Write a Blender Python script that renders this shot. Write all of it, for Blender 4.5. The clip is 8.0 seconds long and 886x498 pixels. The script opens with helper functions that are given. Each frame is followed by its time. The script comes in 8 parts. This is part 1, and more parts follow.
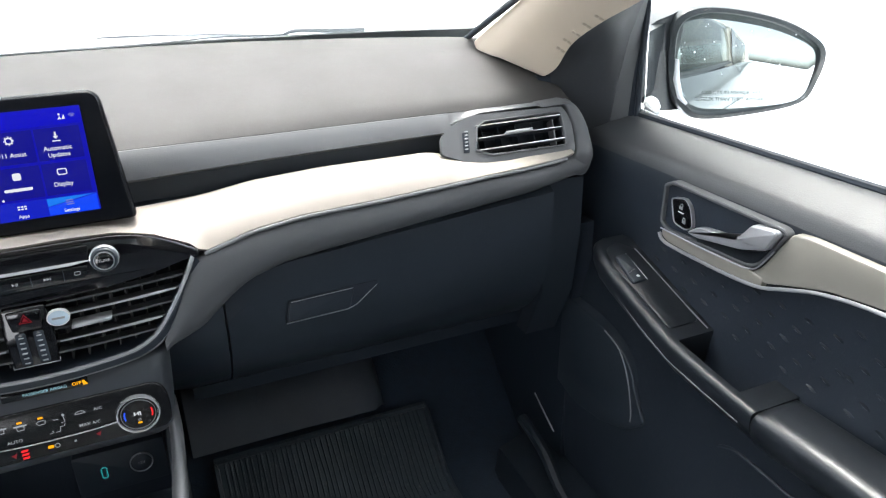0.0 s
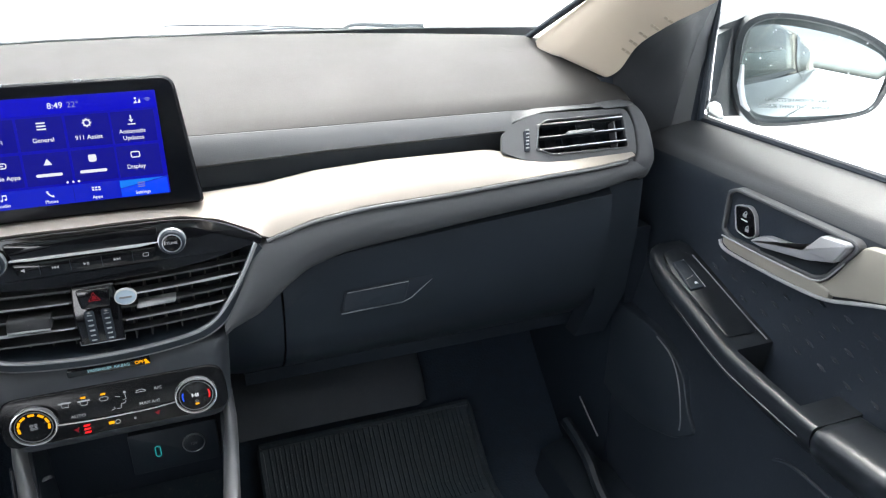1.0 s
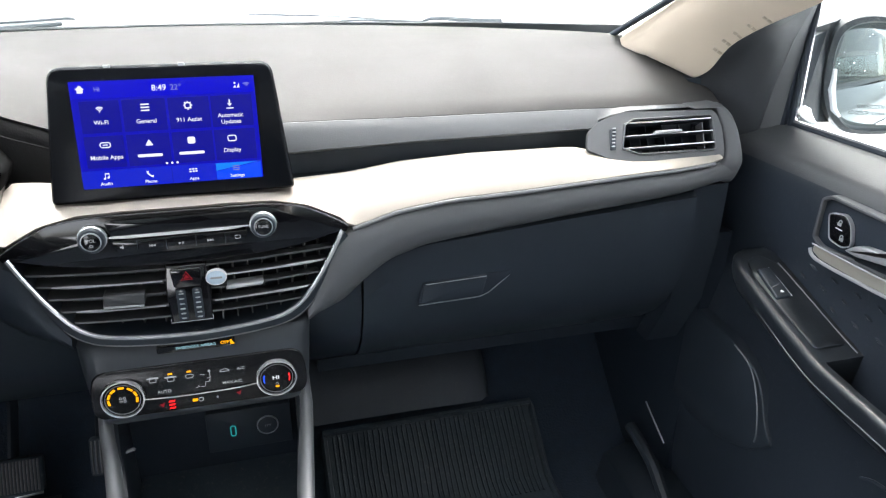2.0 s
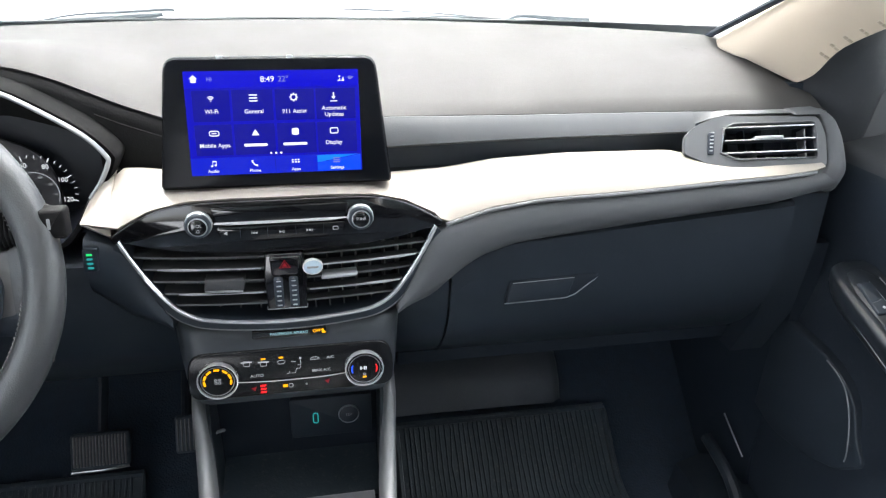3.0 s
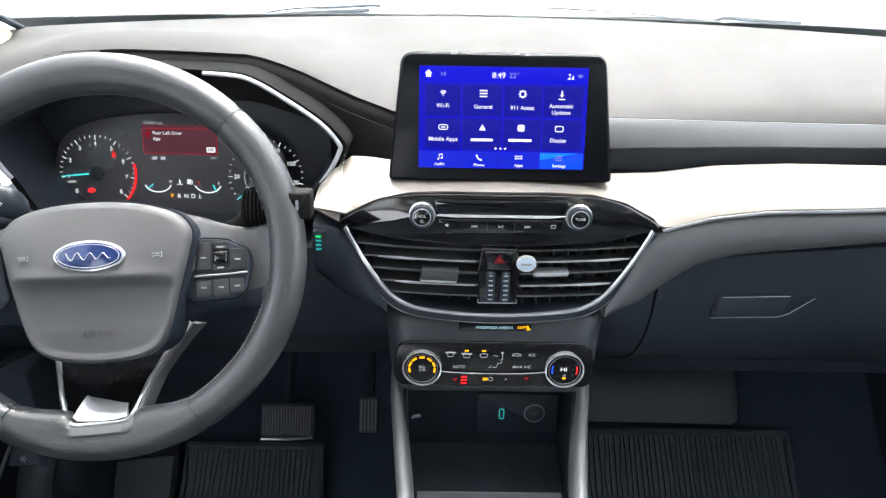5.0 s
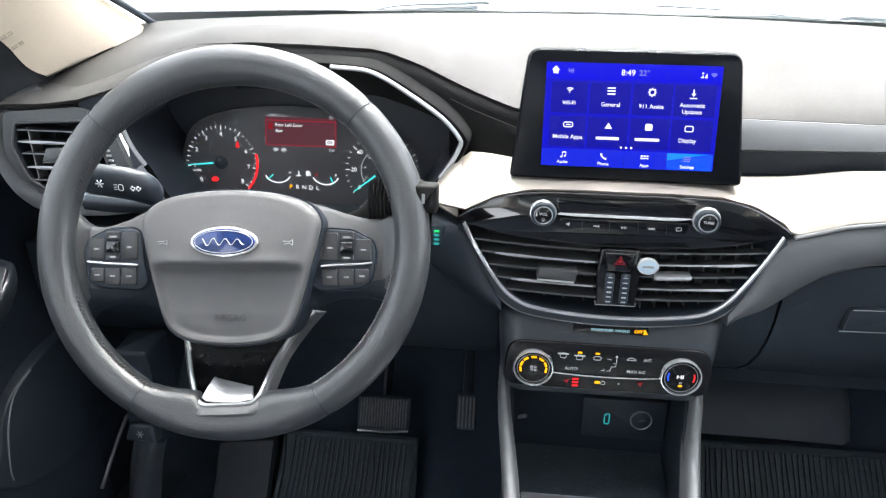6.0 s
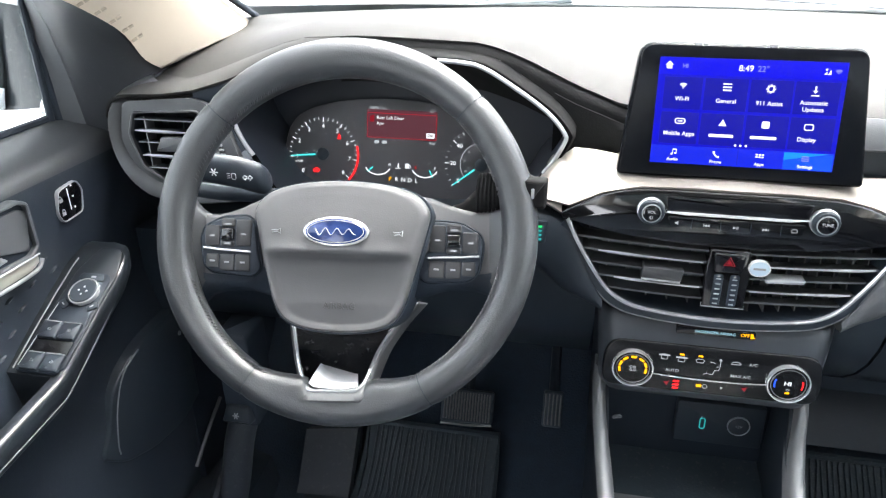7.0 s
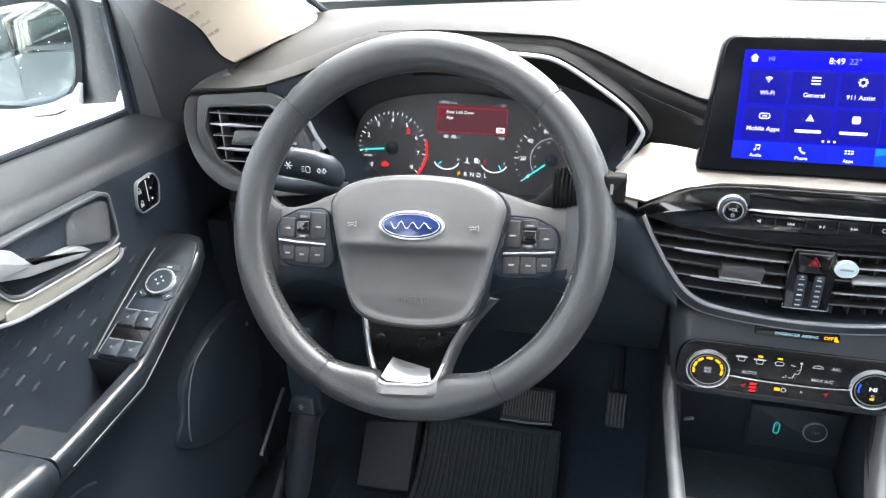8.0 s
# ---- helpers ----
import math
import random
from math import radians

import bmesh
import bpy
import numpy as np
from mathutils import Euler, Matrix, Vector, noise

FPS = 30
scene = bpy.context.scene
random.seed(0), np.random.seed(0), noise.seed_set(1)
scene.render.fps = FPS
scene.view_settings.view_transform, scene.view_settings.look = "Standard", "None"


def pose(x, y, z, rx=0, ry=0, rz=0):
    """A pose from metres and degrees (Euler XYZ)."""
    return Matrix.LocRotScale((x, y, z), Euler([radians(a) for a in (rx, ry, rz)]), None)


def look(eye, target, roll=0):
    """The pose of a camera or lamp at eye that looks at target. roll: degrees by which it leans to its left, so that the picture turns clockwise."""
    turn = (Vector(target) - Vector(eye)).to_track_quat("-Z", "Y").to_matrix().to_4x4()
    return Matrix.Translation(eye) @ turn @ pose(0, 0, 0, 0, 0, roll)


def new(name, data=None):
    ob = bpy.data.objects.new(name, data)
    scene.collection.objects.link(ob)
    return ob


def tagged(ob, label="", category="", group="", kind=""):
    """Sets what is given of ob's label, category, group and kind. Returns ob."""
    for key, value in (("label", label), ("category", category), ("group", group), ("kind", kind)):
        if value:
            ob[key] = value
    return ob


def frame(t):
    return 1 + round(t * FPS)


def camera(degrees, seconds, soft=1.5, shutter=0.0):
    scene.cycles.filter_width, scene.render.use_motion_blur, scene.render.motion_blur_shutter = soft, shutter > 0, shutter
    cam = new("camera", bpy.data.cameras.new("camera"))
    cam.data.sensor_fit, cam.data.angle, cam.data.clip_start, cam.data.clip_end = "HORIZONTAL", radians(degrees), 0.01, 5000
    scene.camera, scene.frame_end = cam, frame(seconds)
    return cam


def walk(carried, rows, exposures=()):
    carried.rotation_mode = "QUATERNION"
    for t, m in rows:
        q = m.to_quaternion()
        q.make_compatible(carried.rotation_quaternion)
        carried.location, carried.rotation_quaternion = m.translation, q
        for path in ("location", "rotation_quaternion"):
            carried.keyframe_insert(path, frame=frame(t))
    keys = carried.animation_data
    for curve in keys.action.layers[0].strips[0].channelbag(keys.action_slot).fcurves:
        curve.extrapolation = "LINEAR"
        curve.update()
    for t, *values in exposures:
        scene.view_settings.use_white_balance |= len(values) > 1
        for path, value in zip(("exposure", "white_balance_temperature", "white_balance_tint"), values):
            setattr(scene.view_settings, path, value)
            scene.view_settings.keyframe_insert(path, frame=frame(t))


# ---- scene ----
cam = camera(63.2, 8.0, soft=1.2)
PATH = [
    (0, (0.138, -0.779, 0.928), (0.849, 0.876, 0.06), -0.7),
    (0.5, (0.128, -0.775, 0.926), (0.802, 0.896, 0.058), -0.1),
    (1, (0.112, -0.77, 0.925), (0.734, 0.92, 0.055), 0.5),
    (1.5, (0.091, -0.763, 0.921), (0.657, 0.946, 0.049), 1.0),
    (3, (0.029, -0.746, 0.918), (0.387, 1.01, 0.031), 1.7),
    (3.5, (0.005, -0.743, 0.918), (0.283, 1.028, 0.032), 1.8),
    (4, (-0.019, -0.738, 0.916), (0.18, 1.041, 0.023), 1.8),
    (4.5, (-0.041, -0.735, 0.916), (0.067, 1.051, 0.022), 1.4),
    (6, (-0.116, -0.735, 0.908), (-0.297, 1.043, 0.012), 0.4),
    (6.5, (-0.14, -0.74, 0.908), (-0.413, 1.025, 0.009), -0.0),
    (7, (-0.16, -0.742, 0.907), (-0.506, 1.006, -0.001), -0.4),
    (7.5, (-0.177, -0.742, 0.904), (-0.59, 0.987, -0.013), -0.9),
    (8, (-0.189, -0.745, 0.904), (-0.655, 0.971, -0.011), -1.4),
]
EXPOSURE = 2.3
# the clip's camera darkens for the bright right window and brightens towards the dark driver's side
STOPS = [(0, EXPOSURE - 0.18), (1.5, EXPOSURE - 0.02), (3, EXPOSURE + 0.19), (4.5, EXPOSURE + 0.25), (6, EXPOSURE + 0.42), (8, EXPOSURE + 0.70)]
walk(cam, [(t, look(eye, target, roll)) for t, eye, target, roll in PATH], STOPS)

# ---------------------------------------------------------------- light
world = bpy.data.worlds.new("overcast_winter_sky")
scene.world = world
world.use_nodes = True
wn, wl = world.node_tree.nodes, world.node_tree.links
sky = wn.new("ShaderNodeTexSky")
sky.sky_type = "NISHITA"
sky.sun_disc = False
sky.sun_elevation = radians(63)
sky.sun_rotation = radians(17)
sky.dust_density = 4.0
pale = wn.new("ShaderNodeHueSaturation")
pale.inputs["Saturation"].default_value = 0.3
wl.new(sky.outputs[0], pale.inputs["Color"])
wl.new(pale.outputs[0], wn["Background"].inputs[0])
wn["Background"].inputs[1].default_value = 0.15

sun = new("sun", bpy.data.lights.new("sun", "SUN"))
sun.data.energy, sun.data.angle, sun.data.color = 0.75, radians(25), (1.0, 0.97, 0.93)
sun.matrix_world = look((0.5, 1.6, 3.4), (0, 0, 0))


# ---------------------------------------------------------------- materials
def node(nt, kind, **values):
    n = nt.nodes.new(kind)
    for key, value in values.items():
        n.inputs[key].default_value = value
    return n


def surface(name, color, rough=0.5, metal=0.0, vary=0.12, scale=9.0, grain=900.0, bump=0.15, coat=0.0, sheen=0.0, dust=0.0, spec=0.5):
    """A procedural surface: large soft variation of tone, fine grain in tone and relief, dust on upward faces where asked."""
    m = bpy.data.materials.new(name)
    m.use_nodes = True
    nt = m.node_tree
    b = nt.nodes["Principled BSDF"]
    b.inputs["Metallic"].default_value = metal
    b.inputs["Coat Weight"].default_value = coat
    b.inputs["Coat Roughness"].default_value = 0.08
    b.inputs["Sheen Weight"].default_value = sheen
    b.inputs["Specular IOR Level"].default_value = spec
    co = nt.nodes.new("ShaderNodeTexCoord")
    big = node(nt, "ShaderNodeTexNoise", Scale=scale, Detail=5.0, Roughness=0.6)
    fine = node(nt, "ShaderNodeTexNoise", Scale=grain, Detail=2.0)
    cell = node(nt, "ShaderNodeTexVoronoi", Scale=grain * 0.55)
    for n in (big, fine, cell):
        nt.links.new(co.outputs["Object"], n.inputs["Vector"])
    ramp = nt.nodes.new("ShaderNodeMapRange")
    ramp.inputs["To Min"].default_value, ramp.inputs["To Max"].default_value = 1.0 - vary, 1.0 + vary
    nt.links.new(big.outputs[0], ramp.inputs["Value"])
    tone = node(nt, "ShaderNodeMix")
    tone.data_type, tone.blend_type = "RGBA", "MULTIPLY"
    tone.inputs["Factor"].default_value = 1.0
    tone.inputs["A"].default_value = (*color, 1)
    tone.inputs[6].default_value = (*color, 1)
    nt.links.new(ramp.outputs[0], tone.inputs[7])
    last = tone.outputs[2]
    if dust > 0:
        spots = node(nt, "ShaderNodeTexNoise", Scale=140.0, Detail=6.0, Roughness=0.75)
        nt.links.new(co.outputs["Object"], spots.inputs["Vector"])
        cut = nt.nodes.new("ShaderNodeMapRange")
        cut.inputs["From Min"].default_value, cut.inputs["From Max"].default_value = 0.56, 0.78
        cut.inputs["To Max"].default_value = dust
        nt.links.new(spots.outputs[0], cut.inputs["Value"])
        mix = nt.nodes.new("ShaderNodeMix")
        mix.data_type = "RGBA"
        nt.links.new(cut.outputs[0], mix.inputs["Factor"])
        nt.links.new(last, mix.inputs[6])
        mix.inputs[7].default_value = (0.45, 0.43, 0.4, 1)
        last = mix.outputs[2]
    nt.links.new(last, b.inputs["Base Color"])
    wear = nt.nodes.new("ShaderNodeMapRange")
    wear.inputs["To Min"].default_value, wear.inputs["To Max"].default_value = max(0.02, rough * 0.85), min(1.0, rough * 1.15)
    nt.links.new(big.outputs[0], wear.inputs["Value"])
    nt.links.new(wear.outputs[0], b.inputs["Roughness"])
    if bump > 0:
        add = nt.nodes.new("ShaderNodeMath")
        add.operation = "ADD"
        nt.links.new(fine.outputs[0], add.inputs[0])
        nt.links.new(cell.outputs["Distance"], add.inputs[1])
        bp = node(nt, "ShaderNodeBump", Strength=bump, Distance=0.0006)
        nt.links.new(add.outputs[0], bp.inputs["Height"])
        nt.links.new(bp.outputs[0], b.inputs["Normal"])
    return m


def glow(name, color, strength):
    m = bpy.data.materials.new(name)
    m.use_nodes = True
    b = m.node_tree.nodes["Principled BSDF"]
    b.inputs["Base Color"].default_value = (0.01, 0.01, 0.01, 1)
    b.inputs["Roughness"].default_value = 0.3
    b.inputs["Specular IOR Level"].default_value = 0.02
    b.inputs["Emission Color"].default_value = (*color, 1)
    b.inputs["Emission Strength"].default_value = strength
    return m


def clear(name, color=(1, 1, 1), rough=0.0, ior=1.1):
    m = bpy.data.materials.new(name)
    m.use_nodes = True
    b = m.node_tree.nodes["Principled BSDF"]
    b.inputs["Base Color"].default_value = (*color, 1)
    b.inputs["Transmission Weight"].default_value = 1.0
    b.inputs["Roughness"].default_value = rough
    b.inputs["IOR"].default_value = ior
    return m


PAD = surface("soft_dash_vinyl", (0.0345, 0.0335, 0.0328), 0.70, vary=0.1, grain=1000, bump=0.1, dust=0.03)
FACE = surface("grey_soft_vinyl", (0.094, 0.099, 0.106), 0.52, vary=0.1, grain=1100, bump=0.1, dust=0.04)
# black plastics, carpet and mat are lifted and blued, standing in for lens glare
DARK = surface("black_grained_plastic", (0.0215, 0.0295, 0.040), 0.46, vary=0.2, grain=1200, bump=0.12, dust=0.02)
DOORP = surface("black_door_vinyl", (0.0205, 0.027, 0.037), 0.36, vary=0.18, grain=1100, bump=0.14, dust=0.06)
DEEP = surface("matt_black_plastic", (0.0148, 0.0228, 0.0350), 0.6, vary=0.2, grain=600, bump=0.2)
PIANO = surface("gloss_black_panel", (0.004, 0.004, 0.005), 0.06, vary=0.1, bump=0.0, coat=1.0)
TRIM = surface("champagne_satin_trim", (0.408, 0.374, 0.332), 0.3, metal=0.3, vary=0.04, grain=1500, bump=0.05, coat=0.15)
DOORTRIM = surface("satin_door_trim", (0.36, 0.345, 0.30), 0.34, metal=0.25, vary=0.05, grain=1500, bump=0.05)
SILVER = surface("satin_silver", (0.44, 0.45, 0.47), 0.32, metal=0.4, vary=0.06, grain=1500, bump=0.04)
CHROME = surface("bright_chrome", (0.8, 0.81, 0.83), 0.13, metal=0.72, vary=0.03, bump=0.0)
GUN = surface("dark_satin_metal", (0.22, 0.225, 0.235), 0.4, metal=0.35, vary=0.1, grain=1200, bump=0.08)
LEATHER = surface("black_leather", (0.037, 0.0395, 0.0435), 0.35, vary=0.22, scale=22, grain=1100, bump=0.17, spec=0.8)
# darker than HUB: the moulded letters carry their relief shade as colour
CAPTION = surface("relief_shade_charcoal", (0.075, 0.073, 0.074), 0.5, vary=0.05, bump=0.0)
HUB = surface("charcoal_soft_plastic", (0.108, 0.107, 0.110), 0.48, vary=0.1, grain=1300, bump=0.1)
BEIGE = surface("beige_pillar_cloth", (0.64, 0.545, 0.43), 0.85, vary=0.08, grain=1100, bump=0.35, sheen=0.3)
BEIGEDARK = surface("darker_beige_moulding", (0.46, 0.39, 0.3), 0.8, vary=0.1, bump=0.1)
CARPET = surface("dark_carpet", (0.024, 0.040, 0.064), 0.95, vary=0.35, scale=60, grain=500, bump=0.9, sheen=0.3)
SATIN = surface("satin_black_panel", (0.007, 0.0075, 0.0088), 0.24, vary=0.1, bump=0.05)
RUBBER = surface("black_rubber_mat", (0.042, 0.059, 0.075), 0.55, vary=0.3, scale=30, grain=500, bump=0.4, dust=0.25)
THREAD = surface("grey_thread", (0.10, 0.10, 0.105), 0.8, vary=0.2, bump=0.2)
HEADLINER = surface("pale_headliner", (0.55, 0.52, 0.48), 0.95, vary=0.06, grain=900, bump=0.3)
SNOW = surface("trodden_snow", (0.82, 0.84, 0.87), 0.8, vary=0.06, scale=0.7, grain=40, bump=0.5)
PAINT = surface("grey_car_paint", (0.13, 0.14, 0.15), 0.3, metal=0.2, vary=0.05, grain=2500, bump=0.02, coat=0.8)
MIRRORHOUSE = surface("dark_mirror_shell", (0.02, 0.025, 0.029), 0.35, vary=0.3, scale=40, grain=700, bump=0.15, dust=0.3, coat=0.3)
MIRROR = surface("mirror_glass", (0.6, 0.66, 0.66), 0.02, metal=1.0, vary=0.01, bump=0.0)
GLASS = clear("car_glass", (0.96, 0.99, 0.98))
TINT = clear("privacy_glass", (0.12, 0.14, 0.14), ior=1.45)
SIDEGLASS = clear("side_window_glass", (0.93, 0.98, 0.96), ior=1.4)
# greyed partly for frost, partly for the outside glare washing over it
FROSTED = surface("frost_and_glare_grey", (0.17, 0.19, 0.2), 0.6, vary=0.3, scale=60, grain=300, bump=0.4)
STACK = surface("satin_charcoal_plastic", (0.048, 0.055, 0.064), 0.4, vary=0.15, grain=1100, bump=0.05)
LEDGE = surface("satin_door_top_vinyl", (0.050, 0.054, 0.059), 0.46, vary=0.14, grain=1000, bump=0.14, dust=0.05, spec=0.6)
ARM = surface("satin_black_armrest", (0.014, 0.0175, 0.022), 0.33, vary=0.15, grain=1100, bump=0.06, dust=0.05)
REST = surface("charcoal_footrest_plastic", (0.045, 0.053, 0.067), 0.5, vary=0.2, grain=900, bump=0.15, dust=0.15)
TOE = surface("grey_toe_board", (0.088, 0.101, 0.121), 0.55, vary=0.25, grain=700, bump=0.2, dust=0.1)
SHAFT = surface("satin_black_spoke", (0.008, 0.0085, 0.0095), 0.14, vary=0.1, bump=0.0, spec=0.35, dust=0.03)
TUNNEL = surface("satin_binnacle_plastic", (0.032, 0.038, 0.052), 0.42, vary=0.15, grain=1100, bump=0.08)
# driver vent's grey, toned darker than FACE on the passenger's vent
POD = surface("darker_vent_grey", (0.060, 0.063, 0.068), 0.38, vary=0.12, grain=1100, bump=0.08, dust=0.04)
SAIL = surface("grained_sail_plastic", (0.034, 0.037, 0.042), 0.45, vary=0.15, grain=1100, bump=0.12, dust=0.04)
SPOKEFRAME = surface("satin_grey_spoke_frame", (0.115, 0.117, 0.122), 0.42, metal=0.2, vary=0.1, grain=1200, bump=0.06)
SWITCHGREY = surface("charcoal_switch_plastic", (0.030, 0.031, 0.034), 0.42, vary=0.12, grain=1200, bump=0.06)
SPOKEPLATE = surface("bright_satin_plate", (0.62, 0.62, 0.64), 0.3, metal=0.55, vary=0.06, grain=1500, bump=0.04)
SLAT = surface("grey_black_slat", (0.058, 0.060, 0.064), 0.38, vary=0.15, grain=1100, bump=0.05)
HOODBLACK = surface("black_brow_vinyl", (0.0050, 0.0050, 0.0055), 0.75, vary=0.2, grain=900, bump=0.15, spec=0.25)
MATT = surface("flat_black_hood_lining", (0.0036, 0.0038, 0.0042), 0.85, vary=0.15, grain=900, bump=0.1, spec=0.15)
PLATE = surface("brushed_spoke_plate", (0.2, 0.2, 0.205), 0.3, metal=0.3, vary=0.08, grain=1500, bump=0.05)
WHITEPRINT = surface("white_print", (0.75, 0.76, 0.78), 0.6, vary=0.03, bump=0.0)
SCREENBLACK = surface("black_screen_glass", (0.006, 0.007, 0.009), 0.16, vary=0.1, bump=0.0, spec=0.1)
ETCHED = surface("etched_print", (0.2, 0.23, 0.23), 0.6, vary=0.03, bump=0.0)
GREYPRINT = surface("grey_print", (0.3, 0.31, 0.32), 0.6, vary=0.03, bump=0.0)


# ---------------------------------------------------------------- mesh tools
def thing(name, label, category, at=(0, 0, 0), group="", kind=""):
    ob = new(name)
    ob.location = at
    ob.empty_display_size = 0.02
    return tagged(ob, label, category, group, kind)


def data_of(name, verts, faces, mat, sharp=38):
    me = bpy.data.meshes.new(name)
    me.from_pydata([tuple(v) for v in verts], [], faces)
    bm = bmesh.new()
    bm.from_mesh(me)
    bmesh.ops.remove_doubles(bm, verts=bm.verts, dist=1e-6)
    bmesh.ops.recalc_face_normals(bm, faces=bm.faces)
    bm.to_mesh(me)
    bm.free()
    me.shade_smooth()
    me.set_sharp_from_angle(angle=radians(sharp))
    me.materials.append(mat)
    return me


def part(name, geo, mat, parent=None, label="", sharp=38):
    """geo (verts, faces) in world metres as one mesh under parent."""
    verts, faces = geo
    off = Vector((0, 0, 0))
    p = parent
    while p is not None:
        off += p.location
        p = p.parent
    me = data_of(name, [Vector(v) - off for v in verts], faces, mat, sharp)
    ob = new(name, me)
    ob.parent = parent
    if label:
        ob["label"] = label
    return ob


def solo(name, geo, mat, label, category, group="", kind="", sharp=38):
    return tagged(part(name, geo, mat, None, "", sharp), label, category, group, kind)


def join(*geos):
    verts, faces = [], []
    for v, f in geos:
        n = len(verts)
        verts += list(v)
        faces += [tuple(i + n for i in q) for q in f]
    return verts, faces


def moved(geo, m):
    return [m @ Vector(v) for v in geo[0]], geo[1]


def plane_at(o, lean=0.0, turn=0.0):
    """A frame on a face that looks to the rear: x right, y up, z out of the face. lean: the top goes forward; turn: about z."""
    return Matrix.Translation(o) @ Matrix.Rotation(radians(turn), 4, "Z") @ Matrix.Rotation(radians(90 - lean), 4, "X")


def side_at(o, s, tip=0.0):
    """A frame on a door of side s (+1 right): x forward or rearward along the door, y up, z into the cabin."""
    return Matrix.Translation(o) @ Matrix.Rotation(radians(-90 * s), 4, "Z") @ Matrix.Rotation(radians(90 - tip), 4, "X")


def smooth(pts, n=6, closed=False):
    pts = [Vector(p) for p in pts]
    out, k = [], len(pts)
    for i in range(k if closed else k - 1):
        if closed:
            a, b, c, d = pts[i - 1], pts[i], pts[(i + 1) % k], pts[(i + 2) % k]
        else:
            a, b, c, d = pts[max(i - 1, 0)], pts[i], pts[i + 1], pts[min(i + 2, k - 1)]
        for j in range(n):
            t = j / n
            out.append(0.5 * ((2 * b) + (c - a) * t + (2 * a - 5 * b + 4 * c - d) * t * t + (3 * b - a - 3 * c + d) * t ** 3))
    if not closed:
        out.append(pts[-1])
    return out


def rounded(pts, r, n=4):
    """A polygon with its corners rounded by r (one number or one for each corner)."""
    pts = [Vector((p[0], p[1])) for p in pts]
    out, k = [], len(pts)
    for i in range(k):
        a, b, c = pts[i - 1], pts[i], pts[(i + 1) % k]
        q = r[i] if isinstance(r, (list, tuple)) else r
        q = min(q, (a - b).length * 0.49, (c - b).length * 0.49)
        s, e = b + (a - b).normalized() * q, b + (c - b).normalized() * q
        for j in range(n + 1):
            t = j / n
            out.append(s * (1 - t) ** 2 + b * 2 * t * (1 - t) + e * t * t)
    return out


def rect(x0, y0, x1, y1, r=0.002, n=4):
    return rounded([(x0, y0), (x1, y0), (x1, y1), (x0, y1)], r, n)


def disc(cx, cy, r, n=28, r2=None):
    r2 = r if r2 is None else r2
    return [Vector((cx + r * math.cos(2 * math.pi * i / n), cy + r2 * math.sin(2 * math.pi * i / n))) for i in range(n)]


def inset(poly, d):
    area = sum(poly[i - 1][0] * poly[i][1] - poly[i][0] * poly[i - 1][1] for i in range(len(poly)))
    sgn = 1 if area > 0 else -1
    out, k = [], len(poly)
    for i in range(k):
        a, b, c = Vector(poly[i - 1][:2]), Vector(poly[i][:2]), Vector(poly[(i + 1) % k][:2])
        e = (b - a).normalized() + (c - b).normalized()
        if e.length < 1e-9:
            e = c - b
        e.normalize()
        out.append(b + Vector((-e.y, e.x)) * d * sgn)
    return out


def rings(loops, closed=True, caps=(True, True)):
    k = len(loops[0])
    verts = [Vector(p) for loop in loops for p in loop]
    faces = []
    for i in range(len(loops) - 1):
        for j in range(k if closed else k - 1):
            a, b = i * k + j, i * k + (j + 1) % k
            faces.append((a, b, b + k, a + k))
    if caps[0]:
        faces.append(tuple(range(k))[::-1])
    if caps[1]:
        faces.append(tuple(range((len(loops) - 1) * k, len(loops) * k)))
    return verts, faces


def prism(poly, d0, d1, m, bevel=0.001, dish=0.0):
    """A plate of outline poly from depth d0 out to d1 on the frame m, its front edge bevelled."""
    at = lambda p, d: [m @ Vector((q[0], q[1], d)) for q in p]  # noqa: E731
    loops = [at(poly, d0), at(poly, d1 - bevel), at(inset(poly, bevel * 0.4), d1 - bevel * 0.3), at(inset(poly, bevel), d1)]
    if dish:
        loops.append(at(inset(poly, bevel * 2), d1 - dish))
    return rings(loops)


def hoop(outer, inner, d0, d1, m, bevel=0.0008):
    """A frame between two outlines of the same number of points."""
    at = lambda p, d: [m @ Vector((q[0], q[1], d)) for q in p]  # noqa: E731
    loops = [at(outer, d0), at(outer, d1 - bevel), at(inset(outer, bevel), d1), at(inset(inner, -bevel), d1), at(inner, d1 - bevel), at(inner, d0)]
    loops.append(loops[0])
    return rings(loops, caps=(False, False))


def slab(grid, offset):
    """A sheet of rows of points with thickness along offset."""
    off = Vector(offset)
    rows, cols = len(grid), len(grid[0])
    loops = []
    for row in grid:
        row = [Vector(p) for p in row]
        loops.append(row + [p + off for p in reversed(row)])
    return rings(loops)


def tube(path, r, n=10, closed=False, flat=1.0, radii=None):
    path = [Vector(p) for p in path]
    k = len(path)
    loops, ref = [], None
    for i, p in enumerate(path):
        a = path[i - 1] if (closed or i) else path[0]
        b = path[(i + 1) % k] if (closed or i < k - 1) else path[-1]
        d = (b - a).normalized()
        if ref is None:
            ref = d.orthogonal().normalized()
        ref = (ref - d * ref.dot(d)).normalized()
        side = d.cross(ref)
        q = radii[i] if radii else r
        loops.append([p + ref * q * math.cos(2 * math.pi * j / n) + side * q * flat * math.sin(2 * math.pi * j / n) for j in range(n)])
    if closed:
        loops.append(loops[0])
        return rings(loops, caps=(False, False))
    return rings(loops)


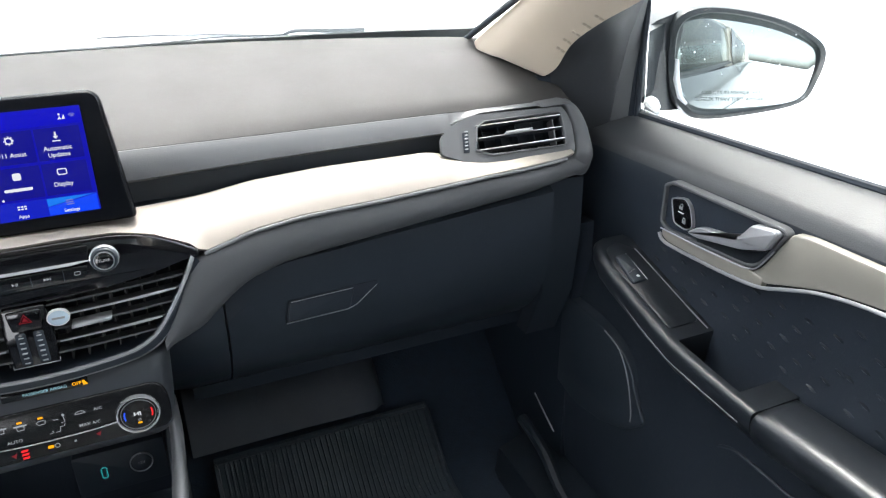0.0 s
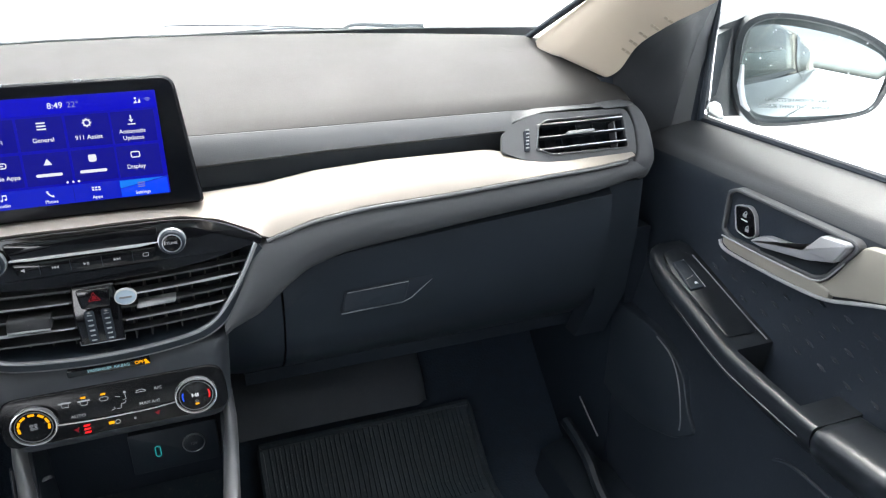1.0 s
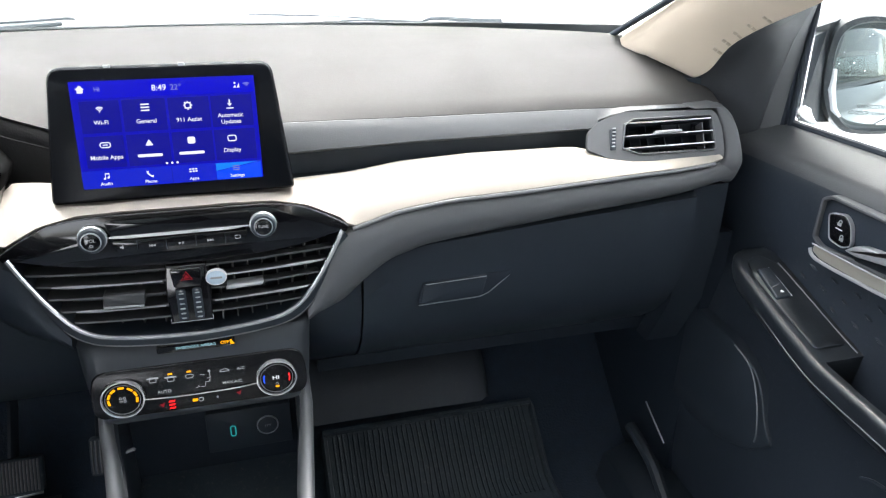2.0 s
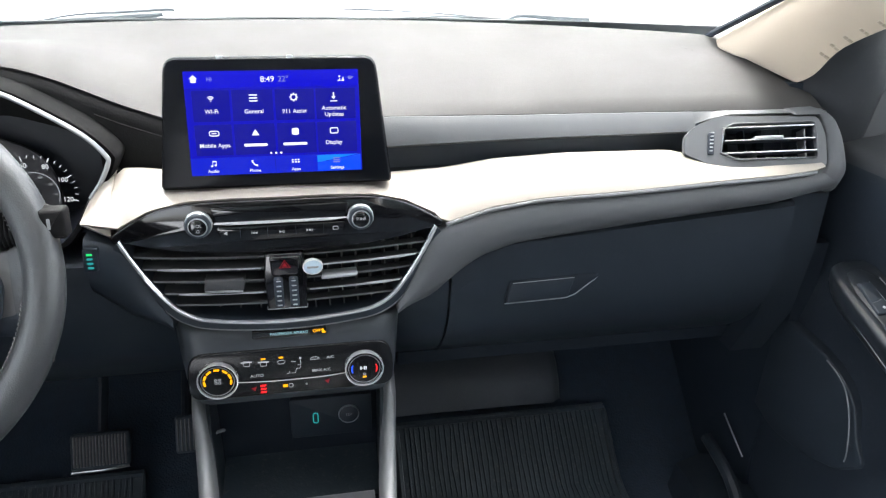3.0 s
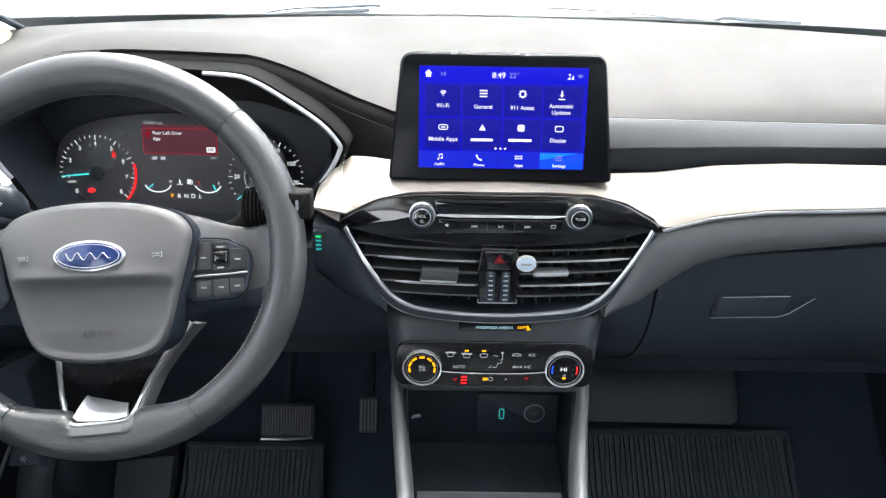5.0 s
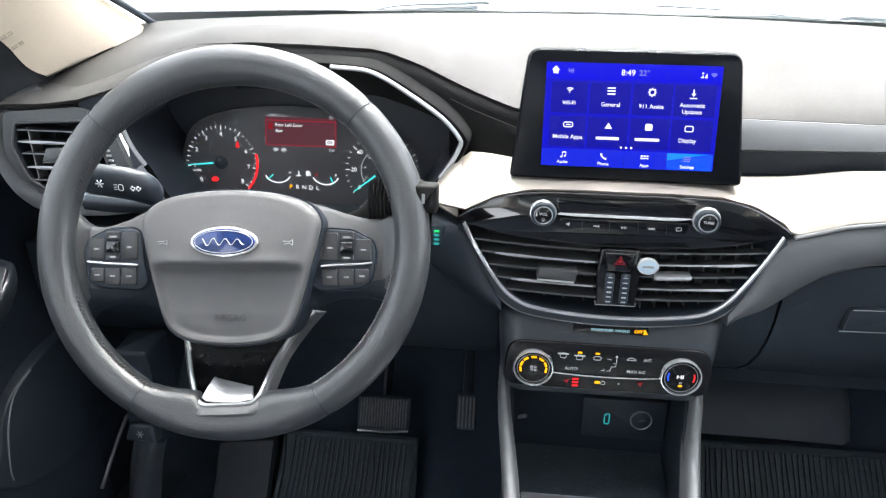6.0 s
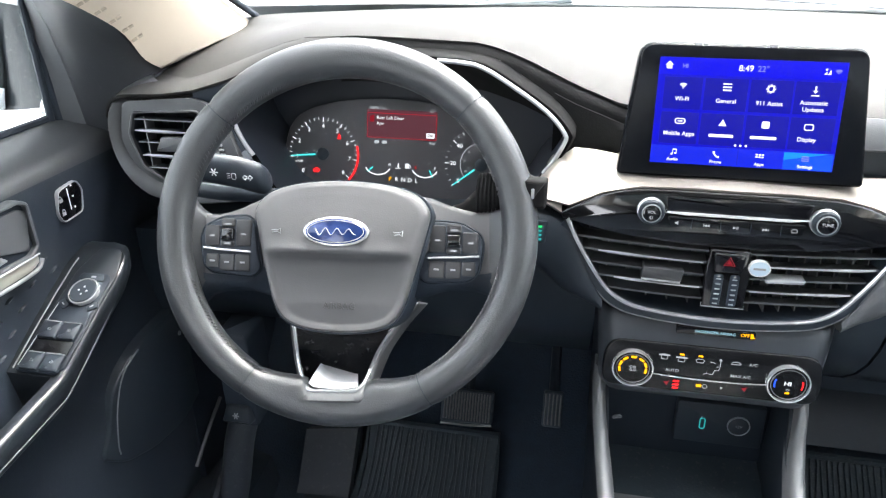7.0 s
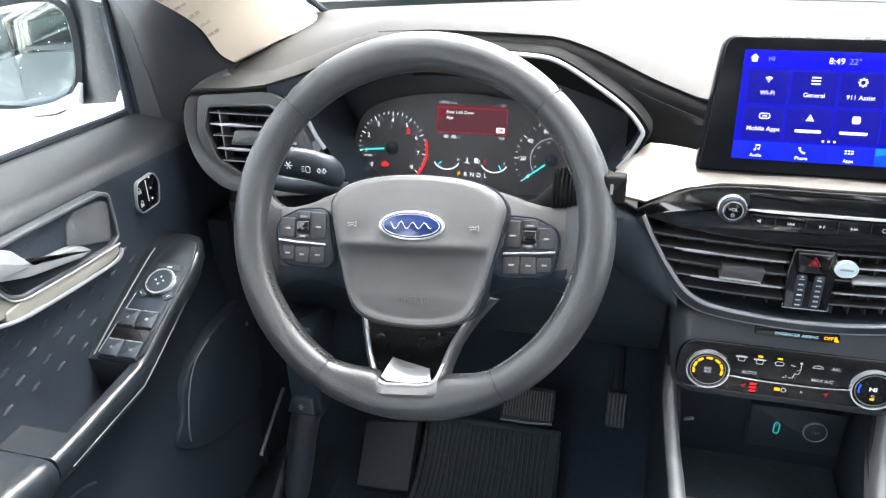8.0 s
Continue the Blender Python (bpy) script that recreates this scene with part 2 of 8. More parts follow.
def box(x0, y0, z0, x1, y1, z1, b=0.003):
    m = Matrix.Translation((0, 0, 0))
    return prism(rect(x0, y0, x1, y1, b), z0, z1, m, min(b, (z1 - z0) * 0.4))


def lathe(profile, m, n=32):
    """profile: (radius, height) pairs along the frame's z; one that does not end near the axis closes into a ring."""
    loops = [[m @ Vector((r * math.cos(2 * math.pi * j / n), r * math.sin(2 * math.pi * j / n), h)) for j in range(n)] for r, h in profile]
    if profile[-1][0] < 0.002 or len(profile) == 2:
        return rings(loops)
    return rings(loops + [loops[0]], caps=(False, False))


TEXTS = {}


def lettering(name, words, size, m, mat, parent=None, depth=0.0002, align="CENTER", label="", squeeze=1.0, bold=0.0):
    """Raised or printed words on the frame m."""
    key = (words, size, depth, align, bold)
    if key not in TEXTS:
        cu = bpy.data.curves.new("words", "FONT")
        cu.body, cu.size, cu.extrude, cu.align_x, cu.align_y, cu.resolution_u, cu.offset = words, size, depth, align, "CENTER", 3, bold
        ob = new("words", cu)
        bpy.context.view_layer.update()
        TEXTS[key] = bpy.data.meshes.new_from_object(ob.evaluated_get(bpy.context.evaluated_depsgraph_get()))
        bpy.data.objects.remove(ob)
    me = TEXTS[key].copy()
    me.name = name
    off = Vector((0, 0, 0))
    p = parent
    while p is not None:
        off += p.location
        p = p.parent
    me.transform(Matrix.Translation(-off) @ m @ Matrix.Diagonal((squeeze, 1, 1, 1)))
    me.materials.clear()
    me.materials.append(mat)
    ob = new(name, me)
    ob.parent = parent
    if label:
        ob["label"] = label
    return ob


def lerp(table, x):
    return float(np.interp(x, [a for a, _ in table], [b for _, b in table]))


def on(m, x, y, z=0.0, turn=0.0):
    """A frame shifted within the frame m."""
    return m @ Matrix.Translation((x, y, z)) @ Matrix.Rotation(radians(turn), 4, "Z")


# ---------------------------------------------------------------- the ground outside and the body shell
def ground():
    n, r = 24, 900.0
    verts = [(0, 0, -0.42)]
    faces = []
    radii = [3, 6, 12, 30, 80, 250, r]
    for q in radii:
        for j in range(n):
            a = 2 * math.pi * j / n
            verts.append((q * math.cos(a), q * math.sin(a), -0.42 + (noise.noise(Vector((q * math.cos(a), q * math.sin(a), 0)) * 0.2) * 0.05 if q < 80 else 0)))
    for j in range(n):
        faces.append((0, 1 + j, 1 + (j + 1) % n))
    for i in range(len(radii) - 1):
        for j in range(n):
            a, b = 1 + i * n + j, 1 + i * n + (j + 1) % n
            faces.append((a, b, b + n, a + n))
    solo("ground", (verts, faces), SNOW, "snow covered car park around the car", "ground", kind="structure")


ground()

floor = thing("floor", "dark carpeted floor of the car with footwells", "floor", kind="structure")
part("floor_carpet", slab([[(x, y, z) for x in np.linspace(-0.76, 0.76, 9)] for y, z in ((-2.4, 0.0), (-1.0, 0.0), (0.08, 0.0), (0.16, 0.03), (0.3, 0.16), (0.42, 0.3))], (0, 0, -0.03)), CARPET, floor)
part("firewall", slab([[(x, y, z) for x in np.linspace(-0.8, 0.8, 9)] for y, z in ((0.41, 0.29), (0.43, 0.5), (0.44, 0.69))], (0, 0.03, 0)), DEEP, floor)
for s in (-1, 1):
    part("cowl_side_panel", slab([[(s * 0.70, 0.03, z), (s * 0.695, 0.1, z), (s * 0.69, 0.25, z), (s * 0.69, 0.43, z)] for z in np.linspace(-0.01, 0.5, 6)], (s * 0.03, 0, 0)), DEEP, floor)
    part("door_sill", slab([[(s * 0.76, y, 0.05), (s * 0.66, y, 0.07), (s * 0.62, y, 0.055), (s * 0.61, y, 0.0)] for y in (0.1, -0.2, -1.0, -2.4)], (0, 0, -0.02)), DARK, floor)

roof = solo("ceiling", slab([[(x, y, z - 0.18 * abs(x) ** 3) for x in np.linspace(-0.66, 0.66, 11)] for y, z in ((-0.3, 1.2), (-0.6, 1.24), (-1.2, 1.25), (-2.2, 1.2))], (0, 0, 0.03)), HEADLINER, "pale fabric headliner of the car", "ceiling", kind="structure")
back = thing("wall_back", "plain dark rear end of the cabin", "wall", kind="structure")
part("tailgate_panel", box(-0.8, -2.46, -0.03, 0.8, -2.4, 0.66), DARK, back)
# unseen pane, added with a dark tint to dim reflections in the touchscreen
part("tailgate_pane", slab([[(-0.72, -2.44, 0.64), (0.72, -2.44, 0.64)], [(-0.66, -2.3, 1.12), (0.66, -2.3, 1.12)]], (0, -0.004, 0)), TINT, back).visible_shadow = False
part("tailgate_top", box(-0.7, -2.46, 1.1, 0.7, -2.2, 1.24), HEADLINER, back)
for s in (-1, 1):
    wall = thing("wall_right" if s > 0 else "wall_left", "grey painted rear body side with window opening" if s > 0 else "grey painted rear body side with its door ajar", "wall", kind="structure")
    spans = ((-2.4, -0.86),) if s > 0 else ((-2.4, -1.92), (-1.0, -0.86))  # the rear left door stands open
    for y0, y1 in spans:
        part("lower_side", box(min(s * 0.72, s * 0.92), y0, -0.2, max(s * 0.72, s * 0.92), y1, 0.64, 0.02), PAINT, wall)
    part("sill", box(min(s * 0.72, s * 0.92), -1.93, -0.2, max(s * 0.72, s * 0.92), -0.99, 0.0, 0.02), PAINT, wall)
    part("roof_rail", tube([(s * 0.66, -0.3, 1.19), (s * 0.68, -0.8, 1.22), (s * 0.68, -1.5, 1.22), (s * 0.67, -2.3, 1.17)], 0.05), HEADLINER, wall)
    part("centre_pillar", tube([(s * 0.80, -0.90, 0.6), (s * 0.74, -0.95, 0.95), (s * 0.68, -1.0, 1.2)], 0.05), HEADLINER, wall)
    part("rear_pillar", tube([(s * 0.82, -1.95, 0.6), (s * 0.72, -2.1, 0.95), (s * 0.66, -2.25, 1.2)], 0.08), HEADLINER, wall)
    if s > 0:
        part("rear_window_pane", slab([[(s * 0.83, -1.0, 0.64), (s * 0.74, -1.05, 1.15)], [(s * 0.83, -1.9, 0.64), (s * 0.74, -2.05, 1.13)]], (s * 0.004, 0, 0)), TINT, wall).visible_shadow = False
    part("outer_pillar", slab([[(s * 0.845, -0.86, 0.64), (s * 0.76, -0.9, 1.17)], [(s * 0.845, -0.98, 0.64), (s * 0.76, -1.04, 1.17)]], (s * 0.006, 0, 0)), PIANO, wall)

# windscreen: base behind the dash, header over the seats
ws = thing("window_1", "raked windscreen with snow along its base", "window", kind="structure")
wind = [[(x, y - 0.10 * (x / 0.7) ** 2, z) for x in np.linspace(-0.70, 0.70, 13)] for y, z in ((0.52, 0.700), (0.2, 0.88), (-0.1, 1.06), (-0.32, 1.19))]
p = part("pane", slab(wind, (0, 0.003, 0.004)), GLASS, ws)
p.visible_shadow = False
part("black_border", slab([[(x, y - 0.10 * (x / 0.7) ** 2, z) for x in np.linspace(-0.69, 0.69, 13)] for y, z in ((0.51, 0.705), (0.42, 0.7395))], (0, 0.002, 0.002)), FROSTED, ws)

# ---------------------------------------------------------------- dashboard
# heights along the width (x, z) of the lines of the dash
CREASE = [(-0.2, 0.684), (0.126, 0.684), (0.277, 0.682), (0.422, 0.681), (0.573, 0.6795), (0.67, 0.679), (0.70, 0.6785)]
GROOVE = [(0.0, 0.651), (0.123, 0.653), (0.272, 0.657), (0.414, 0.658), (0.51, 0.659)]
TRIM_TOP = [(0.0, 0.640), (0.08, 0.630), (0.12, 0.627), (0.185, 0.630), (0.247, 0.639), (0.332, 0.643), (0.467, 0.642), (0.50, 0.634), (0.537, 0.627), (0.568, 0.625), (0.671, 0.627)]
TRIM_BOT = [(0.172, 0.585), (0.231, 0.601), (0.29, 0.607), (0.391, 0.609), (0.53, 0.615), (0.646, 0.6185), (0.68, 0.620)]
BAND_BOT = [(0.121, 0.486), (0.165, 0.499), (0.200, 0.528), (0.222, 0.542), (0.262, 0.553), (0.33, 0.559), (0.434, 0.568), (0.541, 0.576), (0.628, 0.583), (0.69, 0.588)]
HOOD = [(-0.74, 0.684), (-0.69, 0.688), (-0.634, 0.6945), (-0.602, 0.705), (-0.556, 0.723), (-0.512, 0.740), (-0.484, 0.748), (-0.417, 0.752), (-0.352, 0.751), (-0.271, 0.748), (-0.228, 0.734), (-0.166, 0.705), (-0.11, 0.684), (-0.05, 0.684)]

dash = thing("dashboard", "grey soft-touch dashboard with champagne trim strip and black lower half", "dashboard", at=(0, 0.1, 0.5))


def hood_z(x):
    return max(lerp(HOOD, x), 0.0) if x < -0.05 else lerp(CREASE, x)


def pad_rows():
    rows = []
    for x in np.linspace(-0.70, 0.70, 71):
        edge = abs(x) - 0.6
        drop = 0.020 * max(0.0, edge / 0.1) ** 2
        back = 0.40 - 0.115 * (x / 0.64) ** 2
        zc = hood_z(x)
        lift = max(0.0, zc - lerp(CREASE, min(x, 0.7)) if x > -0.2 else zc - 0.684)
        pts = [(x, back, 0.741 - 0.006 * (x / 0.64) ** 2 - drop * 0.3)]
        for y, z, k in ((0.34, 0.7355, 0.05), (0.25, 0.7255, 0.25), (0.20, 0.719, 0.45), (0.16, 0.7125, 0.65), (0.12, 0.7040, 0.85), (0.092, 0.6945, 0.95), (0.078, 0.6875, 0.985)):
            yy = min(y, back - 0.02)
            pts.append((x, yy, z - drop * (0.4 + y) + lift * k))
        pts.append((x, 0.070, zc - 0.001))
        rows.append(pts)
    return rows


part("top_pad", slab(pad_rows(), (0, 0.012, -0.02)), PAD, dash, "grey grained soft vinyl", 50)


def face_rows(x0, x1, n):
    rows = []
    for x in np.linspace(x0, x1, n):
        c, g = lerp(CREASE, x), lerp(GROOVE, x)
        rows.append([(x, 0.068, c - 0.0015), (x, 0.058, c - 0.010), (x, 0.050, g), (x, 0.056, g - 0.004), (x, 0.075, g - 0.006)])
    return rows


part("face_panel", slab(face_rows(-0.085, 0.51, 40), (0, 0.02, 0)), FACE, dash)
part("groove", slab([[(x, 0.075, 0.67), (x, 0.07, 0.62), (x, 0.0, 0.60)] for x in np.linspace(-0.13, 0.52, 12)], (0, 0.02, -0.01)), DARK, dash)


def trim_rows():
    rows = []
    for x in list(np.linspace(0.172, 0.645, 50)) + [0.652, 0.658, 0.662, 0.6645]:
        t, b = lerp(TRIM_TOP, x), lerp(TRIM_BOT, x)
        k = min(1.0, max(0.0, (0.6665 - x) / 0.02)) ** 0.5
        mid = (t + b) / 2
        t, b = mid + (t - mid) * k, mid + (b - mid) * k
        y0, y1 = 0.032, lerp([(0.172, -0.030), (0.3, -0.022), (0.6, -0.012), (0.68, 0.0)], x)
        rows.append([(x, y0 + 0.015, t - 0.006), (x, y0 + 0.004, t - 0.0005), (x, y0 - 0.004, t), (x, y0 * 0.55 + y1 * 0.45, t * 0.72 + b * 0.28 + 0.004), (x, y0 * 0.2 + y1 * 0.8, t * 0.36 + b * 0.64 + 0.004), (x, y1, b + 0.003), (x, y1 + 0.002, b), (x, y1 + 0.012, b - 0.001)])
    return rows


# centre of the trim: a shelf under the screen that falls to the tips of the radio panel
RADIO_TOP = [(0.0, 0.632), (0.05, 0.632), (0.094, 0.629), (0.13, 0.619), (0.169, 0.596), (0.172, 0.590)]


def trim_centre():
    rows = []
    for x in np.linspace(-0.172, 0.172, 45):
        a = abs(x)
        t = lerp([(0.0, 0.634), (0.08, 0.630), *TRIM_TOP[2:]], a) if x > 0 else lerp([(0.0, 0.634), (0.08, 0.631), (0.10, 0.635), (0.12, 0.640), (0.145, 0.6435), (0.172, 0.6445)], a)
        b = lerp(RADIO_TOP, a) + 0.001
        y0, y1 = 0.032, -0.047 + 0.017 * (a / 0.172) ** 2
        rows.append([(x, y0 + 0.015, t - 0.006), (x, y0 + 0.004, t - 0.0005), (x, y0 - 0.004, t), (x, y0 * 0.55 + y1 * 0.45, t * 0.72 + b * 0.28 + 0.0015), (x, y0 * 0.2 + y1 * 0.8, t * 0.36 + b * 0.64 + 0.002), (x, y1, b + 0.003), (x, y1 + 0.002, b), (x, y1 + 0.012, b - 0.001)])
    return rows


def trim_left():
    rows = []
    for x in (-0.172, -0.176, -0.182, -0.188, -0.194, -0.199):
        t = lerp([(-0.199, 0.615), (-0.190, 0.631), (-0.182, 0.640), (-0.172, 0.6445)], x)
        b = lerp([(-0.199, 0.606), (-0.172, 0.590)], x)
        rows.append([(x, 0.047, t - 0.006), (x, 0.036, t - 0.0005), (x, 0.028, t), (x, 0.002, t * 0.72 + b * 0.28 + 0.002), (x, -0.018, t * 0.36 + b * 0.64 + 0.002), (x, -0.030, b + 0.003), (x, -0.028, b), (x, -0.018, b - 0.001)])
    return rows


part("trim_lip", tube([(x, lerp([(0.172, -0.030), (0.3, -0.022), (0.6, -0.012), (0.68, 0.0)], x) + 0.001, lerp(TRIM_BOT, x) - 0.0005) for x in np.linspace(0.178, 0.652, 40)], 0.0028, 8), GUN, dash, "grey lower lip of the trim")
part("trim_strip", slab(trim_left() + trim_centre()[1:] + trim_rows()[1:], (0, 0.012, -0.004)), TRIM, dash, "champagne satin trim strip", 60)


def band_rows(x0, x1, n, sign):
    rows = []
    for x in np.linspace(x0, x1, n):
        t = lerp([(0.121, 0.505), (0.14, 0.538), (0.155, 0.57), (0.166, 0.584), *TRIM_BOT[1:]], x) - 0.002
        b = lerp(BAND_BOT, x)
        y = lerp([(0.121, -0.046), (0.172, -0.032), (0.3, -0.020), (0.6, -0.010), (0.69, 0.01)], x)
        rows.append([(sign * x, y + 0.02, t), (sign * x, y + 0.004, t), (sign * x, y, t - 0.003), (sign * x, y - 0.004, t * 0.85 + b * 0.15), (sign * x, y - 0.0085, t * 0.5 + b * 0.5), (sign * x, y - 0.006, t * 0.2 + b * 0.8), (sign * x, y, b + 0.003), (sign * x, y + 0.004, b), (sign * x, y + 0.03, b)])
    return rows


part("lower_band", slab(band_rows(0.121, 0.69, 60, 1), (0, 0.03, 0)), FACE, dash, "dark grey soft band", 50)
# driver's half of the same band, in black for the shade it lies in
part("lower_band", slab(band_rows(0.121, 0.20, 10, -1), (0, 0.03, 0)), DARK, dash, "soft band blackened for the shade behind the wheel", 50)


def glove_rows():
    rows = []
    for x in np.linspace(0.192, 0.635, 30):
        b = lerp(BAND_BOT, x)
        rows.append([(x, 0.03, b - 0.002), (x, 0.006, b - 0.004), (x, -0.003, b - 0.010), (x, -0.006, b - 0.04), (x, -0.003, 0.495), (x, -0.001, 0.465), (x, 0.007, 0.435), (x, 0.022, 0.405), (x, 0.045, 0.375), (x, 0.078, 0.345), (x, 0.12, 0.322), (x, 0.18, 0.31)])
    return rows


glove = part("glovebox_door", slab(glove_rows(), (0, 0.02, 0.002)), DARK, dash, "black closed glovebox lid", 50)
part("lower_side_panel", slab([[(x, y + 0.0015 + 0.25 * max(0.0, 0.140 - x), z) for z, y in ((lerp(BAND_BOT, x) - 0.004, 0.004), (lerp(BAND_BOT, x) - 0.01, -0.004), (0.495, -0.003), (0.465, -0.001), (0.435, 0.007), (0.405, 0.022), (0.375, 0.045), (0.345, 0.078), (0.322, 0.12))] for x in (0.112, 0.122, 0.14, 0.16, 0.175, 0.1895)], (0, 0.03, 0)), DARK, dash)
part("glovebox_end_panel", slab([[(x, y, z) for z, y in ((0.583, 0.012), (0.5, 0.01), (0.4, 0.02), (0.31, 0.06))] for x in (0.639, 0.66, 0.692)], (0, 0.03, 0)), DARK, dash)
part("under_panel", slab([[(x, 0.10, 0.31), (x, 0.25, 0.30), (x, 0.42, 0.33)] for x in np.linspace(0.14, 0.69, 5)], (0, 0, 0.02)), DEEP, dash)

# driver's side: lower knee panel
part("knee_panel", slab([[(x, y, z) for z, y in ((0.560, 0.03), (0.545, 0.0), (0.50, 0.0), (0.42, 0.02), (0.36, 0.06), (0.34, 0.12), (0.36, 0.3))] for x in np.linspace(-0.672, -0.125, 16)], (0, 0.03, 0)), DARK, dash)


# the rear left door stands wide open, seen in the outside mirror
rear_door = thing("door_3", "open grey painted rear car door", "door", at=(-1.2, -1.25, 0.3), kind="structure")
HINGE, SWUNG = Vector((-0.90, -0.96, 0.0)), Vector((-0.80, -0.60, 0.0))
rows = []
for k in np.linspace(0, 0.95, 7):
    p = HINGE + SWUNG * k
    rows.append([p + Vector((0.02, 0.02, -0.12)), p + Vector((-0.02, 0.03, 0.1)), p + Vector((-0.03, 0.04, 0.35)), p + Vector((-0.01, 0.02, 0.60)), p + Vector((0.0, 0.0, 0.64))])
part("door_skin", slab(rows, (0.06, -0.08, 0)), PAINT, rear_door)
part("window_frame", tube([HINGE + Vector((0, 0, 0.64)), HINGE + SWUNG * 0.06 + Vector((0.05, -0.02, 1.08)), HINGE + SWUNG * 0.8 + Vector((0.05, -0.02, 1.08)), HINGE + SWUNG * 0.95 + Vector((0, 0, 0.64))], 0.018), PIANO, rear_door)
part("window_pane", slab([[HINGE + Vector((0, 0, 0.63)), HINGE + SWUNG * 0.95 + Vector((0, 0, 0.63))], [HINGE + SWUNG * 0.06 + Vector((0.05, -0.02, 1.08)), HINGE + SWUNG * 0.8 + Vector((0.05, -0.02, 1.08))]], (0.004, 0, 0)), TINT, rear_door).visible_shadow = False
# ---------------------------------------------------------------- more mesh tools
def holed(outer, holes, d0, d1, m):
    """A plate with openings through it."""
    loops = [list(outer)] + [list(h) for h in holes]
    flat3 = [[Vector((q[0], q[1], 0)) for q in loop] for loop in loops]
    from_tri = geometry_fill(flat3)
    pts = [q for loop in flat3 for q in loop]
    n = len(pts)
    verts = [m @ Vector((q.x, q.y, d1)) for q in pts] + [m @ Vector((q.x, q.y, d0)) for q in pts]
    faces = [tuple(t) for t in from_tri] + [tuple(i + n for i in t[::-1]) for t in from_tri]
    start = 0
    for loop in loops:
        k = len(loop)
        for j in range(k):
            a, b = start + j, start + (j + 1) % k
            faces.append((a, b, b + n, a + n))
        start += k
    return verts, faces


def geometry_fill(loops):
    bm = bmesh.new()
    index = {}
    edges = []
    count = 0
    for loop in loops:
        vs = []
        for q in loop:
            v = bm.verts.new(q)
            index[v] = count
            count += 1
            vs.append(v)
        for j in range(len(vs)):
            edges.append(bm.edges.new((vs[j], vs[(j + 1) % len(vs)])))
    bmesh.ops.triangle_fill(bm, edges=edges, use_beauty=True, use_dissolve=False)
    tris = [tuple(index[v] for v in f.verts) for f in bm.faces]
    bm.free()
    return tris


def bowed(geo, k=0.018):
    """The centre stack bows forward towards its tips."""
    return [Vector((v[0], v[1] + k * (v[0] / 0.172) ** 2, v[2])) for v in geo[0]], geo[1]


def shown(r, g, b, gain=1.0):
    """Emitted light that shows as that 8-bit colour."""
    lin = [((c / 255 + 0.055) / 1.055) ** 2.4 if c > 10 else c / 255 / 12.92 for c in (r, g, b)]
    top = max(lin)
    return tuple(c / top for c in lin), top * gain / 2 ** EXPOSURE


def lamp_mat(name, r, g, b, gain=1.0):
    color, power = shown(r, g, b, gain)
    return glow(name, color, power)


BLUE = lamp_mat("blue_screen", 3, 3, 185)
TILE = lamp_mat("blue_tile", 9, 9, 148)
BARBLUE = lamp_mat("blue_bar", 8, 30, 205)
TOPBLUE = lamp_mat("blue_top", 6, 6, 208)
BRIGHTBLUE = lamp_mat("bright_blue_tab", 0, 70, 255, 1.1)
WHITEGLOW = lamp_mat("white_symbol", 245, 247, 255)
DIMGLOW = lamp_mat("pale_symbol", 130, 135, 200)
AMBER = lamp_mat("amber_light", 255, 175, 10, 1.2)
REDGLOW = lamp_mat("red_light", 255, 40, 45, 1.1)
DIMRED = lamp_mat("dim_red_light", 120, 22, 34)
# red is greyed to include the haze reflected by the cluster glass
REDPANEL = lamp_mat("red_message", 80, 44, 52)
FRAMERED = lamp_mat("red_message_frame", 150, 28, 42)
CYAN = lamp_mat("cyan_needle", 70, 225, 220)
PALEBLUE = lamp_mat("pale_blue_symbol", 150, 195, 210)
TEAL = lamp_mat("teal_light", 40, 150, 150)
COOLWHITE = lamp_mat("white_dial_mark", 225, 230, 235)
BLUEGLOW = lamp_mat("blue_light", 40, 90, 255)
SOFTWHITE = lamp_mat("soft_symbol", 165, 170, 176)
BADGEBLUE = surface("blue_badge_enamel", (0.012, 0.03, 0.125), 0.15, vary=0.05, bump=0.0, coat=1.0)
STICKER = surface("pale_blue_disc", (0.5, 0.62, 0.72), 0.4, vary=0.06, bump=0.0)
FRESHSNOW = surface("fresh_snow", (0.85, 0.87, 0.9), 0.85, vary=0.05, scale=40, grain=200, bump=0.6)

# ---------------------------------------------------------------- doors
LEDGE_SECTION = [(0.835, 0.640), (0.806, 0.650), (0.798, 0.651), (0.788, 0.648), (0.768, 0.6395), (0.752, 0.632), (0.746, 0.628), (0.7415, 0.622), (0.7385, 0.613)]
SECTION = [(0.7385, 0.613), (0.735, 0.603), (0.733, 0.58), (0.735, 0.55), (0.738, 0.51), (0.735, 0.46), (0.724, 0.41), (0.712, 0.36), (0.704, 0.30), (0.700, 0.2), (0.705, 0.10), (0.715, 0.03)]
